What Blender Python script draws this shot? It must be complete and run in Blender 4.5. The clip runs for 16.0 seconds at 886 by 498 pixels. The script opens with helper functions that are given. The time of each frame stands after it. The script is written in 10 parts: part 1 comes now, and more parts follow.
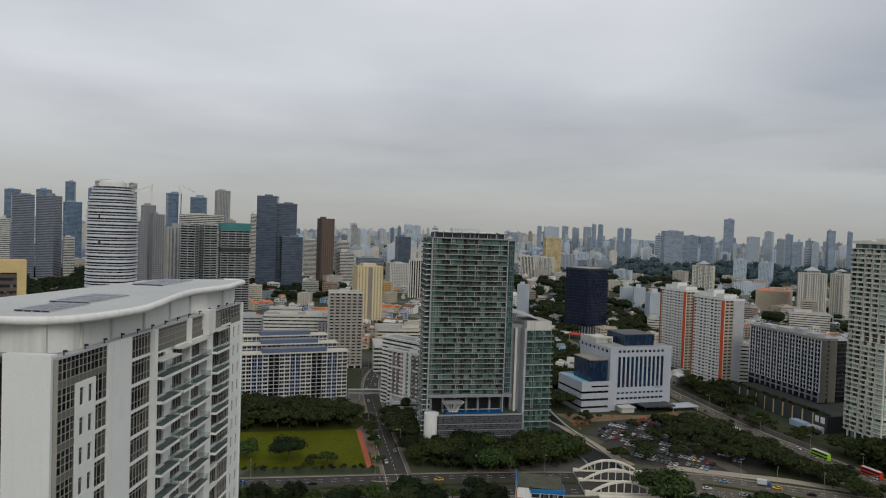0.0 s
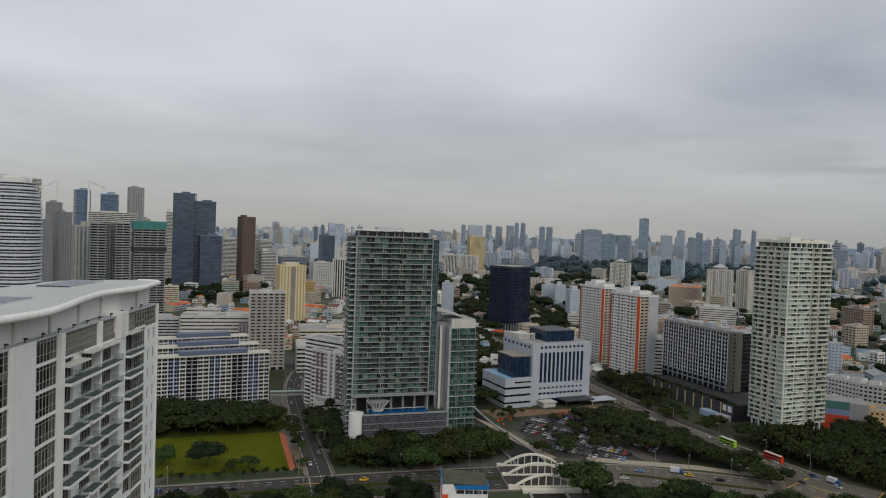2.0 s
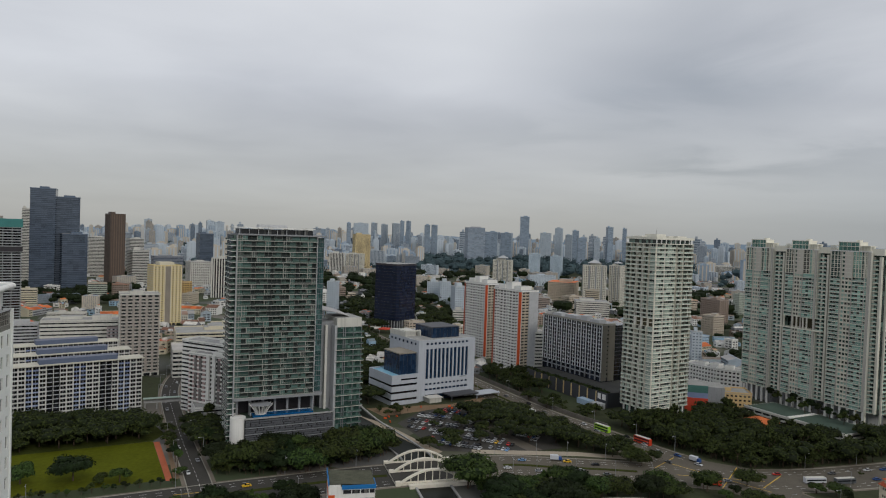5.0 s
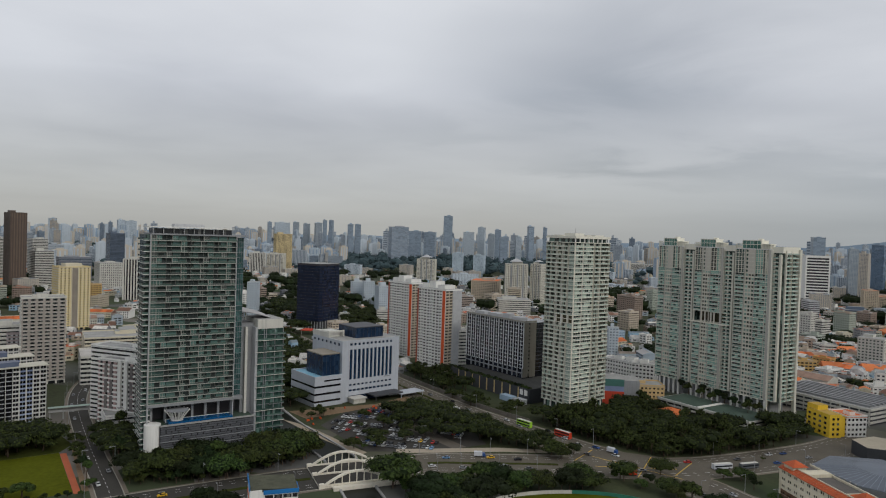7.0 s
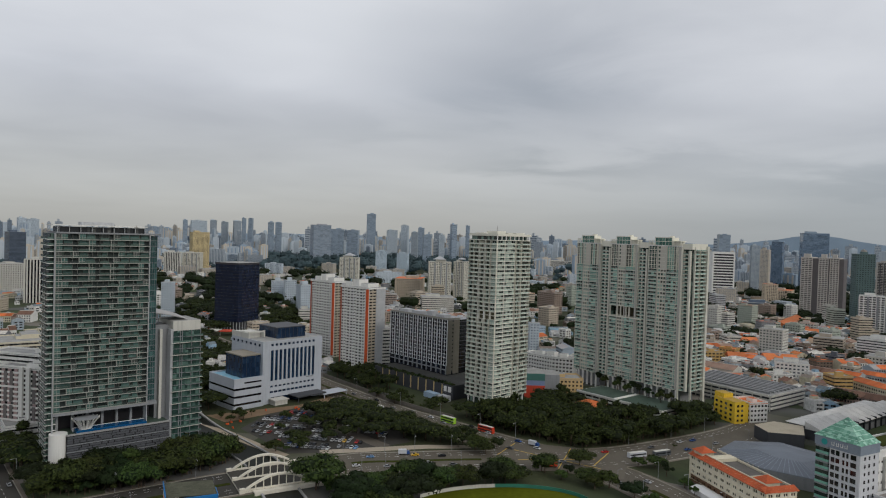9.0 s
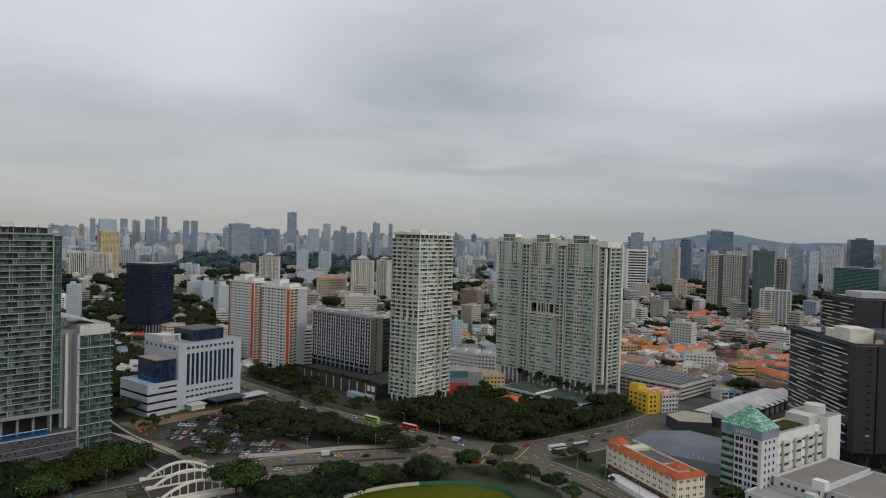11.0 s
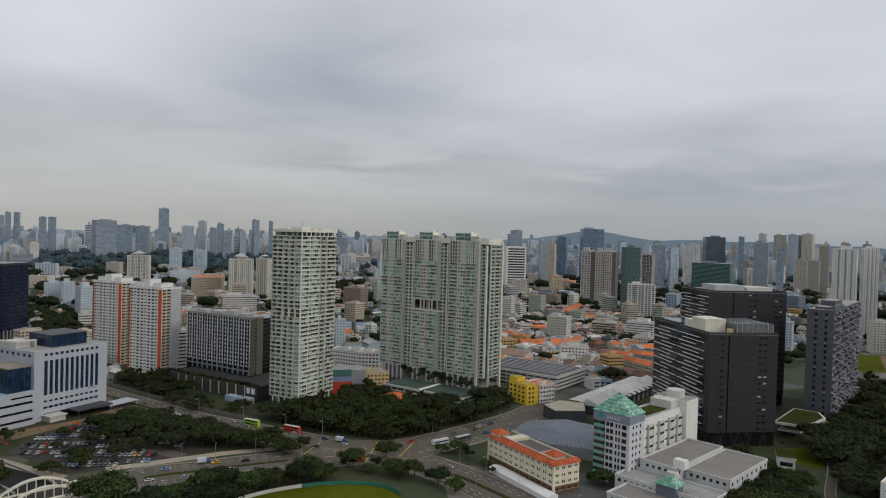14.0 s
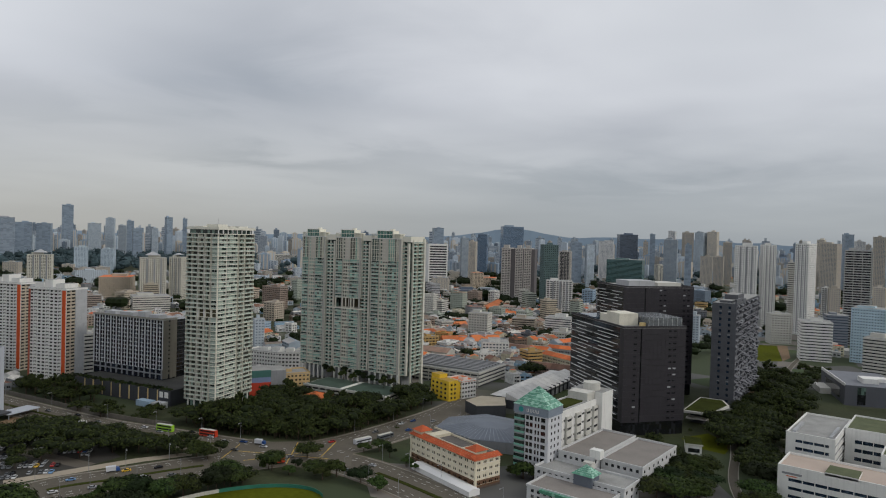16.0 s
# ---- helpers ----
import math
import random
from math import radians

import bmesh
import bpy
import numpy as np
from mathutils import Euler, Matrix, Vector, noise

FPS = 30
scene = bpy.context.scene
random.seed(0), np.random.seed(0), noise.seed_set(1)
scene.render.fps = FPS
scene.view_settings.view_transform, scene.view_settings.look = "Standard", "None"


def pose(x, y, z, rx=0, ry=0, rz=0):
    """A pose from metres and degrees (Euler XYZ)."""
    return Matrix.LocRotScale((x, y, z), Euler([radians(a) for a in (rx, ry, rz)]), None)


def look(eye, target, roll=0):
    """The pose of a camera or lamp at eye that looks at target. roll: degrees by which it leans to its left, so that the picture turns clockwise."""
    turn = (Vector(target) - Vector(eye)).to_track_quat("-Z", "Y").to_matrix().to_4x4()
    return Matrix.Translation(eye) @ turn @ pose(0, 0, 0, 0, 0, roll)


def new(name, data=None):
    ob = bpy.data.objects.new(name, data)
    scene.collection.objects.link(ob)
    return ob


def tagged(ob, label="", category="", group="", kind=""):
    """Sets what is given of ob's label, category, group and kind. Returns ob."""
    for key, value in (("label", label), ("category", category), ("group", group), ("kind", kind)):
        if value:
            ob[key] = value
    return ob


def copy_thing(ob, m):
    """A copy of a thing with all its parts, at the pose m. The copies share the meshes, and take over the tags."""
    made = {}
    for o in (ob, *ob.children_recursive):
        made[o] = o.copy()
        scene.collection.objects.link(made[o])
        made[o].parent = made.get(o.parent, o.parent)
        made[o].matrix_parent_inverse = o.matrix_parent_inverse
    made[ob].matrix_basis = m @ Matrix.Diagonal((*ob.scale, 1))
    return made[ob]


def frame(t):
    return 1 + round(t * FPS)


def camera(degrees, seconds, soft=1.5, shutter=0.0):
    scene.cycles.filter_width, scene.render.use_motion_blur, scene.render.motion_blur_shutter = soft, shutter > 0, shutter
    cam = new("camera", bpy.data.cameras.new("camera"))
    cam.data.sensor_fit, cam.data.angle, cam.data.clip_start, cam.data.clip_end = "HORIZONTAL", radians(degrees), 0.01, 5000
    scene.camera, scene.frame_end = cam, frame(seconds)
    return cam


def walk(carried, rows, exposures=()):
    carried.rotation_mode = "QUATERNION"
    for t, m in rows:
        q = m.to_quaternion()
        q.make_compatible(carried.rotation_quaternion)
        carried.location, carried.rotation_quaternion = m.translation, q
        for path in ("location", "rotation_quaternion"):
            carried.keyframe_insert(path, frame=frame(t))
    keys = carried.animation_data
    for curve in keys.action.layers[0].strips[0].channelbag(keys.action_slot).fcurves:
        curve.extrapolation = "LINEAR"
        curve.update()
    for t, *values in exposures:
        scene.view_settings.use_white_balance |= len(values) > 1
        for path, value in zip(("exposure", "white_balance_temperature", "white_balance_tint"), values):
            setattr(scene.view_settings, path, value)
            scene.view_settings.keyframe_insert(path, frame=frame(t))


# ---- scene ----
# ---------------------------------------------------------------- camera
cam = camera(66.15, 16.0, soft=1.1)
EYE = 128.0
ROWS = [
    (0.0, 0.06, -1.64, -1.98), (0.5, -1.51, -1.53, -2.04), (1.0, -3.11, -1.45, -1.93), (1.5, -4.70, -1.49, -1.96),
    (2.0, -6.28, -1.53, -2.02), (2.5, -7.86, -1.52, -2.03), (3.0, -9.46, -1.48, -2.04), (3.5, -11.08, -1.45, -1.98),
    (4.0, -12.69, -1.46, -1.97), (6.5, -20.70, -1.25, -1.86), (7.0, -22.31, -1.24, -1.86), (7.5, -23.91, -1.19, -1.84),
    (8.0, -25.53, -1.17, -1.78), (8.5, -27.15, -1.21, -1.77), (9.0, -28.76, -1.21, -1.73), (11.5, -36.87, -1.13, -1.62),
    (12.0, -38.49, -1.13, -1.68), (12.5, -40.12, -1.10, -1.65), (13.0, -41.76, -1.10, -1.64), (13.5, -43.40, -1.12, -1.62),
    (14.0, -45.04, -1.08, -1.59), (14.5, -46.69, -1.04, -1.58), (15.0, -48.33, -1.01, -1.53), (15.5, -49.97, -1.09, -1.52),
    (16.0, -51.61, -1.10, -1.55),
]
walk(cam, [(t, pose(0, 0, EYE, 90 + pitch, roll, yaw)) for t, yaw, pitch, roll in ROWS], exposures=[(0.0, -0.12), (4.0, -0.09), (8.0, -0.05), (16.0, -0.04)])

# ---------------------------------------------------------------- world and sun
SUN_ELEV, SUN_AZ = radians(36), radians(160)
world = bpy.data.worlds.new("sky")
scene.world = world
world.use_nodes = True
wn, wl = world.node_tree.nodes, world.node_tree.links
wn.clear()
w_out = wn.new("ShaderNodeOutputWorld")
w_bg = wn.new("ShaderNodeBackground")
w_sky = wn.new("ShaderNodeTexSky")
w_sky.sky_type = "NISHITA"
w_sky.sun_disc = False
w_sky.sun_elevation, w_sky.sun_rotation = SUN_ELEV, SUN_AZ
w_tc = wn.new("ShaderNodeTexCoord")
w_sep = wn.new("ShaderNodeSeparateXYZ")
wl.new(w_tc.outputs["Generated"], w_sep.inputs[0])


def w_math(op, a, b=None, clamp=False):
    n = wn.new("ShaderNodeMath")
    n.operation, n.use_clamp = op, clamp
    for i, s in enumerate((a, b)):
        if s is None:
            continue
        if isinstance(s, (int, float)):
            n.inputs[i].default_value = s
        else:
            wl.new(s, n.inputs[i])
    return n.outputs[0]


# a flat layer of cloud, seen in perspective: x / (z + c), y / (z + c)
w_up = w_math("MAXIMUM", w_sep.outputs[2], 0.0)
w_den = w_math("ADD", w_up, 0.10)
w_cx, w_cy = w_math("DIVIDE", w_sep.outputs[0], w_den), w_math("DIVIDE", w_sep.outputs[1], w_den)
w_vec = wn.new("ShaderNodeCombineXYZ")
wl.new(w_cx, w_vec.inputs[0]), wl.new(w_cy, w_vec.inputs[1])


def w_noise(scale, detail, rough, shift, distort=0.0):
    m = wn.new("ShaderNodeMapping")
    m.inputs["Location"].default_value = shift
    wl.new(w_vec.outputs[0], m.inputs["Vector"])
    n = wn.new("ShaderNodeTexNoise")
    n.inputs["Scale"].default_value, n.inputs["Detail"].default_value = scale, detail
    n.inputs["Roughness"].default_value, n.inputs["Distortion"].default_value = rough, distort
    wl.new(m.outputs[0], n.inputs["Vector"])
    return n.outputs["Fac"]


w_big = w_noise(0.30, 4.0, 0.5, (3.1, 0.4, 0.0), 0.2)
w_small = w_noise(1.1, 6.0, 0.55, (7.7, 2.2, 0.0), 0.4)
w_mixn = w_math("ADD", w_math("MULTIPLY", w_big, 0.82), w_math("MULTIPLY", w_small, 0.18))
w_ramp = wn.new("ShaderNodeValToRGB")
w_ramp.color_ramp.elements[0].position, w_ramp.color_ramp.elements[0].color = 0.33, (0.51, 0.53, 0.58, 1)
w_ramp.color_ramp.elements[1].position, w_ramp.color_ramp.elements[1].color = 0.60, (0.78, 0.80, 0.84, 1)
wl.new(w_mixn, w_ramp.inputs[0])
# darker banks of cloud: compass bearing, height, breadth, depth (radians), weight
w_brg = w_math("ARCTAN2", w_sep.outputs[0], w_sep.outputs[1])
w_hgt = w_math("ARCSINE", w_sep.outputs[2])
w_wob = w_math("MULTIPLY", w_math("SUBTRACT", w_small, 0.5), 0.30)
w_dark = None
for brg, hgt, wide, deep, weight in ((0.62, 0.20, 0.17, 0.055, 0.75), (0.66, 0.105, 0.15, 0.022, 0.62), (0.42, 0.145, 0.12, 0.02, 0.35), (1.12, 0.08, 0.22, 0.022, 0.5), (0.60, 0.30, 0.24, 0.06, 0.35), (1.35, 0.30, 0.2, 0.08, 0.3), (1.02, 0.03, 0.45, 0.06, 0.30)):
    du = w_math("DIVIDE", w_math("ADD", w_math("SUBTRACT", w_brg, brg), w_wob), wide)
    dv = w_math("DIVIDE", w_math("ADD", w_math("SUBTRACT", w_hgt, hgt), w_math("MULTIPLY", w_wob, 0.45)), deep)
    e = w_math("POWER", 2.718, w_math("MULTIPLY", w_math("ADD", w_math("MULTIPLY", du, du), w_math("MULTIPLY", dv, dv)), -1.0))
    e = w_math("MULTIPLY", e, weight)
    w_dark = e if w_dark is None else w_math("ADD", w_dark, e, True)
w_bank = wn.new("ShaderNodeMixRGB")
w_bank.inputs[2].default_value = (0.34, 0.375, 0.425, 1)
wl.new(w_dark, w_bank.inputs[0])
wl.new(w_ramp.outputs[0], w_bank.inputs[1])
# thicker, duller air low over the horizon
w_low = wn.new("ShaderNodeValToRGB")
w_low.color_ramp.elements[0].position, w_low.color_ramp.elements[0].color = 0.0, (1, 1, 1, 1)
w_low.color_ramp.elements[1].position, w_low.color_ramp.elements[1].color = 0.20, (0, 0, 0, 1)
wl.new(w_up, w_low.inputs[0])
w_hz = wn.new("ShaderNodeMixRGB")
w_side = wn.new("ShaderNodeMapRange")
w_side.inputs["From Min"].default_value, w_side.inputs["From Max"].default_value = 0.45, 1.15
wl.new(w_brg, w_side.inputs["Value"])
w_air = wn.new("ShaderNodeMixRGB")
w_air.inputs[1].default_value, w_air.inputs[2].default_value = (0.40, 0.402, 0.382, 1), (0.315, 0.35, 0.378, 1)
wl.new(w_side.outputs["Result"], w_air.inputs[0])
wl.new(w_air.outputs[0], w_hz.inputs[2])
wl.new(w_math("MULTIPLY", w_low.outputs[0], 0.92), w_hz.inputs[0])
wl.new(w_bank.outputs[0], w_hz.inputs[1])
w_sc = wn.new("ShaderNodeMixRGB")
w_sc.blend_type, w_sc.inputs[0].default_value = "MULTIPLY", 1.0
w_sc.inputs[2].default_value = (0.1, 0.1, 0.1, 1)
wl.new(w_sky.outputs[0], w_sc.inputs[1])
w_mix = wn.new("ShaderNodeMixRGB")
w_mix.inputs[0].default_value = 0.93
wl.new(w_sc.outputs[0], w_mix.inputs[1])
wl.new(w_hz.outputs[0], w_mix.inputs[2])
wl.new(w_mix.outputs[0], w_bg.inputs[0])
w_bg.inputs[1].default_value = 1.0
wl.new(w_bg.outputs[0], w_out.inputs[0])

sun = new("sun", bpy.data.lights.new("sun", "SUN"))
sun.data.energy, sun.data.angle, sun.data.color = 0.95, radians(24), (1.0, 0.94, 0.85)
sun.matrix_world = look((math.sin(SUN_AZ) * math.cos(SUN_ELEV) * 500, math.cos(SUN_AZ) * math.cos(SUN_ELEV) * 500, math.sin(SUN_ELEV) * 500), (0, 0, 0))

# ---------------------------------------------------------------- materials
MATS = {}


def mat(name, col, rough=0.8, metal=0.0, var=0.18, big=0.12, fine=2.5, bump=0.0, streak=0.0, tint=0.0, spec=0.3):
    """A painted or mineral surface: two scales of variation, run-off streaks, slight change from piece to piece."""
    m = bpy.data.materials.new(name)
    m.use_nodes = True
    n, l = m.node_tree.nodes, m.node_tree.links
    b = n["Principled BSDF"]
    b.inputs["Roughness"].default_value, b.inputs["Metallic"].default_value = rough, metal
    b.inputs["Specular IOR Level"].default_value = spec
    tc = n.new("ShaderNodeTexCoord")
    info = n.new("ShaderNodeObjectInfo")
    off = n.new("ShaderNodeVectorMath")
    off.operation = "MULTIPLY_ADD"
    comb = n.new("ShaderNodeCombineXYZ")
    for i in range(3):
        l.new(info.outputs["Random"], comb.inputs[i])
    l.new(comb.outputs[0], off.inputs[0])
    off.inputs[1].default_value = (37.0, 53.0, 71.0)
    l.new(tc.outputs["Object"], off.inputs[2])
    n1, n2 = n.new("ShaderNodeTexNoise"), n.new("ShaderNodeTexNoise")
    n1.inputs["Scale"].default_value, n1.inputs["Detail"].default_value = big, 4
    n2.inputs["Scale"].default_value, n2.inputs["Detail"].default_value = fine, 5
    l.new(off.outputs[0], n1.inputs["Vector"]), l.new(off.outputs[0], n2.inputs["Vector"])
    add = n.new("ShaderNodeMath")
    add.operation = "ADD"
    l.new(n1.outputs["Fac"], add.inputs[0]), l.new(n2.outputs["Fac"], add.inputs[1])
    mr = n.new("ShaderNodeMapRange")
    mr.inputs["From Min"].default_value, mr.inputs["From Max"].default_value = 0.65, 1.35
    mr.inputs["To Min"].default_value, mr.inputs["To Max"].default_value = 1 - var, 1 + var
    l.new(add.outputs[0], mr.inputs["Value"])
    val = mr.outputs["Result"]
    if streak:
        mp = n.new("ShaderNodeMapping")
        mp.inputs["Scale"].default_value = (1.0, 1.0, 0.05)
        l.new(off.outputs[0], mp.inputs["Vector"])
        n3 = n.new("ShaderNodeTexNoise")
        n3.inputs["Scale"].default_value, n3.inputs["Detail"].default_value = 0.9, 5
        l.new(mp.outputs[0], n3.inputs["Vector"])
        m3 = n.new("ShaderNodeMapRange")
        m3.inputs["From Min"].default_value, m3.inputs["From Max"].default_value = 0.52, 0.75
        m3.inputs["To Min"].default_value, m3.inputs["To Max"].default_value = 1.0, 1 - streak
        l.new(n3.outputs["Fac"], m3.inputs["Value"])
        mu = n.new("ShaderNodeMath")
        mu.operation = "MULTIPLY"
        l.new(val, mu.inputs[0]), l.new(m3.outputs["Result"], mu.inputs[1])
        val = mu.outputs[0]
    if tint:
        m4 = n.new("ShaderNodeMapRange")
        m4.inputs["To Min"].default_value, m4.inputs["To Max"].default_value = 1 - tint, 1 + tint
        l.new(info.outputs["Random"], m4.inputs["Value"])
        mu = n.new("ShaderNodeMath")
        mu.operation = "MULTIPLY"
        l.new(val, mu.inputs[0]), l.new(m4.outputs["Result"], mu.inputs[1])
        val = mu.outputs[0]
    mix = n.new("ShaderNodeMixRGB")
    mix.blend_type, mix.inputs[0].default_value = "MULTIPLY", 1.0
    mix.inputs[1].default_value = (*col, 1)
    l.new(val, mix.inputs[2])
    l.new(mix.outputs[0], b.inputs["Base Color"])
    if bump:
        bp = n.new("ShaderNodeBump")
        bp.inputs["Strength"].default_value, bp.inputs["Distance"].default_value = 0.6, bump
        l.new(n2.outputs["Fac"], bp.inputs["Height"])
        l.new(bp.outputs[0], b.inputs["Normal"])
    MATS[name] = m
    return m


def glass_mat(name, dark, light, cell=(1.5, 1.5, 3.0), share=0.35, rough=0.12, spec=0.6):
    """Window glass with what stands behind it: dark rooms, pale blinds and curtains, pane by pane."""
    m = bpy.data.materials.new(name)
    m.use_nodes = True
    n, l = m.node_tree.nodes, m.node_tree.links
    b = n["Principled BSDF"]
    b.inputs["Roughness"].default_value, b.inputs["Specular IOR Level"].default_value = rough, spec
    tc, info = n.new("ShaderNodeTexCoord"), n.new("ShaderNodeObjectInfo")
    dv = n.new("ShaderNodeVectorMath")
    dv.operation = "DIVIDE"
    dv.inputs[1].default_value = cell
    l.new(tc.outputs["Object"], dv.inputs[0])
    ad = n.new("ShaderNodeVectorMath")
    ad.operation = "ADD"
    ad.inputs[1].default_value = (0.13, 0.13, 0.01)
    l.new(dv.outputs[0], ad.inputs[0])
    fl = n.new("ShaderNodeVectorMath")
    fl.operation = "FLOOR"
    l.new(ad.outputs[0], fl.inputs[0])
    rnd = n.new("ShaderNodeMath")
    rnd.operation = "MULTIPLY"
    rnd.inputs[1].default_value = 91.7
    l.new(info.outputs["Random"], rnd.inputs[0])
    wnz = n.new("ShaderNodeTexWhiteNoise")
    wnz.noise_dimensions = "4D"
    l.new(fl.outputs[0], wnz.inputs["Vector"]), l.new(rnd.outputs[0], wnz.inputs["W"])
    rp = n.new("ShaderNodeValToRGB")
    rp.color_ramp.interpolation = "LINEAR"
    e = rp.color_ramp.elements
    e[0].position, e[0].color = 0.0, (*[c * 0.7 for c in dark], 1)
    e[1].position, e[1].color = 1.0, (*light, 1)
    k = e.new(1 - share)
    k.color = (*dark, 1)
    l.new(wnz.outputs["Value"], rp.inputs[0])
    l.new(rp.outputs[0], b.inputs["Base Color"])
    MATS[name] = m
    return m


white = mat("white_paint", (0.74, 0.735, 0.70), 0.75, var=0.07, streak=0.14)
offwhite = mat("offwhite_paint", (0.56, 0.55, 0.50), 0.8, var=0.1, streak=0.2)
cream = mat("cream_paint", (0.60, 0.55, 0.42), 0.8, var=0.1, streak=0.18)
beige = mat("beige_paint", (0.46, 0.40, 0.31), 0.8, var=0.12, streak=0.2)
palegrey = mat("pale_grey_paint", (0.42, 0.43, 0.44), 0.8, var=0.12, streak=0.2)
grey = mat("grey_render", (0.25, 0.26, 0.27), 0.8, var=0.14, streak=0.2)
darkgrey = mat("dark_grey_cladding", (0.055, 0.058, 0.065), 0.55, var=0.14, streak=0.1)
charcoal = mat("charcoal_cladding", (0.037, 0.034, 0.039), 0.5, var=0.2, streak=0.15)
orange = mat("orange_paint", (0.62, 0.10, 0.025), 0.75, var=0.1, streak=0.1)
tile = mat("clay_roof_tile", (0.52, 0.135, 0.04), 0.8, var=0.28, fine=1.5, tint=0.3)
tile_old = mat("weathered_roof_tile", (0.17, 0.095, 0.065), 0.85, var=0.3, fine=1.5, tint=0.3)
concrete = mat("concrete", (0.32, 0.32, 0.31), 0.85, var=0.2, bump=0.02, streak=0.2)
roofgrey = mat("flat_roof_screed", (0.30, 0.30, 0.285), 0.9, var=0.25, bump=0.02)
metalroof = mat("grey_metal_roof", (0.33, 0.32, 0.31), 0.5, var=0.14, fine=0.8)
blue = mat("blue_paint", (0.20, 0.25, 0.40), 0.75, var=0.12, streak=0.1)
paleblue = mat("pale_blue_paint", (0.34, 0.45, 0.56), 0.75, var=0.1, streak=0.15)
yellow = mat("yellow_paint", (0.76, 0.51, 0.045), 0.75, var=0.1, streak=0.15)
sand = mat("yellow_cladding", (0.62, 0.47, 0.22), 0.7, var=0.1, streak=0.15)
brown = mat("brown_granite", (0.10, 0.075, 0.06), 0.5, var=0.15, streak=0.1)
red = mat("red_cladding", (0.50, 0.06, 0.03), 0.7, var=0.1)
steel = mat("painted_steel", (0.50, 0.50, 0.49), 0.45, var=0.08)
blacksteel = mat("black_steel", (0.02, 0.02, 0.022), 0.4, var=0.1)
asphalt = mat("asphalt", (0.052, 0.049, 0.043), 0.9, spec=0.2, var=0.22, big=0.05, fine=1.2, bump=0.01)
paving = mat("paving", (0.17, 0.145, 0.115), 0.9, var=0.2, big=0.06, fine=1.2)
kerbmat = mat("kerb_concrete", (0.30, 0.285, 0.24), 0.85, var=0.15)
paintline = mat("road_paint", (0.72, 0.72, 0.70), 0.7, var=0.12)
paintyellow = mat("yellow_road_paint", (0.60, 0.40, 0.06), 0.7, var=0.12)
turf = mat("turf", (0.078, 0.088, 0.006), 0.95, spec=0.05, var=0.25, big=0.04, fine=0.5, bump=0.05)
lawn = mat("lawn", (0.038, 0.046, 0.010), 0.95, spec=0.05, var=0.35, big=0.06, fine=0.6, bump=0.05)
clay = mat("running_track", (0.38, 0.10, 0.045), 0.9, var=0.15)
earth = mat("bare_earth", (0.20, 0.135, 0.08), 0.95, var=0.3, big=0.05)
watermat = mat("canal_water", (0.010, 0.012, 0.008), 0.3, var=0.25, bump=0.01, spec=0.05)
roadmat = mat("worn_asphalt", (0.112, 0.099, 0.078), 0.9, spec=0.2, var=0.22, big=0.05, fine=1.2, bump=0.01)
poolwater = mat("pool_water", (0.008, 0.075, 0.19), 0.1, var=0.15)
bark = mat("bark", (0.085, 0.06, 0.042), 0.9, var=0.3, fine=6)
greenroof = mat("green_deck", (0.055, 0.085, 0.065), 0.85, var=0.25, big=0.1)
# next two paled and blued: haze put into the base colour of far walls
farpaint = mat("haze_pale_blocks", (0.43, 0.48, 0.525), 0.9, var=0.1, big=0.03, tint=0.32)
fardark = mat("haze_grey_blocks", (0.25, 0.32, 0.40), 0.85, var=0.1, big=0.03, tint=0.3)
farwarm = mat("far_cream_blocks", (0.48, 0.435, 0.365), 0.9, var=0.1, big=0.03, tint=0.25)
g_green = glass_mat("green_glass", (0.026, 0.040, 0.036), (0.105, 0.155, 0.138), (2.1, 2.1, 3.06), 0.3)
g_dark = glass_mat("dark_glass", (0.018, 0.021, 0.025), (0.16, 0.16, 0.15), (1.4, 1.4, 2.8), 0.25)
g_blue = glass_mat("blue_glass", (0.018, 0.032, 0.055), (0.05, 0.08, 0.12), (1.5, 1.5, 3.5), 0.3, 0.08)
g_black = glass_mat("black_glass", (0.010, 0.011, 0.014), (0.03, 0.032, 0.038), (1.5, 1.5, 3.5), 0.3, 0.08)
# window glass of far blocks, haze put into its pale blue colour
g_far = glass_mat("haze_glass", (0.15, 0.19, 0.24), (0.21, 0.25, 0.29), (3, 3, 3), 0.3, 0.3, 0.3)
g_teal = glass_mat("teal_glass", (0.034, 0.05, 0.044), (0.19, 0.29, 0.245), (2.0, 2.0, 3.05), 0.34)
g_steelblue = glass_mat("steel_blue_glass", (0.068, 0.088, 0.120), (0.078, 0.100, 0.134), (9, 9, 4), 0.4, 0.15)
# far skyscraper glass, lightened and blued: haze is part of this colour
g_skyblue = glass_mat("hazy_blue_glass", (0.095, 0.15, 0.225), (0.112, 0.17, 0.25), (9, 9, 4), 0.4, 0.2)
clear_rail = mat("clear_balcony_glass", (0.16, 0.26, 0.22), 0.05, var=0.05)
clear_rail.node_tree.nodes["Principled BSDF"].inputs["Alpha"].default_value = 0.14
g_rail = mat("balcony_glass", (0.072, 0.115, 0.098), 0.2, var=0.2, tint=0.35)


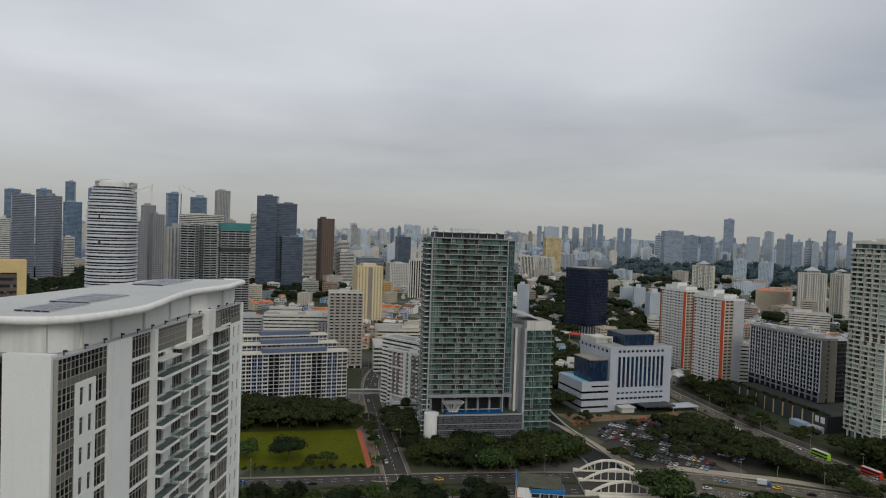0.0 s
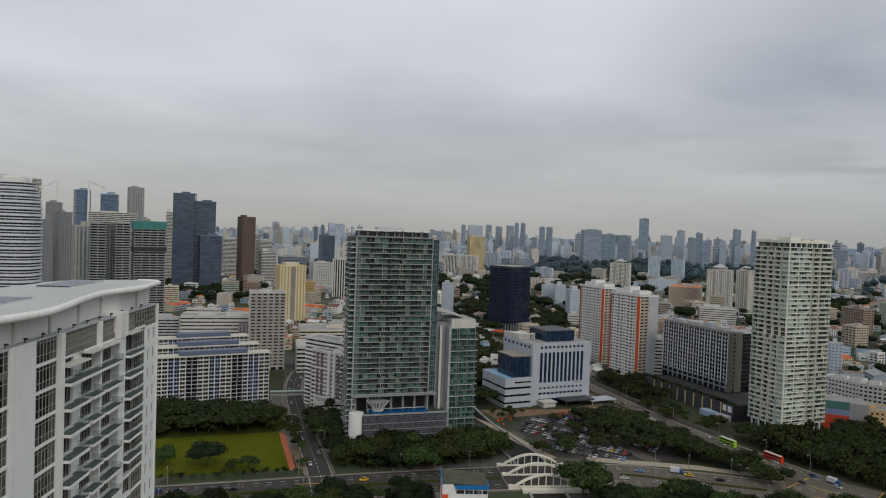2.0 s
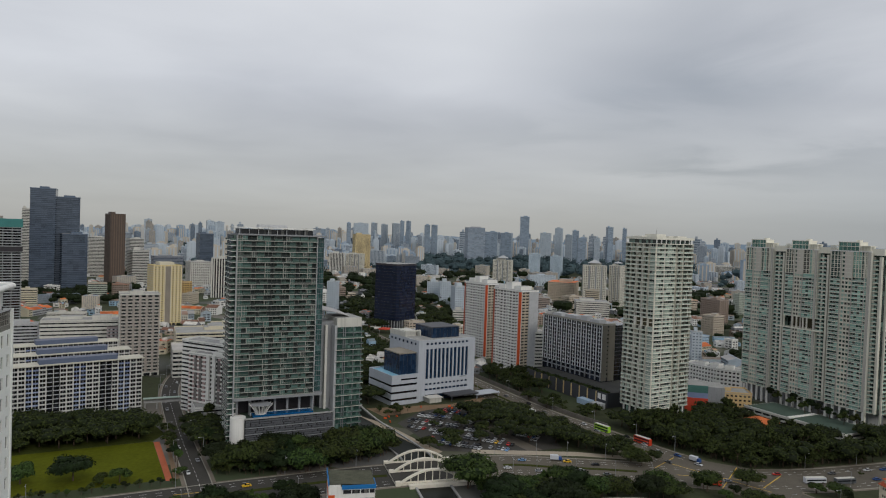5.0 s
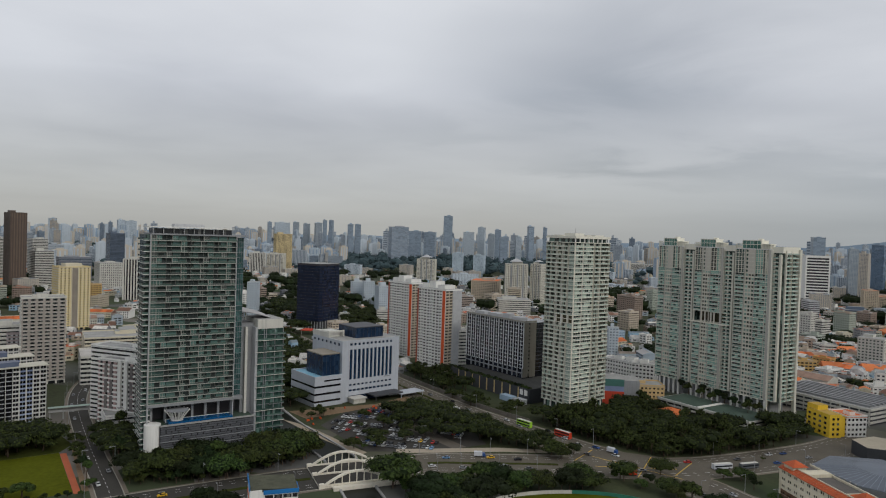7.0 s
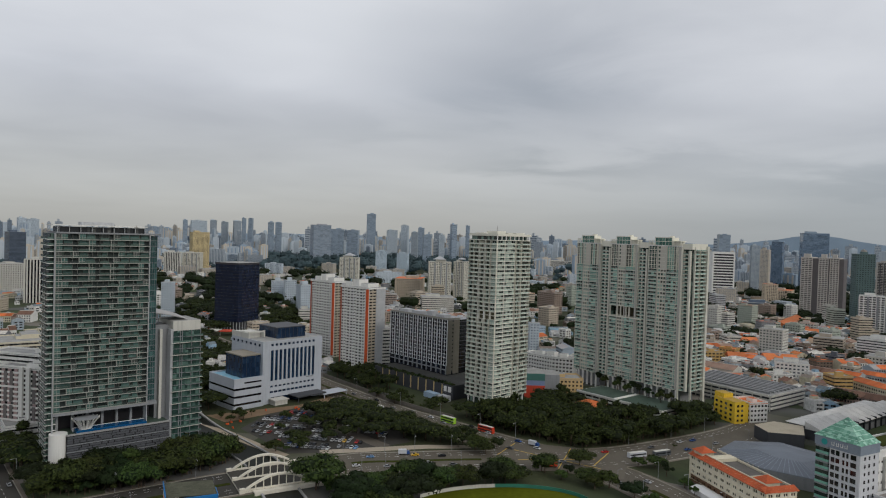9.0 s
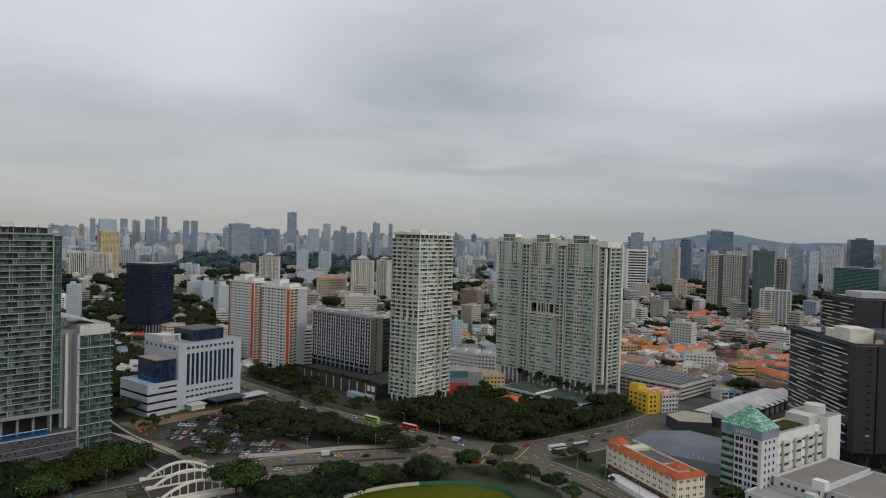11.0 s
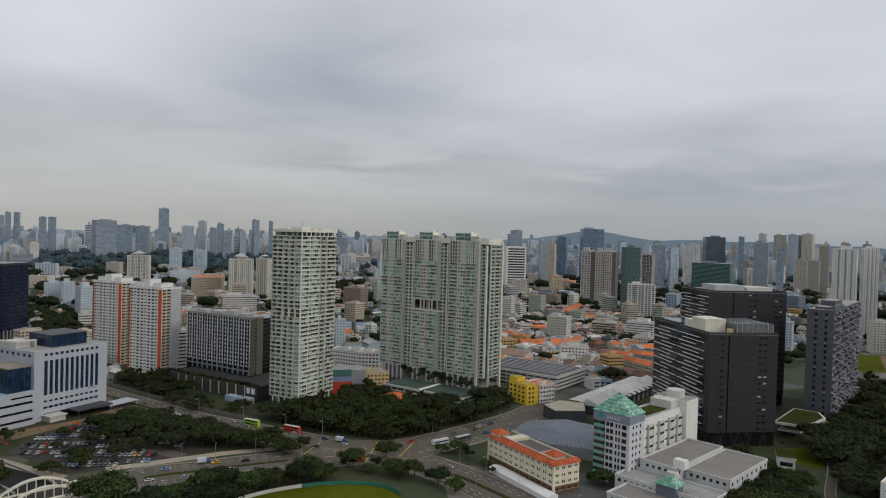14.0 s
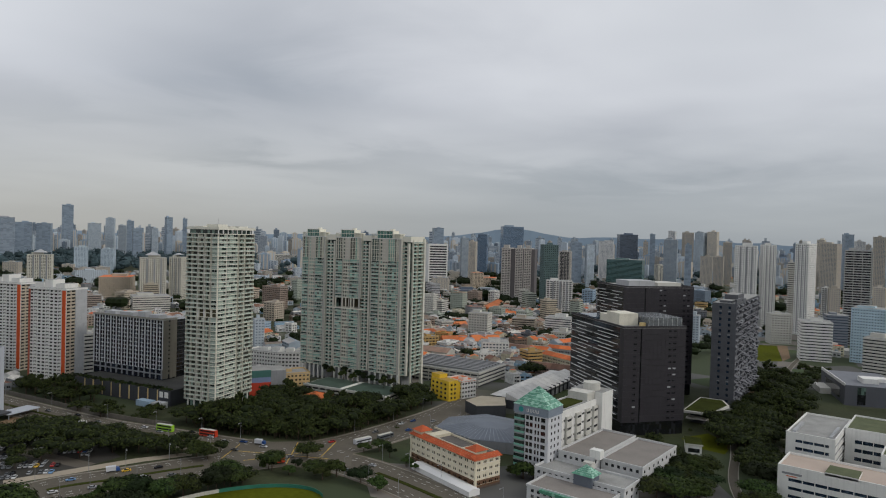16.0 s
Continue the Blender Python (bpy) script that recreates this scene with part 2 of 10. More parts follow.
def leaf_mat(name, col):
    m = bpy.data.materials.new(name)
    m.use_nodes = True
    n, l = m.node_tree.nodes, m.node_tree.links
    b = n["Principled BSDF"]
    b.inputs["Roughness"].default_value = 0.75
    b.inputs["Specular IOR Level"].default_value = 0.12
    geo, info = n.new("ShaderNodeNewGeometry"), n.new("ShaderNodeObjectInfo")
    a = n.new("ShaderNodeMapRange")
    a.inputs["To Min"].default_value, a.inputs["To Max"].default_value = 0.68, 1.34
    l.new(geo.outputs["Random Per Island"], a.inputs["Value"])
    c = n.new("ShaderNodeMapRange")
    c.inputs["To Min"].default_value, c.inputs["To Max"].default_value = 0.7, 1.35
    l.new(info.outputs["Random"], c.inputs["Value"])
    mu = n.new("ShaderNodeMath")
    mu.operation = "MULTIPLY"
    l.new(a.outputs["Result"], mu.inputs[0]), l.new(c.outputs["Result"], mu.inputs[1])
    hs = n.new("ShaderNodeHueSaturation")
    hs.inputs["Color"].default_value = (*col, 1)
    h = n.new("ShaderNodeMapRange")
    h.inputs["To Min"].default_value, h.inputs["To Max"].default_value = 0.475, 0.535
    l.new(info.outputs["Random"], h.inputs["Value"])
    l.new(h.outputs["Result"], hs.inputs["Hue"]), l.new(mu.outputs[0], hs.inputs["Value"])
    l.new(hs.outputs[0], b.inputs["Base Color"])
    MATS[name] = m
    return m


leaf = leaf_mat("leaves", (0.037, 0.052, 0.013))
# darker foliage; inside the crowns this colour takes the place of shade
leaf_dark = leaf_mat("dark_shade_leaves", (0.012, 0.019, 0.006))
# leaves of far woods, blued to carry the haze in their colour
leaf_haze = leaf_mat("hazy_leaves", (0.045, 0.072, 0.078))


# ---------------------------------------------------------------- mesh helpers
class Mb:
    """Collects boxes, prisms and faces for one mesh with several materials."""

    def __init__(self):
        self.v, self.f, self.m = [], [], []

    def quad(self, pts, k=0):
        i = len(self.v)
        self.v.extend(tuple(p) for p in pts)
        self.f.append(tuple(range(i, i + len(pts))))
        self.m.append(k)

    def box(self, a, b, k=0, top=None):
        (x0, y0, z0), (x1, y1, z1) = a, b
        i = len(self.v)
        self.v += [(x0, y0, z0), (x1, y0, z0), (x1, y1, z0), (x0, y1, z0), (x0, y0, z1), (x1, y0, z1), (x1, y1, z1), (x0, y1, z1)]
        for f in ((0, 3, 2, 1), (4, 5, 6, 7), (0, 1, 5, 4), (1, 2, 6, 5), (2, 3, 7, 6), (3, 0, 4, 7)):
            self.f.append(tuple(i + j for j in f))
            self.m.append(k)
        if top is not None:
            self.m[-5] = top
        return self

    def obox(self, p, u, l, n, d0, d1, z0, z1, k=0):
        """A box on a facade: from p along u for l, between d0 and d1 outward along n."""
        q = [(p[0] + u[0] * s + n[0] * d, p[1] + u[1] * s + n[1] * d) for s, d in ((0, d0), (l, d0), (l, d1), (0, d1))]
        self.prism(q, z0, z1, k)

    def prism(self, pts, z0, z1, k=0, top=None, bottom=True):
        area = sum(pts[j][0] * pts[(j + 1) % len(pts)][1] - pts[(j + 1) % len(pts)][0] * pts[j][1] for j in range(len(pts)))
        if area < 0:
            pts = pts[::-1]
        n, i = len(pts), len(self.v)
        self.v += [(x, y, z0) for x, y in pts] + [(x, y, z1) for x, y in pts]
        for j in range(n):
            self.f.append((i + j, i + (j + 1) % n, i + n + (j + 1) % n, i + n + j))
            self.m.append(k)
        self.f.append(tuple(range(i + n, i + 2 * n)))
        self.m.append(k if top is None else top)
        if bottom:
            self.f.append(tuple(range(i + n - 1, i - 1, -1)))
            self.m.append(k)
        return self

    def cyl(self, x, y, r, z0, z1, n=10, k=0, r1=None):
        r1 = r if r1 is None else r1
        i = len(self.v)
        for z, q in ((z0, r), (z1, r1)):
            self.v += [(x + q * math.cos(2 * math.pi * j / n), y + q * math.sin(2 * math.pi * j / n), z) for j in range(n)]
        for j in range(n):
            self.f.append((i + j, i + (j + 1) % n, i + n + (j + 1) % n, i + n + j))
            self.m.append(k)
        self.f += [tuple(range(i + n, i + 2 * n)), tuple(range(i + n - 1, i - 1, -1))]
        self.m += [k, k]
        return self

    def mesh(self, name, mats):
        me = bpy.data.meshes.new(name)
        me.from_pydata(self.v, [], self.f)
        for m in (mats if isinstance(mats, (list, tuple)) else [mats]):
            me.materials.append(m)
        me.polygons.foreach_set("material_index", self.m)
        me.update()
        return me


def part(name, data, parent, label="", at=None, mats=None):
    """One mesh object under a thing or under a part."""
    if isinstance(data, Mb):
        data = data.mesh(name, mats)
    ob = new(name, data)
    ob.parent = parent
    if at is not None:
        ob.location = at if len(at) == 3 else (at[0], at[1], 0)
    return tagged(ob, label) if label else ob


def thing(name, label, category, m, group="", kind=""):
    ob = new(name)
    ob.empty_display_size = 1.0
    ob.matrix_world = m
    return tagged(ob, label, category, group, kind)


def place(corner, heading, z=0.0):
    """A plan pose: a corner and the compass of its front, in degrees from +x."""
    return pose(corner[0], corner[1], z, 0, 0, heading)


def sides(w, d):
    """Front, right, back and left of a w x d plan: origin, direction, outward normal, length."""
    return {"f": ((0, 0), (1, 0), (0, -1), w), "r": ((w, 0), (0, 1), (1, 0), d), "b": ((w, d), (-1, 0), (0, 1), w), "l": ((0, d), (0, -1), (-1, 0), d)}


def wall_side(mb, side, h, style):
    """One storey of one side. The core behind is glass; what stands proud of it is the wall."""
    p, u, n, L = side
    kind = style[0]
    if kind == "blank":
        mb.obox(p, u, L, n, 0, style[1] if len(style) > 1 else 0.3, 0, h, style[2] if len(style) > 2 else 0)
    elif kind == "win":  # bay, share of the bay that is window, sill, head, wall depth, wall slot, pier slot
        bay, ww, sill, head, dep, k, kp = style[1:8]
        mb.obox(p, u, L, n, 0, dep, 0, sill, k)
        mb.obox(p, u, L, n, 0, dep, head, h, k)
        c = max(1, round(L / bay))
        b = L / c
        pw = b * (1 - ww)
        for i in range(c + 1):
            s0, s1 = max(0, i * b - pw / 2), min(L, i * b + pw / 2)
            q = (p[0] + u[0] * s0, p[1] + u[1] * s0)
            mb.obox(q, u, s1 - s0, n, 0, dep - 0.02, sill, head, kp)
    elif kind == "strip":  # sill, head, wall depth, slot
        sill, head, dep, k = style[1:5]
        mb.obox(p, u, L, n, 0, dep, 0, sill, k)
        mb.obox(p, u, L, n, 0, dep, head, h, k)
    elif kind == "balc":  # bay, share that is balcony, depth, slab slot, rail slot, wall slot
        bay, ww, dep, ks, kr, kw = style[1:7]
        mb.obox(p, u, L, n, 0, 0.25, 0, 0.5, ks)
        c = max(1, round(L / bay))
        b = L / c
        for i in range(c):
            s0 = i * b + b * (1 - ww) / 2
            q = (p[0] + u[0] * s0, p[1] + u[1] * s0)
            bw = b * ww
            mb.obox(q, u, bw, n, 0, dep, -0.1, 0.22, ks)
            q2 = (q[0] + n[0] * (dep - 0.12), q[1] + n[1] * (dep - 0.12))
            mb.obox(q2, u, bw, n, 0, 0.08, 0.22, 1.15, kr)
            mb.obox(q2, u, bw, n, -0.03, 0.11, 1.15, 1.24, ks)
        for i in range(c + 1):
            pw = max(0.3, b * (1 - ww))
            s0, s1 = max(0, i * b - pw / 2), min(L, i * b + pw / 2)
            q = (p[0] + u[0] * s0, p[1] + u[1] * s0)
            mb.obox(q, u, s1 - s0, n, 0, 0.4, 0, h, kw)


def tower(name, label, corner, heading, w, d, z0, storeys, h, style, mats, core, category="building", roof=roofgrey, parapet=1.1,
          base=None, plant=True, group="", storey_name="storey", inset=0.0):
    """A block of equal storeys: glazed core, one piece of wall a storey, parapet, roof and plant room."""
    root = thing(name, label, category, place(corner, heading), group)
    H = z0 + storeys * h
    part("glazed_core", Mb().box((inset, inset, 0.0), (w - inset, d - inset, H), 0), root, "", None, [core])
    mb = Mb()
    for key, side in sides(w, d).items():
        wall_side(mb, side, h, style.get(key, style.get("all", ("blank",))))
    me = mb.mesh("storey", mats)
    for i in range(storeys):
        part(storey_name, me, root, at=(0, 0, z0 + i * h))
    if z0 > 0.1:
        b = Mb()
        for key, side in sides(w, d).items():
            wall_side(b, side, z0, base or ("win", 6.0, 0.8, 0.0, z0 - 0.6, 0.4, 0, 0))
        part("ground_storey", b, root, "", None, mats)
    r = Mb()
    e = 0.35
    r.box((-e, -e, H), (w + e, d + e, H + 0.3), 1)
    for a, b2 in (((-e, -e), (w + e, -e + 0.3)), ((-e, d + e - 0.3), (w + e, d + e)), ((-e, -e + 0.3), (-e + 0.3, d + e - 0.3)), ((w + e - 0.3, -e + 0.3), (w + e, d + e - 0.3))):
        r.box((*a, H + 0.3), (*b2, H + 0.3 + parapet), 0)
    part("roof", r, root, "", None, [mats[0], roof])
    if plant:
        rng = random.Random(name + label + str(corner))
        for i in range(2 if w * d > 500 else 1):
            pw, pd = w * rng.uniform(0.15, 0.3), d * rng.uniform(0.3, 0.5)
            px, py = rng.uniform(0.1, 0.55) * w + i * w * 0.2, rng.uniform(0.15, 0.5) * d
            pb = Mb().box((px, py, H + 0.3), (min(w - 1, px + pw), py + pd, H + rng.uniform(2.5, 4.5)), 0, 1)
            part("plant_room", pb, root, "", None, [mats[0], roof])
    return root

# ---------------------------------------------------------------- ground, roads, water, fields
g = Mb()
N = 96
for i in range(N):
    a0, a1 = 2 * math.pi * i / N, 2 * math.pi * (i + 1) / N
    g.quad([(0, 0, 0), (5200 * math.cos(a0), 5200 * math.sin(a0), 0), (5200 * math.cos(a1), 5200 * math.sin(a1), 0)], 0)


def ground_mat():
    """Worn grass near by; far off a patchwork of lots, yards and grass."""
    m = mat("city_ground", (0.036, 0.043, 0.017), 0.95, var=0.35, big=0.03, fine=0.4, bump=0.05)
    n, l = m.node_tree.nodes, m.node_tree.links
    b = n["Principled BSDF"]
    old = b.inputs["Base Color"].links[0].from_socket
    tc = n.new("ShaderNodeTexCoord")
    vo = n.new("ShaderNodeTexVoronoi")
    vo.inputs["Scale"].default_value = 0.022
    l.new(tc.outputs["Object"], vo.inputs["Vector"])
    sp = n.new("ShaderNodeSeparateColor")
    l.new(vo.outputs["Color"], sp.inputs[0])
    rp = n.new("ShaderNodeValToRGB")
    rp.color_ramp.interpolation = "CONSTANT"
    for p, c in ((0.0, (0.045, 0.06, 0.028)), (0.42, (0.10, 0.10, 0.095)), (0.66, (0.17, 0.155, 0.135)), (0.84, (0.05, 0.075, 0.028))):
        k = rp.color_ramp.elements[0] if p == 0 else rp.color_ramp.elements.new(p)
        k.position, k.color = p, (*c, 1)
    l.new(sp.outputs[0], rp.inputs[0])
    ns = n.new("ShaderNodeTexNoise")
    ns.inputs["Scale"].default_value = 0.004
    l.new(tc.outputs["Object"], ns.inputs["Vector"])
    mr = n.new("ShaderNodeMapRange")
    mr.inputs["From Min"].default_value, mr.inputs["From Max"].default_value = 0.44, 0.52
    l.new(ns.outputs["Fac"], mr.inputs["Value"])
    mx = n.new("ShaderNodeMixRGB")
    l.new(mr.outputs["Result"], mx.inputs[0]), l.new(old, mx.inputs[1]), l.new(rp.outputs[0], mx.inputs[2])
    l.new(mx.outputs[0], b.inputs["Base Color"])
    return m


tagged(new("ground", g.mesh("ground", [ground_mat()])), "worn grass and soil of the city's ground", "ground", kind="structure")


def offset(path, s):
    out = []
    for i, (x, y) in enumerate(path):
        a, b = path[max(0, i - 1)], path[min(len(path) - 1, i + 1)]
        dx, dy = b[0] - a[0], b[1] - a[1]
        q = math.hypot(dx, dy)
        out.append((x - dy / q * s, y + dx / q * s))
    return out


def smooth(path, n=6):
    """Rounds a polyline through its points."""
    out = []
    for i in range(len(path) - 1):
        p0, p1, p2, p3 = path[max(0, i - 1)], path[i], path[i + 1], path[min(len(path) - 1, i + 2)]
        for k in range(n):
            t = k / n
            out.append(tuple(0.5 * (2 * p1[c] + (p2[c] - p0[c]) * t + (2 * p0[c] - 5 * p1[c] + 4 * p2[c] - p3[c]) * t * t + (3 * p1[c] - p0[c] - 3 * p2[c] + p3[c]) * t ** 3) for c in (0, 1)))
    out.append(path[-1])
    return out


def strip(mb, path, s0, s1, z, k=0, h=0.0):
    a, b = offset(path, s0), offset(path, s1)
    for i in range(len(path) - 1):
        if h:
            mb.prism([a[i], a[i + 1], b[i + 1], b[i]], z - h, z, k)
        else:
            mb.quad([(*a[i], z), (*a[i + 1], z), (*b[i + 1], z), (*b[i], z)] if s1 > s0 else [(*b[i], z), (*b[i + 1], z), (*a[i + 1], z), (*a[i], z)], k)


def dashes(mb, path, s, z, on, off, w=0.2):
    run = 0.0
    for (x0, y0), (x1, y1) in zip(path, path[1:]):
        L = math.hypot(x1 - x0, y1 - y0)
        ux, uy = (x1 - x0) / L, (y1 - y0) / L
        t = 0.0
        while t < L:
            if run % (on + off) < on:
                e = min(L, t + 1.0)
                cx, cy = -uy * s, ux * s
                mb.quad([(x0 + ux * t + cx + uy * w / 2, y0 + uy * t + cy - ux * w / 2, z), (x0 + ux * e + cx + uy * w / 2, y0 + uy * e + cy - ux * w / 2, z),
                         (x0 + ux * e + cx - uy * w / 2, y0 + uy * e + cy + ux * w / 2, z), (x0 + ux * t + cx - uy * w / 2, y0 + uy * t + cy + ux * w / 2, z)])
            t += 1.0
            run += 1.0


ROAD_A = smooth([(120, 960), (150, 760), (172, 620), (186, 540), (203, 450), (222, 392), (237, 348), (249, 318), (262, 280), (264, 250), (261, 217), (252, 150), (240, 60)])
ROAD_B = smooth([(-260, 300), (-160, 312), (-90, 322), (0, 337), (60, 345), (93, 346), (139, 350), (165, 342), (195, 332), (222, 321), (248, 309), (290, 298), (345, 296), (395, 299), (440, 310)])
ROAD_C = smooth([(-17, 330), (-22, 360), (-29, 395), (-40, 453), (-53, 532), (-56, 584), (-53, 640), (-60, 720), (-85, 820)])
ROAD_D = smooth([(300, 60), (372, 96), (430, 112), (479, 124), (556, 131), (640, 122), (760, 150), (900, 160)])
for nm, path, half, z, med in (("road", ROAD_A, 14.0, 0.05, True), ("road", ROAD_B, 15.5, 0.06, True), ("road", ROAD_C, 5.8, 0.04, False), ("road", ROAD_D, 2.4, 0.045, False)):
    r = Mb()
    strip(r, path, -half, half, z)
    if path is ROAD_B:
        r = Mb()
        strip(r, [p for p in path if p[0] > 88], -half, half, z)
        old = Mb()
        strip(old, [p for p in path if p[0] < 94], -half, half, z - 0.004)
        tagged(new(nm, old.mesh(nm, [asphalt])), "dark newer asphalt road between trees", "road", kind="structure")
    tagged(new(nm, r.mesh(nm, [asphalt if path is ROAD_C else roadmat])), "grey asphalt city road with worn lanes", "road", kind="structure")
    kb = Mb()
    cut = [p for p in path if math.hypot(p[0] - 252, p[1] - 306) > 34]
    seg, prev = [], None
    for p in path:
        if p in cut and (prev is None or math.hypot(p[0] - prev[0], p[1] - prev[1]) < 60):
            seg.append(p)
        else:
            if len(seg) > 1:
                strip(kb, seg, half - 0.1, half + 0.35, 0.2, 0, 0.2), strip(kb, seg, -half - 0.35, -half + 0.1, 0.2, 0, 0.2)
            seg = [p] if p in cut else []
        prev = p
    if len(seg) > 1:
        strip(kb, seg, half - 0.1, half + 0.35, 0.2, 0, 0.2), strip(kb, seg, -half - 0.35, -half + 0.1, 0.2, 0, 0.2)
    tagged(new("kerb", kb.mesh("kerb", [kerbmat])), "raised pale concrete kerb along the road", "kerb", kind="structure")
    ln = Mb()
    for s in ((-half + 3.6, -half + 7.0, half - 7.0, half - 3.6) if med else (0.0, -half / 2, half / 2)[:1]):
        if half > 5:
            dashes(ln, path, s, z + 0.02, 3, 4)
    if half > 5:
        tagged(new("lane_marking", ln.mesh("lane_marking", [paintline])), "white dashed lane lines on asphalt", "road marking", kind="stuff")
    if half > 5:
        pv = Mb()
        strip(pv, cut if not med else path, half + 0.35, half + 2.2, 0.03), strip(pv, path, -half - 2.2, -half - 0.35, 0.03)
        tagged(new("pavement", pv.mesh("pavement", [paving])), "pale paved footway beside the road", "pavement", kind="structure")
# retaining wall between the road and the hotel
rw = Mb()
strip(rw, [p for p in ROAD_A if 400 < p[1] < 640], 17.2, 17.7, 3.0, 0, 3.0)
tagged(new("retaining_wall", rw.mesh("retaining_wall", [mat("stained_concrete", (0.15, 0.135, 0.115), 0.9, var=0.3, streak=0.3)])), "weathered concrete retaining wall beside the road", "wall", kind="structure")
# planted medians
md = Mb()
for path, lo, hi in ((ROAD_A, 8, 36), (ROAD_A, 54, 70), (ROAD_B, 0, 27), (ROAD_B, 36, 52)):
    strip(md, path[lo:hi], -1.3, 1.3, 0.28, 0, 0.25)
tagged(new("median", md.mesh("median", [lawn])), "grassed median strip between carriageways", "median", kind="structure")
mk = Mb()
for a in range(6):
    x0, y0, x1, y1 = ((228, 318, 270, 300), (236, 334, 262, 286), (222, 330, 244, 344), (262, 292, 286, 306), (-31, 339, -12, 341), (270, 322, 240, 296))[a]
    dx, dy = x1 - x0, y1 - y0
    q = math.hypot(dx, dy)
    nx, ny = -dy / q * 0.25, dx / q * 0.25
    mk.quad([(x0 + nx, y0 + ny, 0.1), (x0 - nx, y0 - ny, 0.1), (x1 - nx, y1 - ny, 0.1), (x1 + nx, y1 + ny, 0.1)])
tagged(new("junction_marking", mk.mesh("junction_marking", [paintyellow])), "yellow junction lines on grey asphalt", "road marking", kind="structure")


def patch(name, pts, z, m, label, cat):
    p = Mb()
    p.quad([(*q, z) for q in pts])
    ob = new(name, p.mesh(name, [m]))
    if ob.data.polygons[0].normal.z < 0:
        ob.data.flip_normals()
    return tagged(ob, label, cat, kind="structure")


patch("sports_field", [(-175, 402), (-119, 412), (-51, 426), (-37, 360), (-102, 350), (-160, 342)], 0.03, turf, "mown green sports field", "field")
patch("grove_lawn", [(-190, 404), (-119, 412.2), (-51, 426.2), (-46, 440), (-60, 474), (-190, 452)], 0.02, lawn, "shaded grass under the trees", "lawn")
patch("running_strip", [(-50.5, 424), (-47.3, 424.5), (-33.5, 359), (-36.5, 358.5)], 0.035, clay, "orange-red running strip beside the field", "track")
patch("field_verge", [(-47.0, 440), (-41, 440), (-28.5, 362), (-33.2, 360)], 0.028, earth, "bare earth verge beside road", "verge")
patch("car_park_surface", [(98, 440), (120, 466), (152, 478), (178, 466), (192, 420), (186, 372), (149, 368), (112, 380)], 0.05, asphalt, "grey asphalt open car park", "car park")
patch("car_park_lane", [(150, 420), (158, 424), (172, 371), (163, 369)], 0.056, mat("pale_asphalt", (0.12, 0.105, 0.085), 0.9, var=0.2, big=0.05), "paler worn lane through the car park", "car park")
patch("promenade", [(76, 462), (90, 440), (104, 398), (112, 378), (106, 374), (92, 412), (80, 450)], 0.06, mat("sandy_promenade", (0.30, 0.25, 0.185), 0.9, var=0.2, big=0.08), "pale paved canal promenade", "promenade")
patch("forecourt", [(84, 480), (150, 484), (190, 508), (186, 480), (150, 478), (118, 466), (92, 458)], 0.045, earth, "paved and dusty forecourt below offices", "forecourt")
patch("side_lane", [(128, 372), (190, 356), (214, 346), (216, 352), (190, 364), (130, 379)], 0.07, mat("sandy_paving", (0.36, 0.31, 0.24), 0.9, var=0.2, big=0.05), "sandy service lane beside the road", "lane")
ell = [(178 + 46 * math.cos(2 * math.pi * i / 40), 262 + 29 * math.sin(2 * math.pi * i / 40) - 8 * math.cos(2 * math.pi * i / 40)) for i in range(40)]
patch("playing_ground", ell, 0.05, turf, "oval green playing ground", "field")
patch("far_field", [(926, 226), (942, 200), (819, 168), (792, 193)], 0.05, turf, "green field between tower blocks", "field")
patch("far_bare_ground", [(942, 200), (952, 190), (850, 166), (822, 168)], 0.05, earth, "tan bare earth patch", "ground patch")
patch("school_field", [(430, 640), (500, 640), (520, 720), (450, 730)], 0.05, turf, "green school field behind white building", "field")
patch("junction_surface", [(222, 340), (256, 338), (284, 312), (286, 290), (262, 268), (244, 284), (226, 306)], 0.075, roadmat, "wide asphalt road junction", "road")
patch("garden_path", [(470, 112), (474, 108), (560, 140), (640, 152), (638, 157), (556, 146)], 0.08, earth, "tan path through park trees", "path")
fn = Mb()
for i in range(-2, 14):
    a, b = ell[i % 40], ell[(i + 1) % 40]
    fn.prism([a, b, (b[0] * 1.001, b[1] * 1.001), (a[0] * 1.001, a[1] * 1.001)], 0, 1.8, 0 if i < 8 else 1)
tagged(new("site_fence", fn.mesh("site_fence", [mat("green_hoarding", (0.03, 0.16, 0.11), 0.7), offwhite])), "green hoarding round the playing ground", "fence", kind="structure")
# canal: dark water between concrete walls
CANAL = smooth([(62, 560), (70, 500), (77, 448), (88, 402), (94, 372), (93, 346), (92, 316), (90, 260), (80, 150)])
cw = Mb()
strip(cw, CANAL, -8.5, 8.5, 0.02)
tagged(new("canal_water", cw.mesh("canal_water", [watermat])), "dark still water of a canal", "water", kind="structure")
cb = Mb()
strip(cb, CANAL[:26], 8.5, 9.6, 0.9, 0, 0.9), strip(cb, CANAL[:26], -9.6, -8.5, 0.9, 0, 0.9), strip(cb, CANAL[34:], 8.5, 9.6, 0.9, 0, 0.9), strip(cb, CANAL[34:], -9.6, -8.5, 0.9, 0, 0.9)
tagged(new("canal_wall", cb.mesh("canal_wall", [concrete])), "weathered concrete canal wall", "wall", kind="structure")


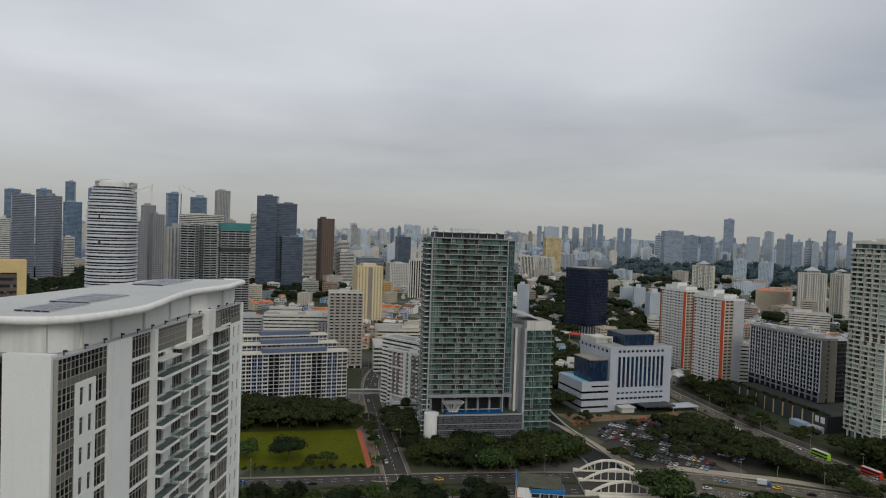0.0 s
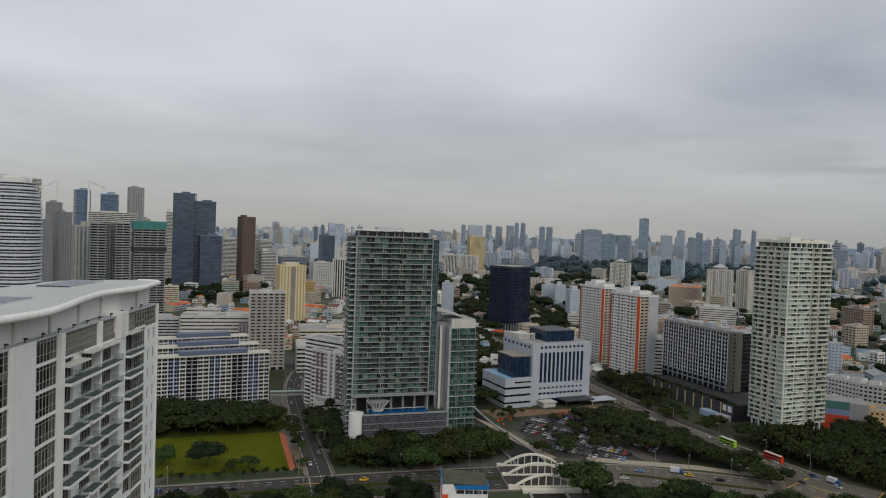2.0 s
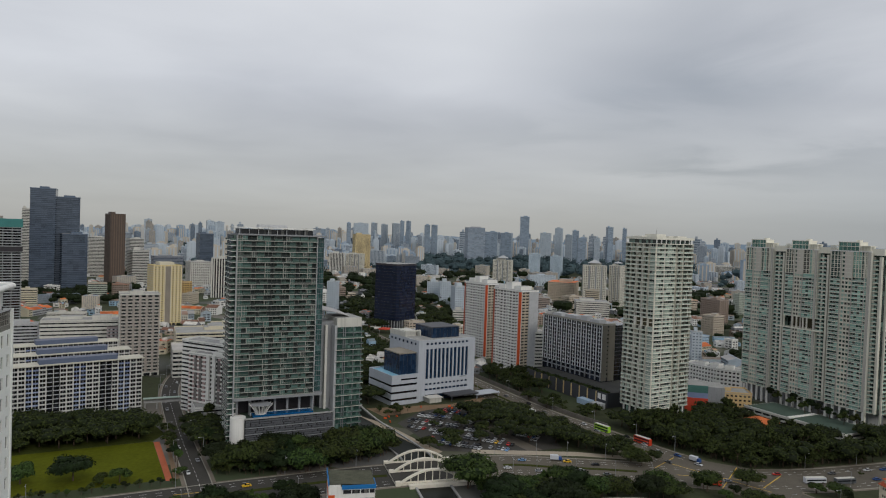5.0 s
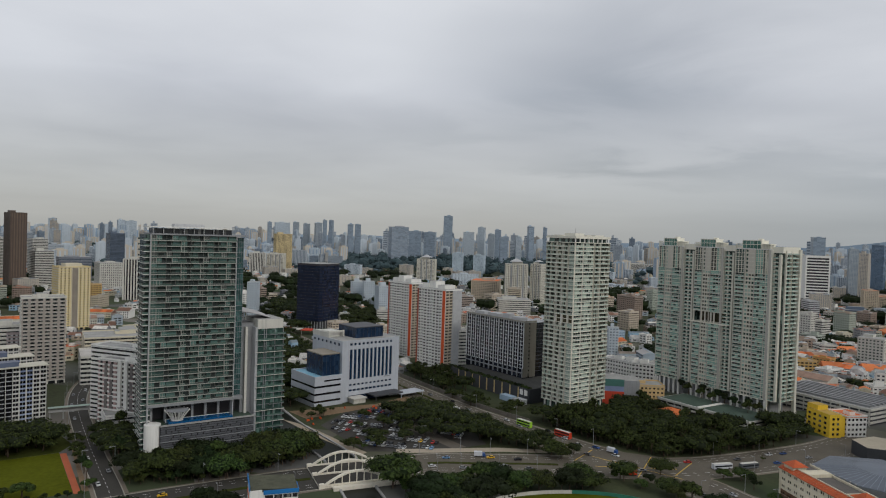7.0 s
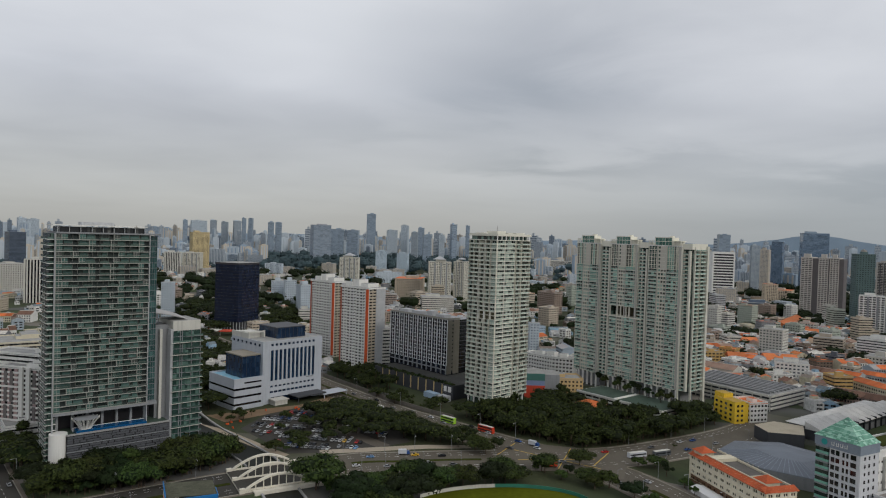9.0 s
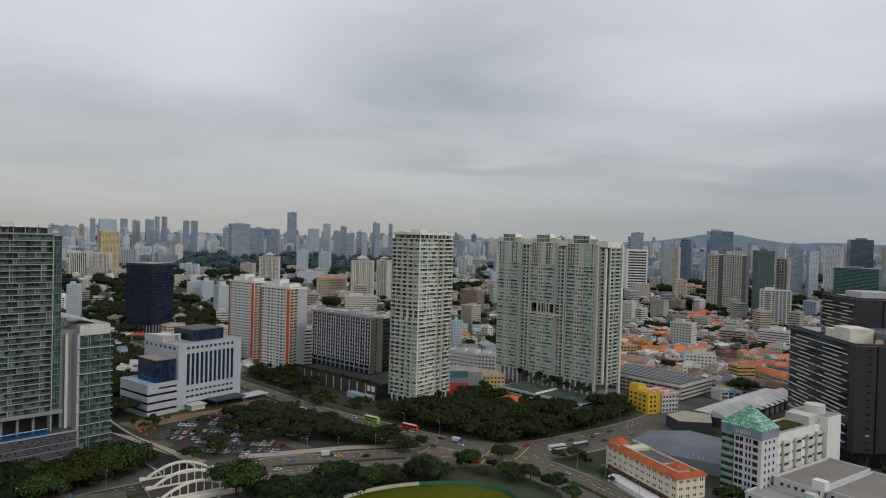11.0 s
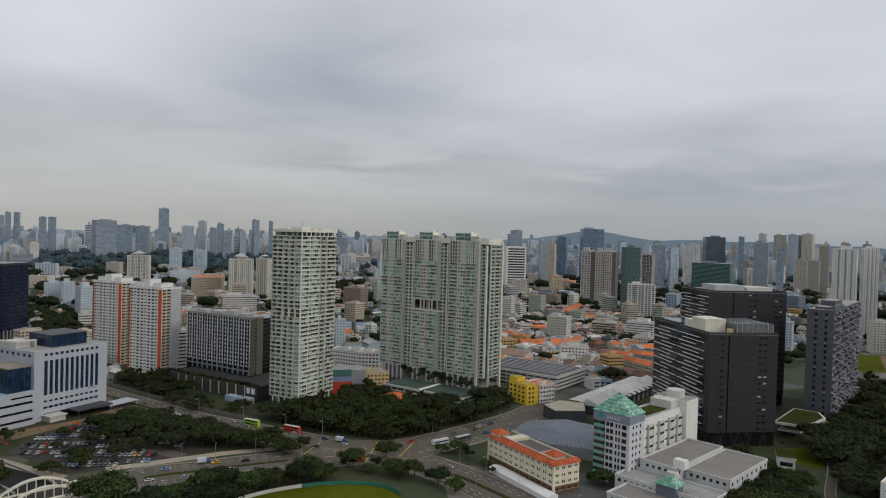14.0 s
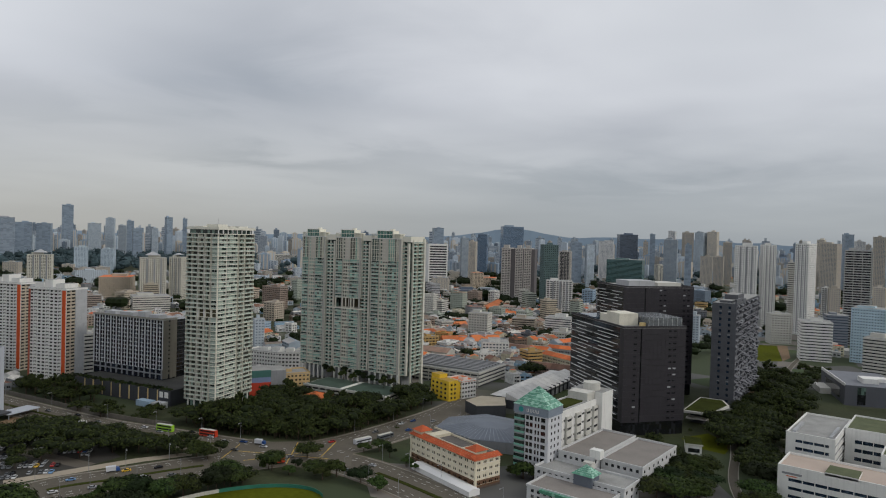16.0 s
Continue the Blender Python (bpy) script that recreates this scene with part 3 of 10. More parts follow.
# ---------------------------------------------------------------- arched bridge
def arch_bridge():
    root = thing("bridge", "cream bridge with three parallel arches over canal", "bridge", pose(76, 346, 0))
    L = 34.0
    cm = mat("cream_concrete", (0.70, 0.66, 0.56), 0.8, var=0.1, streak=0.15)
    part("deck", Mb().box((-2, -15.8, 0.05), (L + 2, 16.5, 1.0), 0, 1), root, "", None, [cm, asphalt])
    for y in (-15.2, 1.5, 15.8):
        a = Mb()
        n = 18
        pts = [(L * i / n, 1.0 + 6.4 * math.sin(math.pi * i / n) ** 0.9) for i in range(n + 1)]
        for (x0, z0), (x1, z1) in zip(pts, pts[1:]):
            q = [(x0, z0 - 0.55), (x1, z1 - 0.55), (x1, z1 + 0.35), (x0, z0 + 0.35)]
            for yy, s in ((y - 0.85, 1), (y + 0.85, -1)):
                a.quad([(x, yy, z) for x, z in (q if s > 0 else q[::-1])])
            a.quad([(x0, y - 0.85, z0 + 0.35), (x1, y - 0.85, z1 + 0.35), (x1, y + 0.85, z1 + 0.35), (x0, y + 0.85, z0 + 0.35)])
            a.quad([(x0, y + 0.85, z0 - 0.55), (x1, y + 0.85, z1 - 0.55), (x1, y - 0.85, z1 - 0.55), (x0, y - 0.85, z0 - 0.55)])
        part("arch", a, root, "cream concrete arch rib", None, [cm])
        part("tie_beam", Mb().box((-1, y - 0.5, 0.8), (L + 1, y + 0.5, 1.7)), root, "", None, [cm])
        for i in range(3, 16, 2):
            x, z = pts[i]
            part("hanger", Mb().box((x - 0.22, y - 0.25, 1.7), (x + 0.22, y + 0.25, z)), root, "", None, [cm])
        for i in range(2):
            part("abutment", Mb().box((-2.2 if i == 0 else L - 0.4, y - 1.0, 0), (0.4 if i == 0 else L + 2.2, y + 1.0, 2.3)), root, "", None, [cm])
    part("front_parapet", Mb().box((4, -21, 0), (L + 8, -19.8, 1.8)).box((4, -19.8, 0.6), (L + 8, -16, 1.0)), root, "", None, [cm])


arch_bridge()


def station_hut():
    root = thing("pump_house", "white building with bright blue roof edges and mossy roof", "building", pose(35.5, 289, 0, 0, 0, -4))
    moss = mat("moss_green_roof", (0.075, 0.078, 0.055), 0.85, var=0.35, big=0.3)
    part("body", Mb().box((0, 0, 0), (5.0, 18, 18.6), 0, 1), root, "", None, [white, moss])
    part("body", Mb().box((5.0, 1.0, 0), (20, 18, 17.2), 0, 1), root, "", None, [white, moss])
    for i in range(7):
        y = 1.6 + i * 2.4
        r = Mb()
        r.quad([(0.4, y, 18.6), (19.8, y, 17.6), (19.8, y + 1.0, 18.2), (0.4, y + 1.0, 19.2)]), r.quad([(0.4, y + 1.0, 19.2), (19.8, y + 1.0, 18.2), (19.8, y + 2.0, 17.6), (0.4, y + 2.0, 18.6)])
        r.quad([(19.8, y, 17.2), (19.8, y + 2.0, 17.2), (19.8, y + 2.0, 17.6), (19.8, y + 1.0, 18.2), (19.8, y, 17.6)])
        part("roof_ridge", r, root, "", None, [moss])
    part("blue_fascia", Mb().box((-0.3, -0.3, 18.2), (0.1, 18.2, 19.8)).box((5.6, 0.55, 16.2), (20.3, 1.0, 17.9)).box((20.0, 1.0, 16.2), (20.3, 9, 17.9)), root, "bright blue roof fascia", None, [mat("bright_blue_sheet", (0.015, 0.16, 0.42), 0.5, var=0.1)])
    for x0, x1 in ((6.2, 9.6), (10.0, 13.4), (13.8, 17.2), (17.6, 19.8)):
        for z in (14.2, 10.4, 6.6):
            part("window_band", Mb().box((x0, 0.9, z), (x1, 1.0, z + 1.6)), root, "", None, [g_dark])
    part("red_band", Mb().box((-0.12, 0.5, 12.4), (0, 17.5, 14.2)).box((-0.12, -0.12, 12.4), (2.6, 0.0, 14.2)), root, "orange painted wall band", None, [orange])


station_hut()
fb = thing("footbridge", "covered pale green footbridge across the road", "footbridge", place((-66, 497), 8))
part("deck", Mb().box((0, 0, 4.9), (34, 3.2, 5.3)).box((0, 0, 5.3), (34, 0.15, 6.3)).box((0, 3.05, 5.3), (34, 3.2, 6.3)), fb, "", None, [concrete])
part("roof", Mb().box((-0.5, -0.4, 7.6), (34.5, 3.6, 7.9)), fb, "pale green flat roof", None, [mat("pale_green_roof", (0.30, 0.38, 0.33), 0.7)])
for x in (0.5, 8, 26, 33):
    part("pier", Mb().box((x, 1.1, 0), (x + 0.8, 2.1, 7.6)), fb, "", None, [concrete])
part("stair", Mb().box((30, -10, 0), (32.4, 0, 3.0)), fb, "", None, [concrete])

# ---------------------------------------------------------------- the near white apartment tower with the waved roof
def near_tower():
    root = thing("apartment_tower", "white apartment tower with waved overhanging roof and balconies", "apartment tower", place((-40.2, 71.96), 87.4))
    L, D, Z, h = 56.0, 20.0, 113.0, 3.4
    core = Mb().box((-0.3, 0.12, 0), (21.1, D - 0.4, Z - 0.2)).box((21.1, 0.75, 0), (46.0, D - 0.4, Z - 0.2)).box((46.0, 0.12, 0), (L - 0.2, D - 0.4, Z - 0.2))
    part("glazed_core", core, root, "dark curtained window glass", None, [glass_mat("near_window_glass", (0.012, 0.014, 0.016), (0.085, 0.082, 0.072), (0.75, 0.75, 3.4), 0.25, 0.1)])
    st = Mb()

    def panel(st, a, b, kind):
        if kind in ("blank", "pier"):
            st.box((a, -0.3 if kind == "blank" else -0.6, 0), (b, 1.9, h), 0)
        elif kind == "rec":
            st.box((a, 0.4, 0), (b, 1.9, h), 0)
        elif kind == "curtain":
            st.box((a, 0.06, 0), (b, 0.5, 0.8), 1), st.box((a, 0.02, 0.8), (b, 0.5, 0.88), 2), st.box((a, 0.02, h - 0.08), (b, 0.5, h), 2), st.box((a, 0.03, 1.72), (b, 0.5, 1.78), 2), st.box((a, 0.03, 2.56), (b, 0.5, 2.62), 2)
            n = max(1, round((b - a) / 0.75))
            for i in range(n + 1):
                x = a + (b - a) * i / n
                st.box((x - 0.035, 0.04, 0), (x + 0.035, 0.5, h), 2)
        elif kind == "glass":
            st.box((a, -0.12, 0), (b, 0.5, 0.35), 0), st.box((a, 0.06, 1.25), (b, 0.5, 1.32), 2), st.box((a, 0.06, 2.8), (b, 0.5, 2.87), 2)
            n = max(1, round((b - a) / 0.8))
            for i in range(n + 1):
                x = a + (b - a) * i / n
                st.box((x - 0.035, 0.05, 0.35), (x + 0.035, 0.5, h), 2)
        elif kind == "slits":
            w = 0.46
            xs = [a, a + (b - a) * 0.30 - w, a + (b - a) * 0.30 + w, a + (b - a) * 0.74 - w, a + (b - a) * 0.74 + w, b]
            for j in (0, 2, 4):
                st.box((xs[j], -0.12, 0), (xs[j + 1], 0.5, h), 0)
            for j in (1, 3):
                st.box((xs[j], -0.12, 0), (xs[j + 1], 0.5, 0.7), 0), st.box((xs[j], -0.12, 2.75), (xs[j + 1], 0.5, h), 0)
                st.box((xs[j], 0.05, 2.2), (xs[j + 1], 0.5, 2.26), 2)
        elif kind == "loggia":
            st.box((a, 0.0, 0), (b, 1.9, 0.2), 0), st.box((a, 0.05, 3.1), (b, 1.9, h), 0)
            n = max(1, round((b - a) / 0.9))
            for i in range(n + 1):
                x = a + (b - a) * i / n
                st.box((x - 0.04, 0.68, 0.2), (x + 0.04, 1.9, 3.1), 2)

    lay = ((-0.4, 2.7, "curtain"), (2.7, 6.6, "slits"), (6.6, 9.2, "glass"), (9.2, 9.9, "blank"), (10.0, 14.5, "blank"), (14.5, 20.1, "glass"), (20.2, 21.1, "pier"),
           (21.2, 25.4, "loggia"), (25.5, 27.9, "rec"), (28.0, 31.7, "loggia"), (31.8, 32.3, "pier"), (32.4, 38.3, "loggia"), (38.4, 40.8, "pier"), (40.9, 46.0, "loggia"),
           (46.0, 50.5, "glass"), (50.5, 56.0, "slits"))
    for a, b, k in lay:
        panel(st, a, b, k)
    tp = Mb()
    for a, b, k in lay:
        panel(tp, a, b, "curtain" if k in ("slits", "rec", "loggia") or 6 < a < 9 else k)
    tp.box((21.2, 0.5, 0), (46, 0.62, h), 1)
    st.box((L - 0.2, -0.3, 0), (L + 0.3, D, h), 0)                       # far end wall
    st.box((0, D - 0.4, 0), (L, D, h), 0)                                # back wall
    for i in range(5):                                                    # end towards the eye: glazed corner, white wall beyond
        st.box((-0.4, 0.12 + i * 0.42, 0), (-0.3, 0.18 + i * 0.42, h), 2)
    st.box((-0.38, 0.12, 0), (-0.3, 1.9, 0.8), 1), st.box((-0.42, 0.12, 0.8), (-0.3, 1.9, 0.88), 2)
    bright = mat("bright_white_paint", (0.735, 0.75, 0.72), 0.7, var=0.04, streak=0.06)
    me = st.mesh("storey", [bright, mat("taupe_spandrel", (0.14, 0.135, 0.115), 0.5, var=0.12), mat("window_frame_grey", (0.30, 0.29, 0.26), 0.5, var=0.05)])
    tp.box((L - 0.2, -0.3, 0), (L + 0.3, D, h), 0), tp.box((0, D - 0.4, 0), (L, D, h), 0)
    for i in range(5):
        tp.box((-0.4, 0.12 + i * 0.42, 0), (-0.3, 0.18 + i * 0.42, h), 2)
    top_me = tp.mesh("storey", list(me.materials))
    n_st = 33
    for i in range(n_st):
        part("storey", top_me if i < 1 else me, root, at=(0, 0, Z - h * (i + 1)))
    sl = Mb().box((-0.8, 0.6, 0), (0.3, 5.9, Z + 0.3), 0)
    part("end_wall", sl, root, "plain white end wall", None, [bright])
    part("end_wall", Mb().box((-0.45, 7.6, 0), (0.4, D, Z - 0.5), 0), root, "", None, [offwhite])
    bal = Mb().box((0, -1.45, -0.16), (1, 0.45, 0.24), 0)
    rail = Mb().box((0, -1.42, 0.24), (1, -1.38, 1.15), 0)
    rail.box((0, -1.38, 0.24), (0.008, 0.3, 1.15), 0), rail.box((0.992, -1.38, 0.24), (1, 0.3, 1.15), 0)
    floor_me, rail_me, deck_me = bal.mesh("balcony", [white]), rail.mesh("rail", [clear_rail]), Mb().box((0.02, -1.34, 0.24), (0.98, 0.4, 0.28), 0).mesh("deck", [darkgrey])
    for a, b, s0, s1 in ((21.2, 27.0, 1, 21), (28.0, 31.7, 2, 21), (32.4, 38.3, 2, 8), (40.9, 46.6, 1, 7), (25.6, 38.3, 1, 2)):
        for i in range(s0, s1):
            o = part("balcony", floor_me, root, at=(a, 0, Z - h * (i + 1) - 0.1))
            o.scale = (b - a, 1, 1)
            part("rail", rail_me, o, "pale green glass balcony rail")
            part("deck", deck_me, o, "dark balcony floor")
    for a, b, z in ((21.2, 27.2, 4.6), (27.6, 38.2, 3.9), (41.2, 46.5, 3.4)):
        part("sunshade", Mb().box((a, -1.3, Z - z), (b, 0.4, Z - z + 0.22), 0), root, "off-white canopy slab", None, [offwhite])
    part("stair_head", Mb().box((38.2, -0.9, Z - 3.4), (41.0, 2.2, Z + 0.5), 0), root, "", None, [white])
    # recessed attic wall, parapet edge and the waved roof
    prof = smooth([(-0.9, 18), (-0.6, 10), (-0.1, 6.6), (0.3, 3.9), (1.4, 1.5), (3.8, -0.3), (7.6, -1.5), (12.7, -2.3), (18.7, -1.6), (24.7, -0.4), (31.7, 0.6), (37.2, 0.7), (45.2, -1.0), (53.2, -0.3), (56.5, 0.0), (57.6, 1.2), (57.8, 4)], 5)
    wall_line = [(x, max(y + 1.3, 1.0)) for x, y in prof if 1.2 < x < 56]
    attic = Mb().prism(wall_line + [(56, D - 1), (1.2, D - 1)], Z - 0.2, Z + 3.4, 0)
    part("attic_wall", attic, root, "", None, [mat("attic_white", (0.66, 0.66, 0.63), 0.75, var=0.06, streak=0.15)])
    part("terrace_floor", Mb().box((0.3, 0.9, Z - 0.2), (L - 0.3, 9.4, Z + 0.02)), root, "", None, [roofgrey])
    edge = Mb().box((-0.45, -0.1, Z - 0.2), (L, 0.9, Z + 0.06), 0)
    part("parapet", edge, root, "", None, [palegrey])
    for i in range(0, len(wall_line), 7):
        x, y = wall_line[i]
        part("attic_rib", Mb().box((x - 0.16, y - 0.3, Z), (x + 0.16, y + 0.2, Z + 3.4)), root, "", None, [offwhite])
    back = [(L + 0.7, 8.5), (L - 4, 15), (L - 16, 16.5), (24, 18), (4, 21)]
    rf = Mb().prism(prof + back, Z + 3.4, Z + 4.0, 0, 1)
    part("waved_roof", rf, root, "white waved roof slab with rounded edge", None, [white, mat("roof_membrane", (0.47, 0.485, 0.465), 0.85, var=0.12, big=0.08)])
    cu = bpy.data.curves.new("roof_edge", "CURVE")
    cu.dimensions, cu.bevel_depth, cu.bevel_resolution = "3D", 0.48, 3
    sp = cu.splines.new("POLY")
    sp.points.add(len(prof) - 1)
    for p, (x, y) in zip(sp.points, prof):
        p.co = (x, y, Z + 3.72, 1)
    cu.materials.append(white)
    tmp = bpy.data.objects.new("roof_edge", cu)
    scene.collection.objects.link(tmp)
    edge_me = bpy.data.meshes.new_from_object(tmp.evaluated_get(bpy.context.evaluated_depsgraph_get()))
    bpy.data.objects.remove(tmp)
    part("roof_edge", edge_me, root, "white tubular gutter edge")
    solar = glass_mat("solar_cells", (0.085, 0.09, 0.125), (0.14, 0.15, 0.20), (1.0, 1.6, 2.0), 0.4, 0.3)
    pan = Mb().box((0, 0, 0), (1.9, 1.0, 0.05), 0)
    pan_me = pan.mesh("solar_panel", [solar])
    for x0, y0, nx, ny in ((5.0, 4.6, 4, 4), (14.0, 5.2, 5, 5), (40.5, 8.0, 6, 5)):
        arr = thing("solar_array", "dark blue solar panels on a white roof", "solar panels", root.matrix_world @ pose(x0, y0, Z + 4.0), "roof solar arrays")
        rails = Mb()
        for j in range(ny + 1):
            rails.box((0, j * 1.05 - 0.1, 0), (nx * 2.0, j * 1.05 - 0.02, 0.16), 0)
        part("rack", rails, arr, "", None, [steel])
        for i in range(nx):
            for j in range(ny):
                part("solar_panel", pan_me, arr, at=(i * 2.0, j * 1.05, 0.16))
    lamp_me = Mb().box((-0.05, -0.05, 0), (0.05, 0.05, 0.45)).box((-0.14, -0.32, 0.36), (0.14, 0.05, 0.58)).mesh("floodlight", [blacksteel])
    for i in range(14):
        o = new("floodlight", lamp_me)
        o.matrix_world = root.matrix_world @ pose(0.8 + i * 4.0, 0.2, Z + 0.06)
        tagged(o, "small black floodlight on a concrete parapet", "lamp", "parapet floodlights")


near_tower()


# ---------------------------------------------------------------- the green glass tower on its podium
def green_tower():
    root = thing("condominium_tower", "green glass condominium tower over a grey parking podium with pool", "apartment tower", place((0, 391), 11))
    z0, h, n = 31.0, 3.06, 30
    top = z0 + n * h
    part("glazed_core", Mb().box((-3.4, 6.6, z0 - 1.6), (40.5, 27, top)), root, "green tinted glass", None, [g_green])
    part("glazed_wing", Mb().box((40.5, 8.5, z0 - 2), (45.5, 27, top - 0.5)), root, "deep green glass corner", None, [glass_mat("deep_green_glass", (0.035, 0.085, 0.085), (0.08, 0.17, 0.165), (1.3, 1.3, 3.06), 0.4, 0.1)])
    rng = random.Random(4)
    bays = ((3.0, "g"), (4.8, "b"), (2.4, "v"), (5.2, "b"), (3.0, "g"), (2.2, "v"), (5.2, "b"), (2.8, "g"), (4.4, "b"), (2.4, "v"), (4.6, "b"), (2.6, "g"), (2.9, "v"))

    def storey(mix):
        f, x = Mb(), -5.0
        order = list(bays)
        if mix:
            rng.shuffle(order)
        f.box((-5, 4.8, -0.2), (40.5, 6.9, 0.2), 1)
        for w, k in order:
            if k == "b":
                f.box((x + 0.1, 4.92, 0.2), (x + w - 0.1, 5.0, 1.1), rng.choice((2, 2, 6))), f.box((x + 0.05, 4.88, 1.1), (x + w - 0.05, 5.04, 1.2), 5)
                f.box((x + w * rng.uniform(0.1, 0.5), 6.3, 0.2), (x + w, 6.65, h - 0.2), rng.choice((3, 4, 7, 7)))
            elif k == "g":
                f.box((x, 5.3, 0.2), (x + w, 6.65, h - 0.2), rng.choice((4, 7, 7, 6)))
                f.box((x, 5.22, 0.2), (x + w, 5.32, 0.95), 2)
                f.box((x + w / 2 - 0.06, 5.15, 0.2), (x + w / 2 + 0.06, 6.6, h - 0.2), 1), f.box((x, 5.18, 0.95), (x + w, 5.34, 1.1), 1)
                f.box((x - 0.15, 4.95, 0.2), (x + 0.15, 6.6, h - 0.2), 1)
            else:
                # void bay: a dark panel replaces the shade of an open recess
                f.box((x, 6.5, 0.2), (x + w, 6.66, h - 0.2), 3)
                f.box((x + 0.1, 5.1, 0.2), (x + w - 0.1, 5.18, 1.0), 3)
            f.box((x - 0.1, 5.9, 0.2), (x + 0.1, 6.6, h - 0.2), 5)
            x += w
        return f

    # near-black green, the shade of voids put into a panel colour
    dull = mat("void_shade_green", (0.027, 0.037, 0.035), 0.7, var=0.15)
    pane = mat("pale_green_pane", (0.078, 0.142, 0.128), 0.15, var=0.25, tint=0.4)
    smats = [grey, mat("slab_edge", (0.33, 0.335, 0.305), 0.7, var=0.1), g_rail, dull, g_green, mat("blade_wall", (0.15, 0.16, 0.145), 0.7, var=0.1), mat("smoked_rail", (0.07, 0.08, 0.075), 0.3, var=0.2), pane]
    mes = [storey(i % 2).mesh("storey", smats) for i in range(8)]
    w = Mb().box((40.4, 8.2, -0.05), (45.7, 27.2, 0.12), 0)
    for i in range(5):
        w.box((40.6 + i * 1.2, 8.38, 0.12), (40.68 + i * 1.2, 8.5, h), 0)
    wme = w.mesh("wing_floor", [grey])
    s = Mb().box((-8.4, 7.0, -0.14), (-3.4, 27.0, 0.1), 0)
    for j in range(3):
        s.box((-8.4, 7.0 + j * 6.8, 0.1), (-8.3, 12.0 + j * 6.8, 1.1), 1)
    s.box((-8.3, 7.0, 0.1), (-5.1, 7.08, 1.1), 1), s.box((-8.5, 6.9, -0.2), (-5.0, 7.2, 0.12), 0)
    sme = s.mesh("side_balcony", [white, g_rail])
    for i in range(n):
        z = z0 + i * h
        part("storey", mes[rng.randrange(8)], root, at=(0, 0, z))
        part("wing_floor", wme, root, at=(0, 0, z))
    for i in range(-9, n):
        part("side_balcony", sme, root, "white balcony slab with glass rail", at=(0, 0, z0 + i * h))
    part("side_core", Mb().box((-7.2, 8.6, 0), (-3.4, 27, top)), root, "", None, [g_green])
    part("corner_pier", Mb().box((-5.5, 5.2, 20), (-4.9, 6.8, top)).box((40.3, 5.0, 20), (40.7, 8.4, top)), root, "", None, [palegrey])
    # crown
    c = Mb().box((-5.3, 4.7, top), (45.9, 27.4, top + 0.8), 0).box((-3, 7, top + 0.8), (38, 25, top + 3.6), 1)
    part("crown_storey", c, root, "", None, [grey, g_dark])
    for i in range(9):
        part("crown_post", Mb().box((-4.4 + i * 5.3, 5.4, top + 0.8), (-4.1 + i * 5.3, 5.7, top + 4.1)), root, "", None, [palegrey])
    part("roof_plate", Mb().prism([(-6.5, 4.5), (18, 3.6), (39, 5.0), (40, 26), (-6, 26)], top + 4.1, top + 4.6), root, "thin white roof plate", None, [white])
    part("plant_room", Mb().box((8, 12, top + 4.6), (24, 20, top + 6.2)), root, "", None, [palegrey])
    # podium: louvred car park, pool deck, funnel pavilion
    part("podium", Mb().box((0.5, 0.8, 0), (51.5, 30, 19.6), 0, 1), root, "grey louvred car park podium", None, [blacksteel, greenroof])
    lv = Mb()
    slate = mat("louvre_slate", (0.098, 0.104, 0.115), 0.7, var=0.15, streak=0.15)
    rng = random.Random(9)
    for r in range(15):
        x = 1.0
        while x < 50:
            wd = rng.uniform(2.0, 6.5)
            lv.box((x, 0.35 + rng.uniform(-0.06, 0.06), 0.0), (min(51.3, x + wd), 0.8, rng.uniform(0.75, 1.02)), 0)
            x += wd + rng.uniform(0.15, 0.9)
        part("louvre", lv, root, at=(0, 0, 1.0 + r * 1.22), mats=[slate])
        lv = Mb()
    for r in range(5):
        part("podium_band", Mb().box((0.4, 0.25, 3.6 * r + 0.2), (51.6, 0.82, 3.6 * r + 0.6)), root, "", None, [grey])
    part("podium_end", Mb().box((51.4, 0.3, 0), (51.9, 30, 20)), root, "", None, [grey])
    part("corner_drum", Mb().cyl(-2.6, 4.6, 4.3, 0, 20.8, 20), root, "white rounded corner drum", None, [white])
    part("podium_parapet", Mb().box((0.4, 0.2, 19.6), (51.9, 0.7, 20.5)), root, "", None, [concrete])
    part("pool", Mb().box((5, 1.0, 19.7), (39.5, 7.5, 21.5), 0), root, "blue swimming pool behind glass", None, [poolwater])
    part("pool_rim", Mb().box((4.6, 0.75, 19.7), (39.9, 1.0, 20.1)).box((4.6, 7.5, 19.7), (39.9, 8.0, 21.65)), root, "", None, [white])
    for i in range(7):
        part("pilotis", Mb().box((-3 + i * 7.2, 9.5, 20), (-1.8 + i * 7.2, 10.7, z0)), root, "", None, [grey])
    # charcoal box stands in for the dark, shaded void behind the columns
    part("sky_deck_back", Mb().box((-3, 16, 20), (45, 26, z0)), root, "", None, [charcoal])
    part("transfer_slab", Mb().box((-5.4, 4.8, z0 - 1.6), (46, 27.4, z0 - 0.12)), root, "", None, [grey])
    fun = part("funnel_pavilion", Mb().cyl(0, 0, 3.2, 0, 0.4, 20), root, "white ribbed funnel pavilion", (10.0, 4.4, 21.7), [white])
    part("funnel_roof", Mb().cyl(0, 0, 5.9, 5.3, 5.5, 24), fun, "", None, [grey])
    rib = Mb()
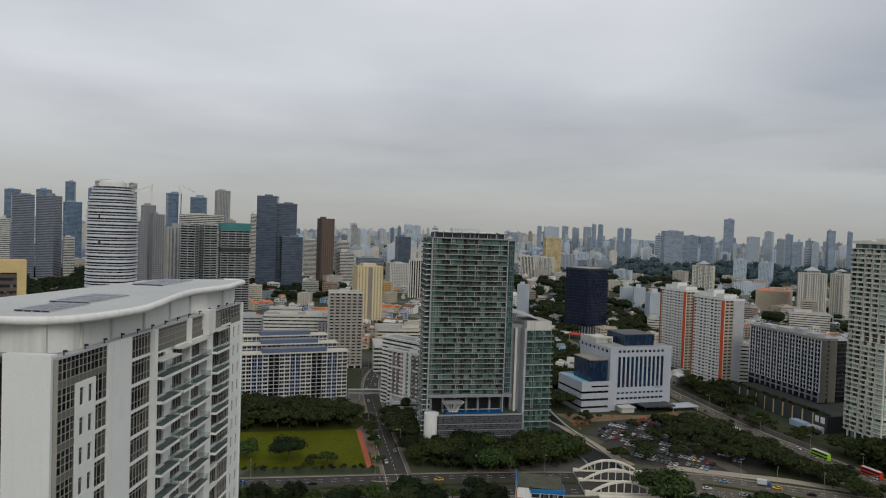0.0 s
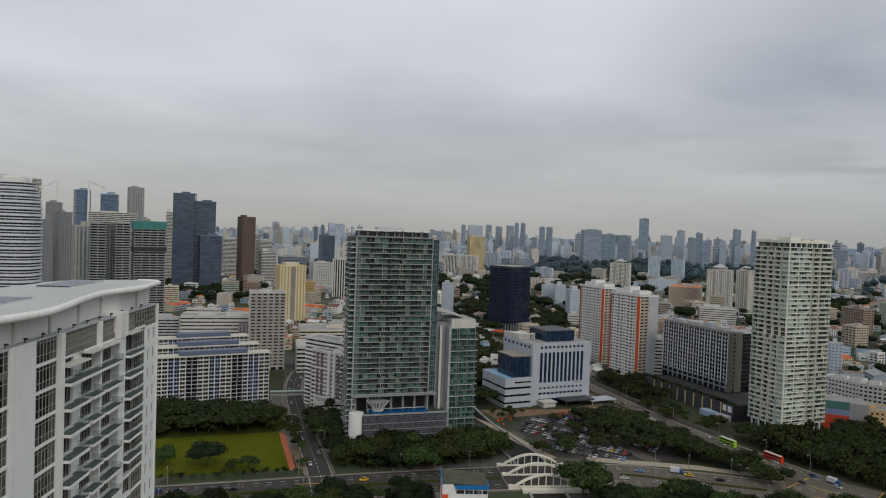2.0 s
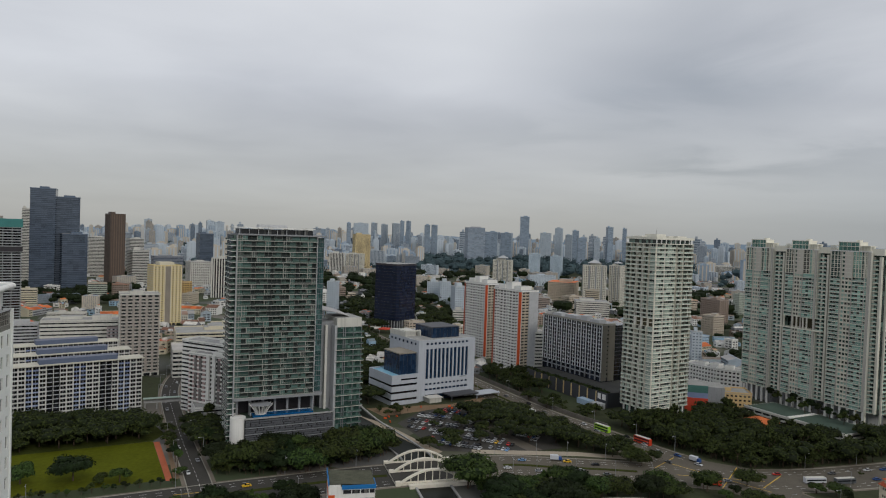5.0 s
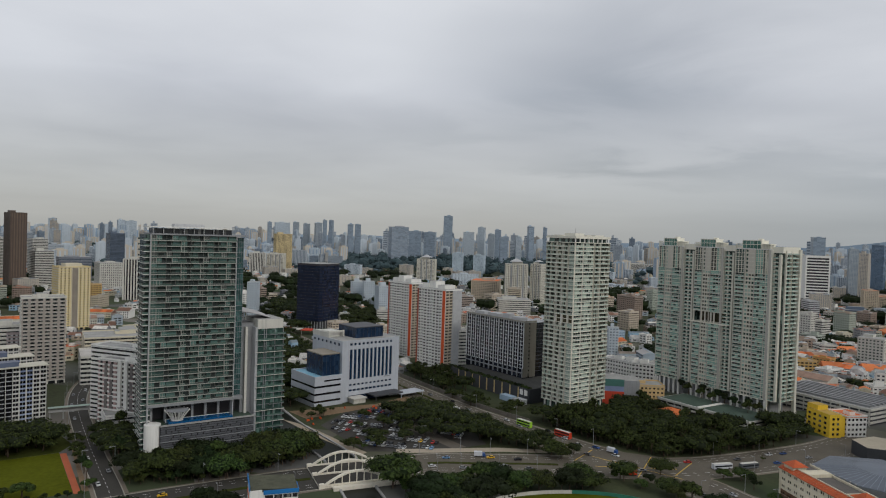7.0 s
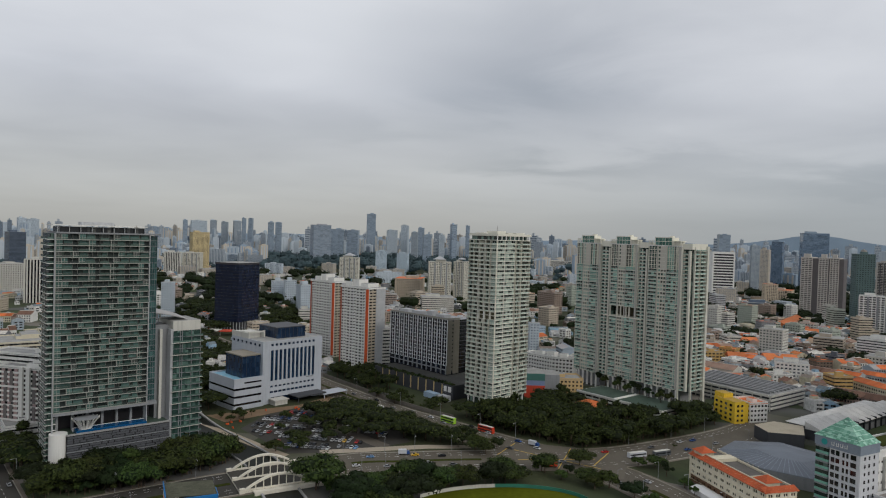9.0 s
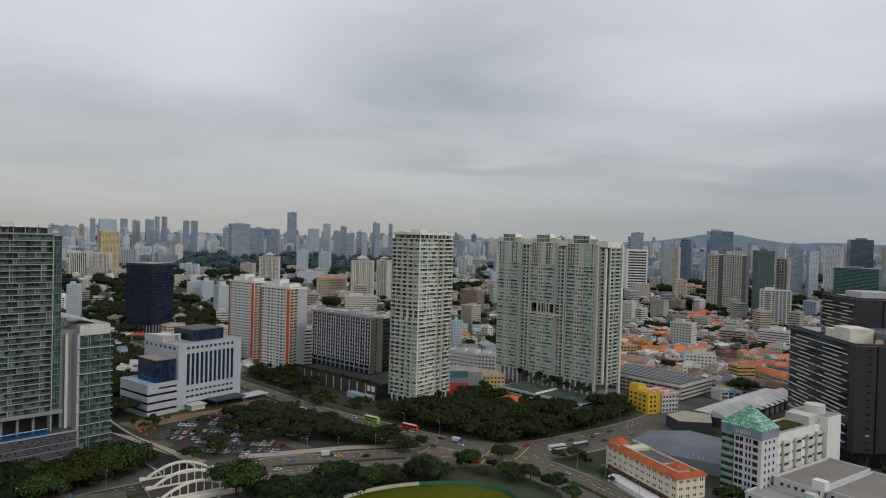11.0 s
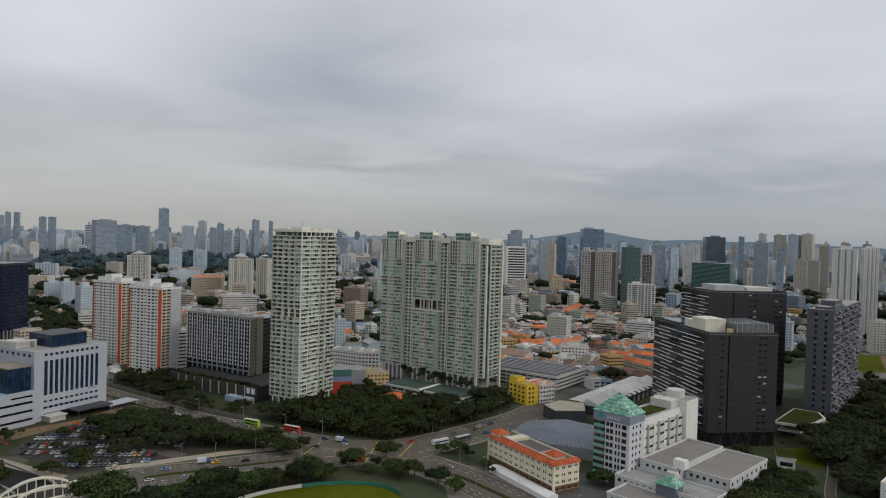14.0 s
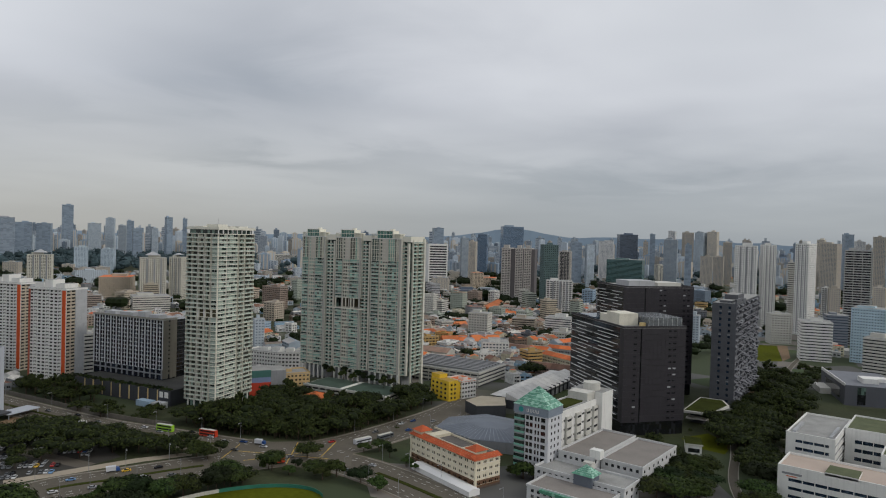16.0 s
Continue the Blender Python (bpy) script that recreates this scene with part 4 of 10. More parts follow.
    for k in range(4):
        r0, r1 = 3.0 + 0.55 * k + 0.1 * k * k, 3.0 + 0.55 * (k + 1) + 0.1 * (k + 1) ** 2
        z0_, z1_, t = k * 1.4, k * 1.4 + 1.4, 0.35
        i = len(rib.v)
        rib.v += [(r0, -t, z0_), (r0, t, z0_), (r0 - 0.3, t, z0_), (r0 - 0.3, -t, z0_), (r1, -t, z1_), (r1, t, z1_), (r1 - 0.3, t, z1_), (r1 - 0.3, -t, z1_)]
        rib.f += [tuple(i + j for j in f) for f in ((0, 1, 5, 4), (1, 2, 6, 5), (2, 3, 7, 6), (3, 0, 4, 7))]
        rib.m += [0] * 4
    rib_me = rib.mesh("rib", [white])
    for i in range(16):
        part("rib", rib_me, fun).matrix_local = pose(0, 0, 0, 0, 0, i * 22.5)
    # the lower loft block beside it
    part("link_block", Mb().box((46.5, 12, 0), (54, 28, 72)), root, "", None, [grey])
    part("white_fin", Mb().box((48.2, 9.5, 0), (49.6, 12, 70)), root, "pale vertical fin wall", None, [offwhite])
    q = thing("loft_block", "narrow glass loft block with white floor slabs", "apartment block", place((0, 391), 11) @ pose(54, 6, 0, 0, 0, 3))
    part("glazed_core", Mb().box((0.6, 0.8, 0), (16.2, 22, 69)), q, "green glass", None, [glass_mat("loft_glass", (0.035, 0.075, 0.065), (0.13, 0.22, 0.19), (1.6, 1.6, 3.4), 0.4)])
    ls = Mb().box((-0.4, -0.9, 0), (17.6, 22.6, 0.3), 0)
    ls.box((0.2, -0.75, 0.3), (17.3, -0.65, 1.3), 1), ls.box((8, -0.75, 3.3), (17.3, 0.8, 3.55), 2), ls.box((8, -0.75, 3.55), (17.3, -0.65, 4.5), 1)
    for x in (0.3, 4.4, 5.6, 11.0, 16.2):
        ls.box((x, 0.2, 0.42), (x + 0.28, 1.0, 6.9), 2)
    ls.box((0.4, 0.55, 3.4), (16.3, 0.85, 3.6), 2)
    lme = ls.mesh("loft_floor", [offwhite, g_rail, grey])
    for i in range(10):
        part("loft_floor", lme, q, at=(0, 0, i * 6.9))
    part("side_wall", Mb().box((-0.9, 0.2, 0), (0.6, 22, 70)), q, "", None, [palegrey])
    part("cap", Mb().box((0.4, 0.4, 69), (16.2, 22, 74.6), 0, 1), q, "pale roof storey", None, [offwhite, roofgrey])
    cv = Mb()
    for i in range(8):
        a0, a1 = i / 8, (i + 1) / 8
        y0, y1 = -8 + 24 * a0, -8 + 24 * a1
        k0, k1 = 79.5 - 5 * a0 ** 1.5, 79.5 - 5 * a1 ** 1.5
        cv.quad([(-9 + 20 * a0, 4, k0), (-9 + 20 * a1, 4, k1), (-9 + 20 * a1, 22, k1 + 1.5), (-9 + 20 * a0, 22, k0 + 1.5)])
        cv.quad([(-9 + 20 * a0, 22, k0 + 1.2), (-9 + 20 * a1, 22, k1 + 1.2), (-9 + 20 * a1, 4, k1 - 0.3), (-9 + 20 * a0, 4, k0 - 0.3)])
        cv.quad([(-9 + 20 * a0, 4, k0 - 0.3), (-9 + 20 * a1, 4, k1 - 0.3), (-9 + 20 * a1, 4, k1), (-9 + 20 * a0, 4, k0)])
    part("curved_canopy", cv, q, "curved grey metal canopy", None, [metalroof])


green_tower()


# ---------------------------------------------------------------- white condominium towers with teal glass
condo = mat("condo_cream_white", (0.74, 0.72, 0.62), 0.75, var=0.07, streak=0.1)
condo2 = mat("condo_stone_white", (0.60, 0.59, 0.51), 0.75, var=0.1, streak=0.15)
teal_rail = mat("teal_balcony_glass", (0.32, 0.45, 0.395), 0.15, var=0.2, tint=0.3)


# dark colour that stands in for shade in the sky garden and terrace
shade = mat("garden_shade", (0.085, 0.075, 0.045), 0.85, var=0.3)
# slot 7 is a solid dark colour standing in for shaded voids
FACM = [condo, teal_rail, condo2, palegrey, shade, mat("dark_teal_pane", (0.045, 0.085, 0.074), 0.1, var=0.3, tint=0.3), mat("pale_teal_pane", (0.25, 0.42, 0.36), 0.1, var=0.25, tint=0.3), mat("void_shade_panel", (0.066, 0.070, 0.058), 0.6, var=0.3), mat("mint_white_panel", (0.56, 0.62, 0.53), 0.4, var=0.1)]
FACT = [condo, mat("milky_balcony_glass", (0.40, 0.485, 0.425), 0.15, var=0.2, tint=0.25)] + FACM[2:5] + [mat("dim_pane", (0.030, 0.045, 0.040), 0.1, var=0.3, tint=0.3), mat("milky_pane", (0.33, 0.40, 0.345), 0.15, var=0.2, tint=0.2)] + FACM[7:]
frng = random.Random(17)


def white_tower():
    root = thing("condominium_tower", "slender white condominium tower with teal glass balconies", "apartment tower", place((271, 412), 17))
    w, d, z0, h, n = 38.7, 26.0, 9.0, 3.05, 38
    top = z0 + n * h
    part("glazed_core", Mb().box((0.5, 0.5, 0), (w - 0.5, d - 0.5, top)), root, "teal tinted glass", None, [g_teal])

    def storey(garden):
        s = Mb()
        S = sides(w, d)
        p, u, nn, L = S["f"]
        s.obox(p, u, L, nn, -0.5, 0.1, 0, 0.5, 0)
        # facade with wide balconies
        for a, b, k in ((0, 0.8, "w"), (0.8, 8.4, "g"), (8.4, 9.4, "w"), (9.4, 20.4, "g"), (20.4, 21.2, "w"), (21.2, 27.2, "b"), (27.2, 28.2, "w"), (28.2, 38.7, "b")):
            fac(s, (p[0] + a, p[1]), u, nn, b - a, h, k)
        p, u, nn, L = S["l"]
        s.obox(p, u, L, nn, -0.5, 0.1, 0, 0.45, 0)
        for a, b, k in ((0, 4.5, "b"), (4.5, 9.6, "q"), (9.6, 10.5, "w"), (10.5, 15.1, "q"), (15.1, 16.1, "w"), (16.1, 20.6, "q"), (20.6, 21.4, "w"), (21.4, 26, "g")):
            if garden and a > 10:
                # sheet coloured dark to read as the shaded garden void
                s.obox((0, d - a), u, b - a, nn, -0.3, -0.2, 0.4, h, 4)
                s.obox((0, d - a), u, 0.7, nn, -0.4, 0.4, 0.0, h, 0)
                continue
            fac(s, (p[0], p[1] - a), u, nn, b - a, h, k)
        for key in "rb":
            wall_side(s, S[key], h, ("balc", 6.4, 0.75, 1.3, 0, 1, 2))
        return s.mesh("storey", FACT)

    mes, gm = [storey(False) for i in range(9)], storey(True)
    for i in range(n):
        part("storey", gm if i in (19, 20) else frng.choice(mes), root, at=(0, 0, z0 + i * h))
    for x in (0.2, 5.0, 10.0, 15.0, 20, 25.0, 30, 35):
        part("column", Mb().box((x, -0.2, 0), (x + 1.1, 1.0, z0)), root, "", None, [white])
    for y in (1, 6.5, 12, 17.5, 23):
        part("column", Mb().box((-0.2, y, 0), (0.9, y + 1.1, z0)), root, "", None, [white])
    part("corner_pilaster", Mb().box((-0.5, -0.5, z0), (0.3, 0.2, top)), root, "", None, [condo])
    part("pilaster", Mb().box((8.5, -0.4, z0), (9.2, 0.5, top)).box((27.4, -0.9, z0), (28.1, 0.5, top)), root, "", None, [condo2])
    part("pilaster", Mb().box((-0.6, d - 10.5, z0), (0.5, d - 9.6, top)).box((-0.6, d - 16.1, z0), (0.5, d - 15.1, top)), root, "", None, [white])
    r = Mb().box((-1.2, -1.2, top), (w + 0.8, d + 0.6, top + 0.5), 0, 1).box((0.6, 0.6, top + 0.5), (w - 1, d - 1, top + 3.2), 2)
    r.box((-1.2, -1.2, top + 3.2), (w + 0.8, d + 0.6, top + 4.3), 0, 1).box((7, 6, top + 4.3), (17, 16, top + 7.0), 0, 1).box((19, 5, top + 4.3), (24, 12, top + 5.8), 0)
    r.box((1, 14, top + 4.3), (6, 22, top + 5.6), 0).box((26, 3, top + 4.3), (36, 12, top + 6.0), 0, 1).box((-1.2, -1.2, top + 4.3), (-0.9, d, top + 5.0), 0).box((-0.9, -1.2, top + 4.3), (w, -0.9, top + 5.0), 0)
    part("penthouse", r, root, "", None, [condo, roofgrey, g_teal])
    part("roof_mast", Mb().box((12, 10, top + 7), (12.2, 10.2, top + 11)).box((14, 12, top + 7), (14.15, 12.15, top + 10)), root, "", None, [steel])
    for x in range(0, 39, 5):
        part("penthouse_post", Mb().box((x - 0.8, -0.9, top + 0.5), (x - 0.2, -0.3, top + 3.4)), root, "", None, [white])


def fac(s, p, u, n, L, h, k):
    """A stretch of one storey: w wall, g glazed bay, b glass balcony, q balcony with a solid parapet, p wall with windows, d recess."""
    def at(d):
        return (p[0] + u[0] * d, p[1] + u[1] * d)

    c = max(1, round(L / 2.3))
    e = L / c
    if k == "w":
        s.obox(p, u, L, n, -0.5, 0.12, 0, h, 2), s.obox(p, u, L, n, 0.12, 0.6, -0.06, 0.24, 0)
    elif k == "g":
        s.obox(p, u, L, n, -0.5, 0.95, -0.16, 0.24, 0)
        s.obox(p, u, L, n, 0.2, 0.46, 1.12, 1.3, 0)
        for i in range(c):
            s.obox(at(i * e), u, e, n, 0.2, 0.38, 0.24, 1.18, frng.choice((1, 1, 6)))
            pane = frng.choice((5, 5, 6, 6, 6, 7, None))
            if pane:
                s.obox(at(i * e), u, e, n, 0.2, 0.32, 1.28, h - 0.06, pane)
        for i in range(c + 1):
            s.obox(at(min(L - 0.1, i * e)), u, 0.1, n, 0.2, 0.42, 0.24, h - 0.06, 3)
    elif k == "p":
        s.obox(p, u, L, n, -0.5, 0.25, -0.06, 1.0, 2)
        s.obox(p, u, L, n, -0.5, 0.8, -0.06, 0.24, 0)
        for i in range(c):
            s.obox(at(i * e), u, e * 0.3, n, -0.5, 0.24, 1.0, h - 0.06, 2)
            s.obox(at(i * e + e * 0.3), u, e * 0.7, n, -0.4, -0.1, 1.0, h - 0.4, frng.choice((5, 7, 1, 6)))
        s.obox(p, u, L, n, -0.5, 0.22, h - 0.4, h - 0.06, 2)
    elif k == "x":
        s.obox(p, u, L, n, -0.5, 0.7, -0.1, 0.3, 0)
        for i in range(c + 1):
            s.obox(at(min(L - 0.32, i * e)), u, 0.32, n, -0.4, 0.6, 0.3, h - 0.1, 0)
        for i in range(c):
            s.obox(at(i * e), u, e, n, -0.4, 0.1, 0.3, h - 0.1, frng.choice((5, 5, 7, 6)))
        s.obox(p, u, L, n, 0.1, 0.5, 1.5, 1.62, 0)
    elif k in "bq":
        dep = 1.5
        s.obox(p, u, L, n, -0.5, dep, -0.1, 0.2, 0)
        if k == "q":
            s.obox(p, u, L, n, dep - 0.15, dep, 0.2, 1.0, 8)
        else:
            for i in range(c):
                s.obox(at(i * e + 0.03), u, e - 0.06, n, dep - 0.08, dep - 0.02, 0.2, 1.0, frng.choice((1, 1, 6)))
            s.obox(p, u, L, n, dep - 0.12, dep, 1.0, 1.08, 0)
        # back sheet coloured dark for the shade deep in the balcony
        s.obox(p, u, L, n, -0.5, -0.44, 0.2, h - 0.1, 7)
        for i in range(c):
            if frng.random() < 0.4:
                s.obox(at(i * e), u, e * frng.uniform(0.3, 0.9), n, -0.44, -0.38, 0.2, h - 0.4, frng.choice((2, 5, 1)))
        for d in (0.0, L - 0.2):
            s.obox(at(d), u, 0.2, n, -0.5, dep - 0.3, 0.2, h - 0.1, 2)
    else:
        s.obox(p, u, L, n, -0.5, 0.3, -0.1, 0.24, 2)
        s.obox(p, u, L, n, 0.18, 0.26, 0.24, 1.0, 1)
        # dark sheet in place of shade at the back of the recess
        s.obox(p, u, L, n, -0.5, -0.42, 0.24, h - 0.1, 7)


def white_slab():
    root = thing("condominium_slab", "broad white condominium slab with three teal glass bays", "apartment tower", place((419, 366), 10))
    w, d, z0, h, n = 23.0, 112.0, 12.0, 3.03, 37
    top = z0 + n * h
    mods = ((86, 112), (48, 75), (8, 38))
    for m, (a, b) in enumerate(mods):
        core = Mb().box((0.6, a, z0 - 1), (w - 0.5, b, top if m != 1 else z0 + 17 * h))
        if m == 1:
            core.box((0.6, a, z0 + 20 * h), (w - 0.5, b, top)).box((9, a, z0 + 17 * h), (w - 0.5, b, z0 + 20 * h))
        part("glazed_core", core, root, "teal tinted glass", None, [g_teal])
    for a, b in ((75, 86), (38, 48), (0.8, 8)):
        part("recess_core", Mb().box((2.6, a, z0 - 1), (w - 3, b, top - 2)), root, "", None, [g_teal])

    def module(L, crown=False):
        s = Mb()
        p, u, nn = (0, L), (0, -1), (-1, 0)
        s.obox(p, u, L, nn, -0.6, 0.1, 0, 0.45, 0)
        a = 0.0
        for wd, k in ((0.02, "w"), (0.25, "g"), (0.02, "w"), (0.25, "p"), (0.03, "w"), (0.28, "g"), (0.02, "w"), (0.04, "g"), (0.08, "w")):
            fac(s, (0, L - a * L), u, nn, wd * L, h, "x" if crown and k == "g" else k)
            a += wd
        s.box((0, L - 0.2, 0), (w, L + 0.25, h), 2), s.box((0, -0.25, 0), (w, 0.2, h), 2)
        wall_side(s, ((w, 0), (0, 1), (1, 0), L), h, ("balc", 6.4, 0.75, 1.3, 0, 1, 2))
        return s.mesh("storey", FACM)

    rec = Mb()
    p, u, nn = (4.5, 10.5), (0, -1), (-1, 0)
    rec.obox((2.6, 10.4), u, 6.2, nn, 0, 1.5, -0.3, 0.3, 0), rec.obox((2.6, 10.4), u, 6.2, nn, 1.4, 1.5, 0.3, 1.1, 1)
    rec.obox((2.6, 7.6), u, 0.9, nn, 0, 0.9, 0, h, 2), rec.obox((2.6, 3.0), u, 1.6, nn, 0, 2.2, 0, h, 2)
    rme = rec.mesh("recess_storey", FACM)
    pil = mat("pilaster_stone", (0.47, 0.455, 0.41), 0.75, var=0.08, streak=0.12)
    for m, (a, b) in enumerate(mods):
        mes, crown = [module(b - a) for i in range(8)], module(b - a, True)
        for i in range(n):
            if m == 1 and i in (17, 18, 19):
                if i == 17:
                    # the terrace's back sheet is painted as dark as its shade
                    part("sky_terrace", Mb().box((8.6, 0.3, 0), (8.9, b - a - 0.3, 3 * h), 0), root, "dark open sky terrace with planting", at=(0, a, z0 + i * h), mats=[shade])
                    part("terrace_ledge", Mb().box((-1.1, -6, -0.5), (9, b - a + 6, 0.45)), root, "", at=(0, a, z0 + i * h), mats=[condo])
                    for y in (0.6, 6.5, 9.5, 15.0, 18.5, b - a - 1.2):
                        part("terrace_post", Mb().box((-0.4, y, 0), (0.6, y + 0.8, 3 * h)), root, at=(0, a, z0 + i * h), mats=[condo])
                continue
            part("storey", crown if i > n - 7 else frng.choice(mes), root, at=(0, a, z0 + i * h))
        for y, e in ((a + 0.3, 0.055 * (b - a)), (b - 0.29 * (b - a), 0.5), (b - 0.57 * (b - a), 0.6)):
            part("pilaster", Mb().box((-0.75, y, z0), (0.3, y + e, top + 0.5)), root, "", None, [pil])
        for i in range(6):
            part("column", Mb().box((-0.4, 0.3, 0), (0.9, 1.6, z0)), root, at=(0, a + i * (b - a - 2) / 5, 0), mats=[white])
        part("lobby_wall", Mb().box((5, a, 0), (w - 1, b, z0)), root, "", None, [grey])
        t = Mb().box((-1.0, a - 0.4, top), (w + 0.8, b + 0.4, top + 0.8), 0, 1)
        part("roof", t, root, "", None, [white, roofgrey])
        y0, y1 = a + 0.30 * (b - a), a + 0.80 * (b - a)
        ph = Mb().box((0.2, y0, top + 0.8), (9, y1, top + 6.6), 1).box((-0.4, y0 - 0.4, top + 6.6), (9.4, y1 + 0.3, top + 7.1), 0).box((-0.3, y0 - 0.2, top + 3.6), (0.3, y1 + 0.2, top + 4.0), 0)
        ph.box((-0.3, y0 - 0.5, top + 0.8), (9, y0, top + 6.6), 0).box((-0.1, y1, top + 0.8), (9, y1 + 0.4, top + 6.6), 0)
        for i in range(1, 5):
            y = y0 + (y1 - y0) * i / 5
            ph.box((0.05, y - 0.08, top + 0.8), (0.2, y + 0.08, top + 6.6), 0)
        ph.box((1, a + 0.08 * (b - a), top + 0.8), (8, y0 - 0.5, top + 4.6), 0).box((4, y0 + 2, top + 7.1), (7, y0 + 5, top + 8.4), 0)
        part("penthouse", ph, root, "teal glass penthouse box", None, [condo, glass_mat("penthouse_teal_%d" % m, (0.09, 0.20, 0.17), (0.17, 0.33, 0.28), (2.6, 2.6, 3.2), 0.5)])
        fr = Mb()
        for y0, y1 in ((a + 0.2, a + 0.25 * (b - a)), (a + 0.84 * (b - a), b - 0.2)):
            fr.box((-0.8, y0, top + 3.9), (6.0, y1, top + 4.3))
            for i in range(4):
                y = y0 + (y1 - y0 - 0.5) * i / 3
                fr.box((-0.7, y, top + 0.8), (-0.2, y + 0.5, top + 3.9))
        part("roof_frame", fr, root, "white open roof frame", None, [condo])
        band = Mb().box((-0.8, a + 0.42 * (b - a), top - 19), (0.2, a + 0.62 * (b - a), top - 0.2), 0)
        for i in range(6):
            band.box((-0.95, a + 0.42 * (b - a), top - 18 + i * 3.03), (0.0, a + 0.62 * (b - a), top - 17.7 + i * 3.03), 1)
        part("upper_screen", band, root, "pale beige panelled screen", None, [mat("screen_panel", (0.58, 0.55, 0.48), 0.8, var=0.1), offwhite])
    for a, b in ((75, 86), (38, 48), (-0.3, 7.8)):
        for i in range(n - 1):
            part("recess_storey", rme, root, at=(0, a, z0 + i * h))
        part("recess_roof", Mb().box((0.8, a, top - 2), (w, b, top + 2.6), 0, 1), root, "", None, [condo, roofgrey])
    part("end_pilaster", Mb().box((w - 2.2, -1.6, 0), (w + 0.4, 0.6, top + 0.8)), root, "", None, [condo2])
    part("end_pilaster", Mb().box((-0.6, 7.2, 0), (0.8, 8.2, top)), root, "", None, [condo])
    part("end_pilaster", Mb().box((4.4, -0.8, 0), (5.4, 0.6, top)), root, "", None, [condo2])
    es = Mb()
    for a, b, k in ((5.4, 11.5, "b"), (11.5, 13.0, "w"), (13.0, w - 2.2, "b")):
        fac(es, (a, 0.8), (1, 0), (0, -1), b - a, h, k)
    es_me = es.mesh("end_storey", FACM)
    for i in range(n):
        part("end_storey", es_me, root, at=(0, 0, z0 + i * h))
    pod = thing("podium_deck", "low white parking podium with green roof deck", "building", place((372, 346), 10))
    pw, pd = 32, 78
    # solid black box replaces the shade inside the open parking decks
    part("parking_void", Mb().box((1, 1, 0), (pw - 1, pd - 1, 6.4)), pod, "", None, [blacksteel])
    for z in (0.0, 2.6, 5.4):
        part("parapet_band", Mb().box((0, 0, z), (pw, pd, z + 1.15)), pod, "", None, [offwhite])
    for i in range(12):
        part("parking_post", Mb().box((0.2, 1 + i * 6.8, 0), (0.8, 1.6 + i * 6.8, 6.4)), pod, "", None, [offwhite])
    part("deck", Mb().box((1.0, 1, 6.55), (pw - 1, 40, 6.75)).box((1.0, 43, 6.55), (pw - 1, pd - 1, 6.75)), pod, "grey-green sports deck", None, [greenroof])
    part("deck_rim", Mb().box((0, 41, 6.55), (28, 42, 7.6)).box((0, 0, 6.55), (0.5, pd, 7.3)), pod, "", None, [white])


white_tower()
white_slab()


# ---------------------------------------------------------------- white office with blue glass boxes
g_navy = glass_mat("navy_glass", (0.012, 0.028, 0.062), (0.022, 0.048, 0.095), (1.5, 1.5, 3.5), 0.4, 0.2, 0.4)
C_PAINT = mat("cool_grey_paint", (0.435, 0.465, 0.51), 0.75, var=0.07, streak=0.12)


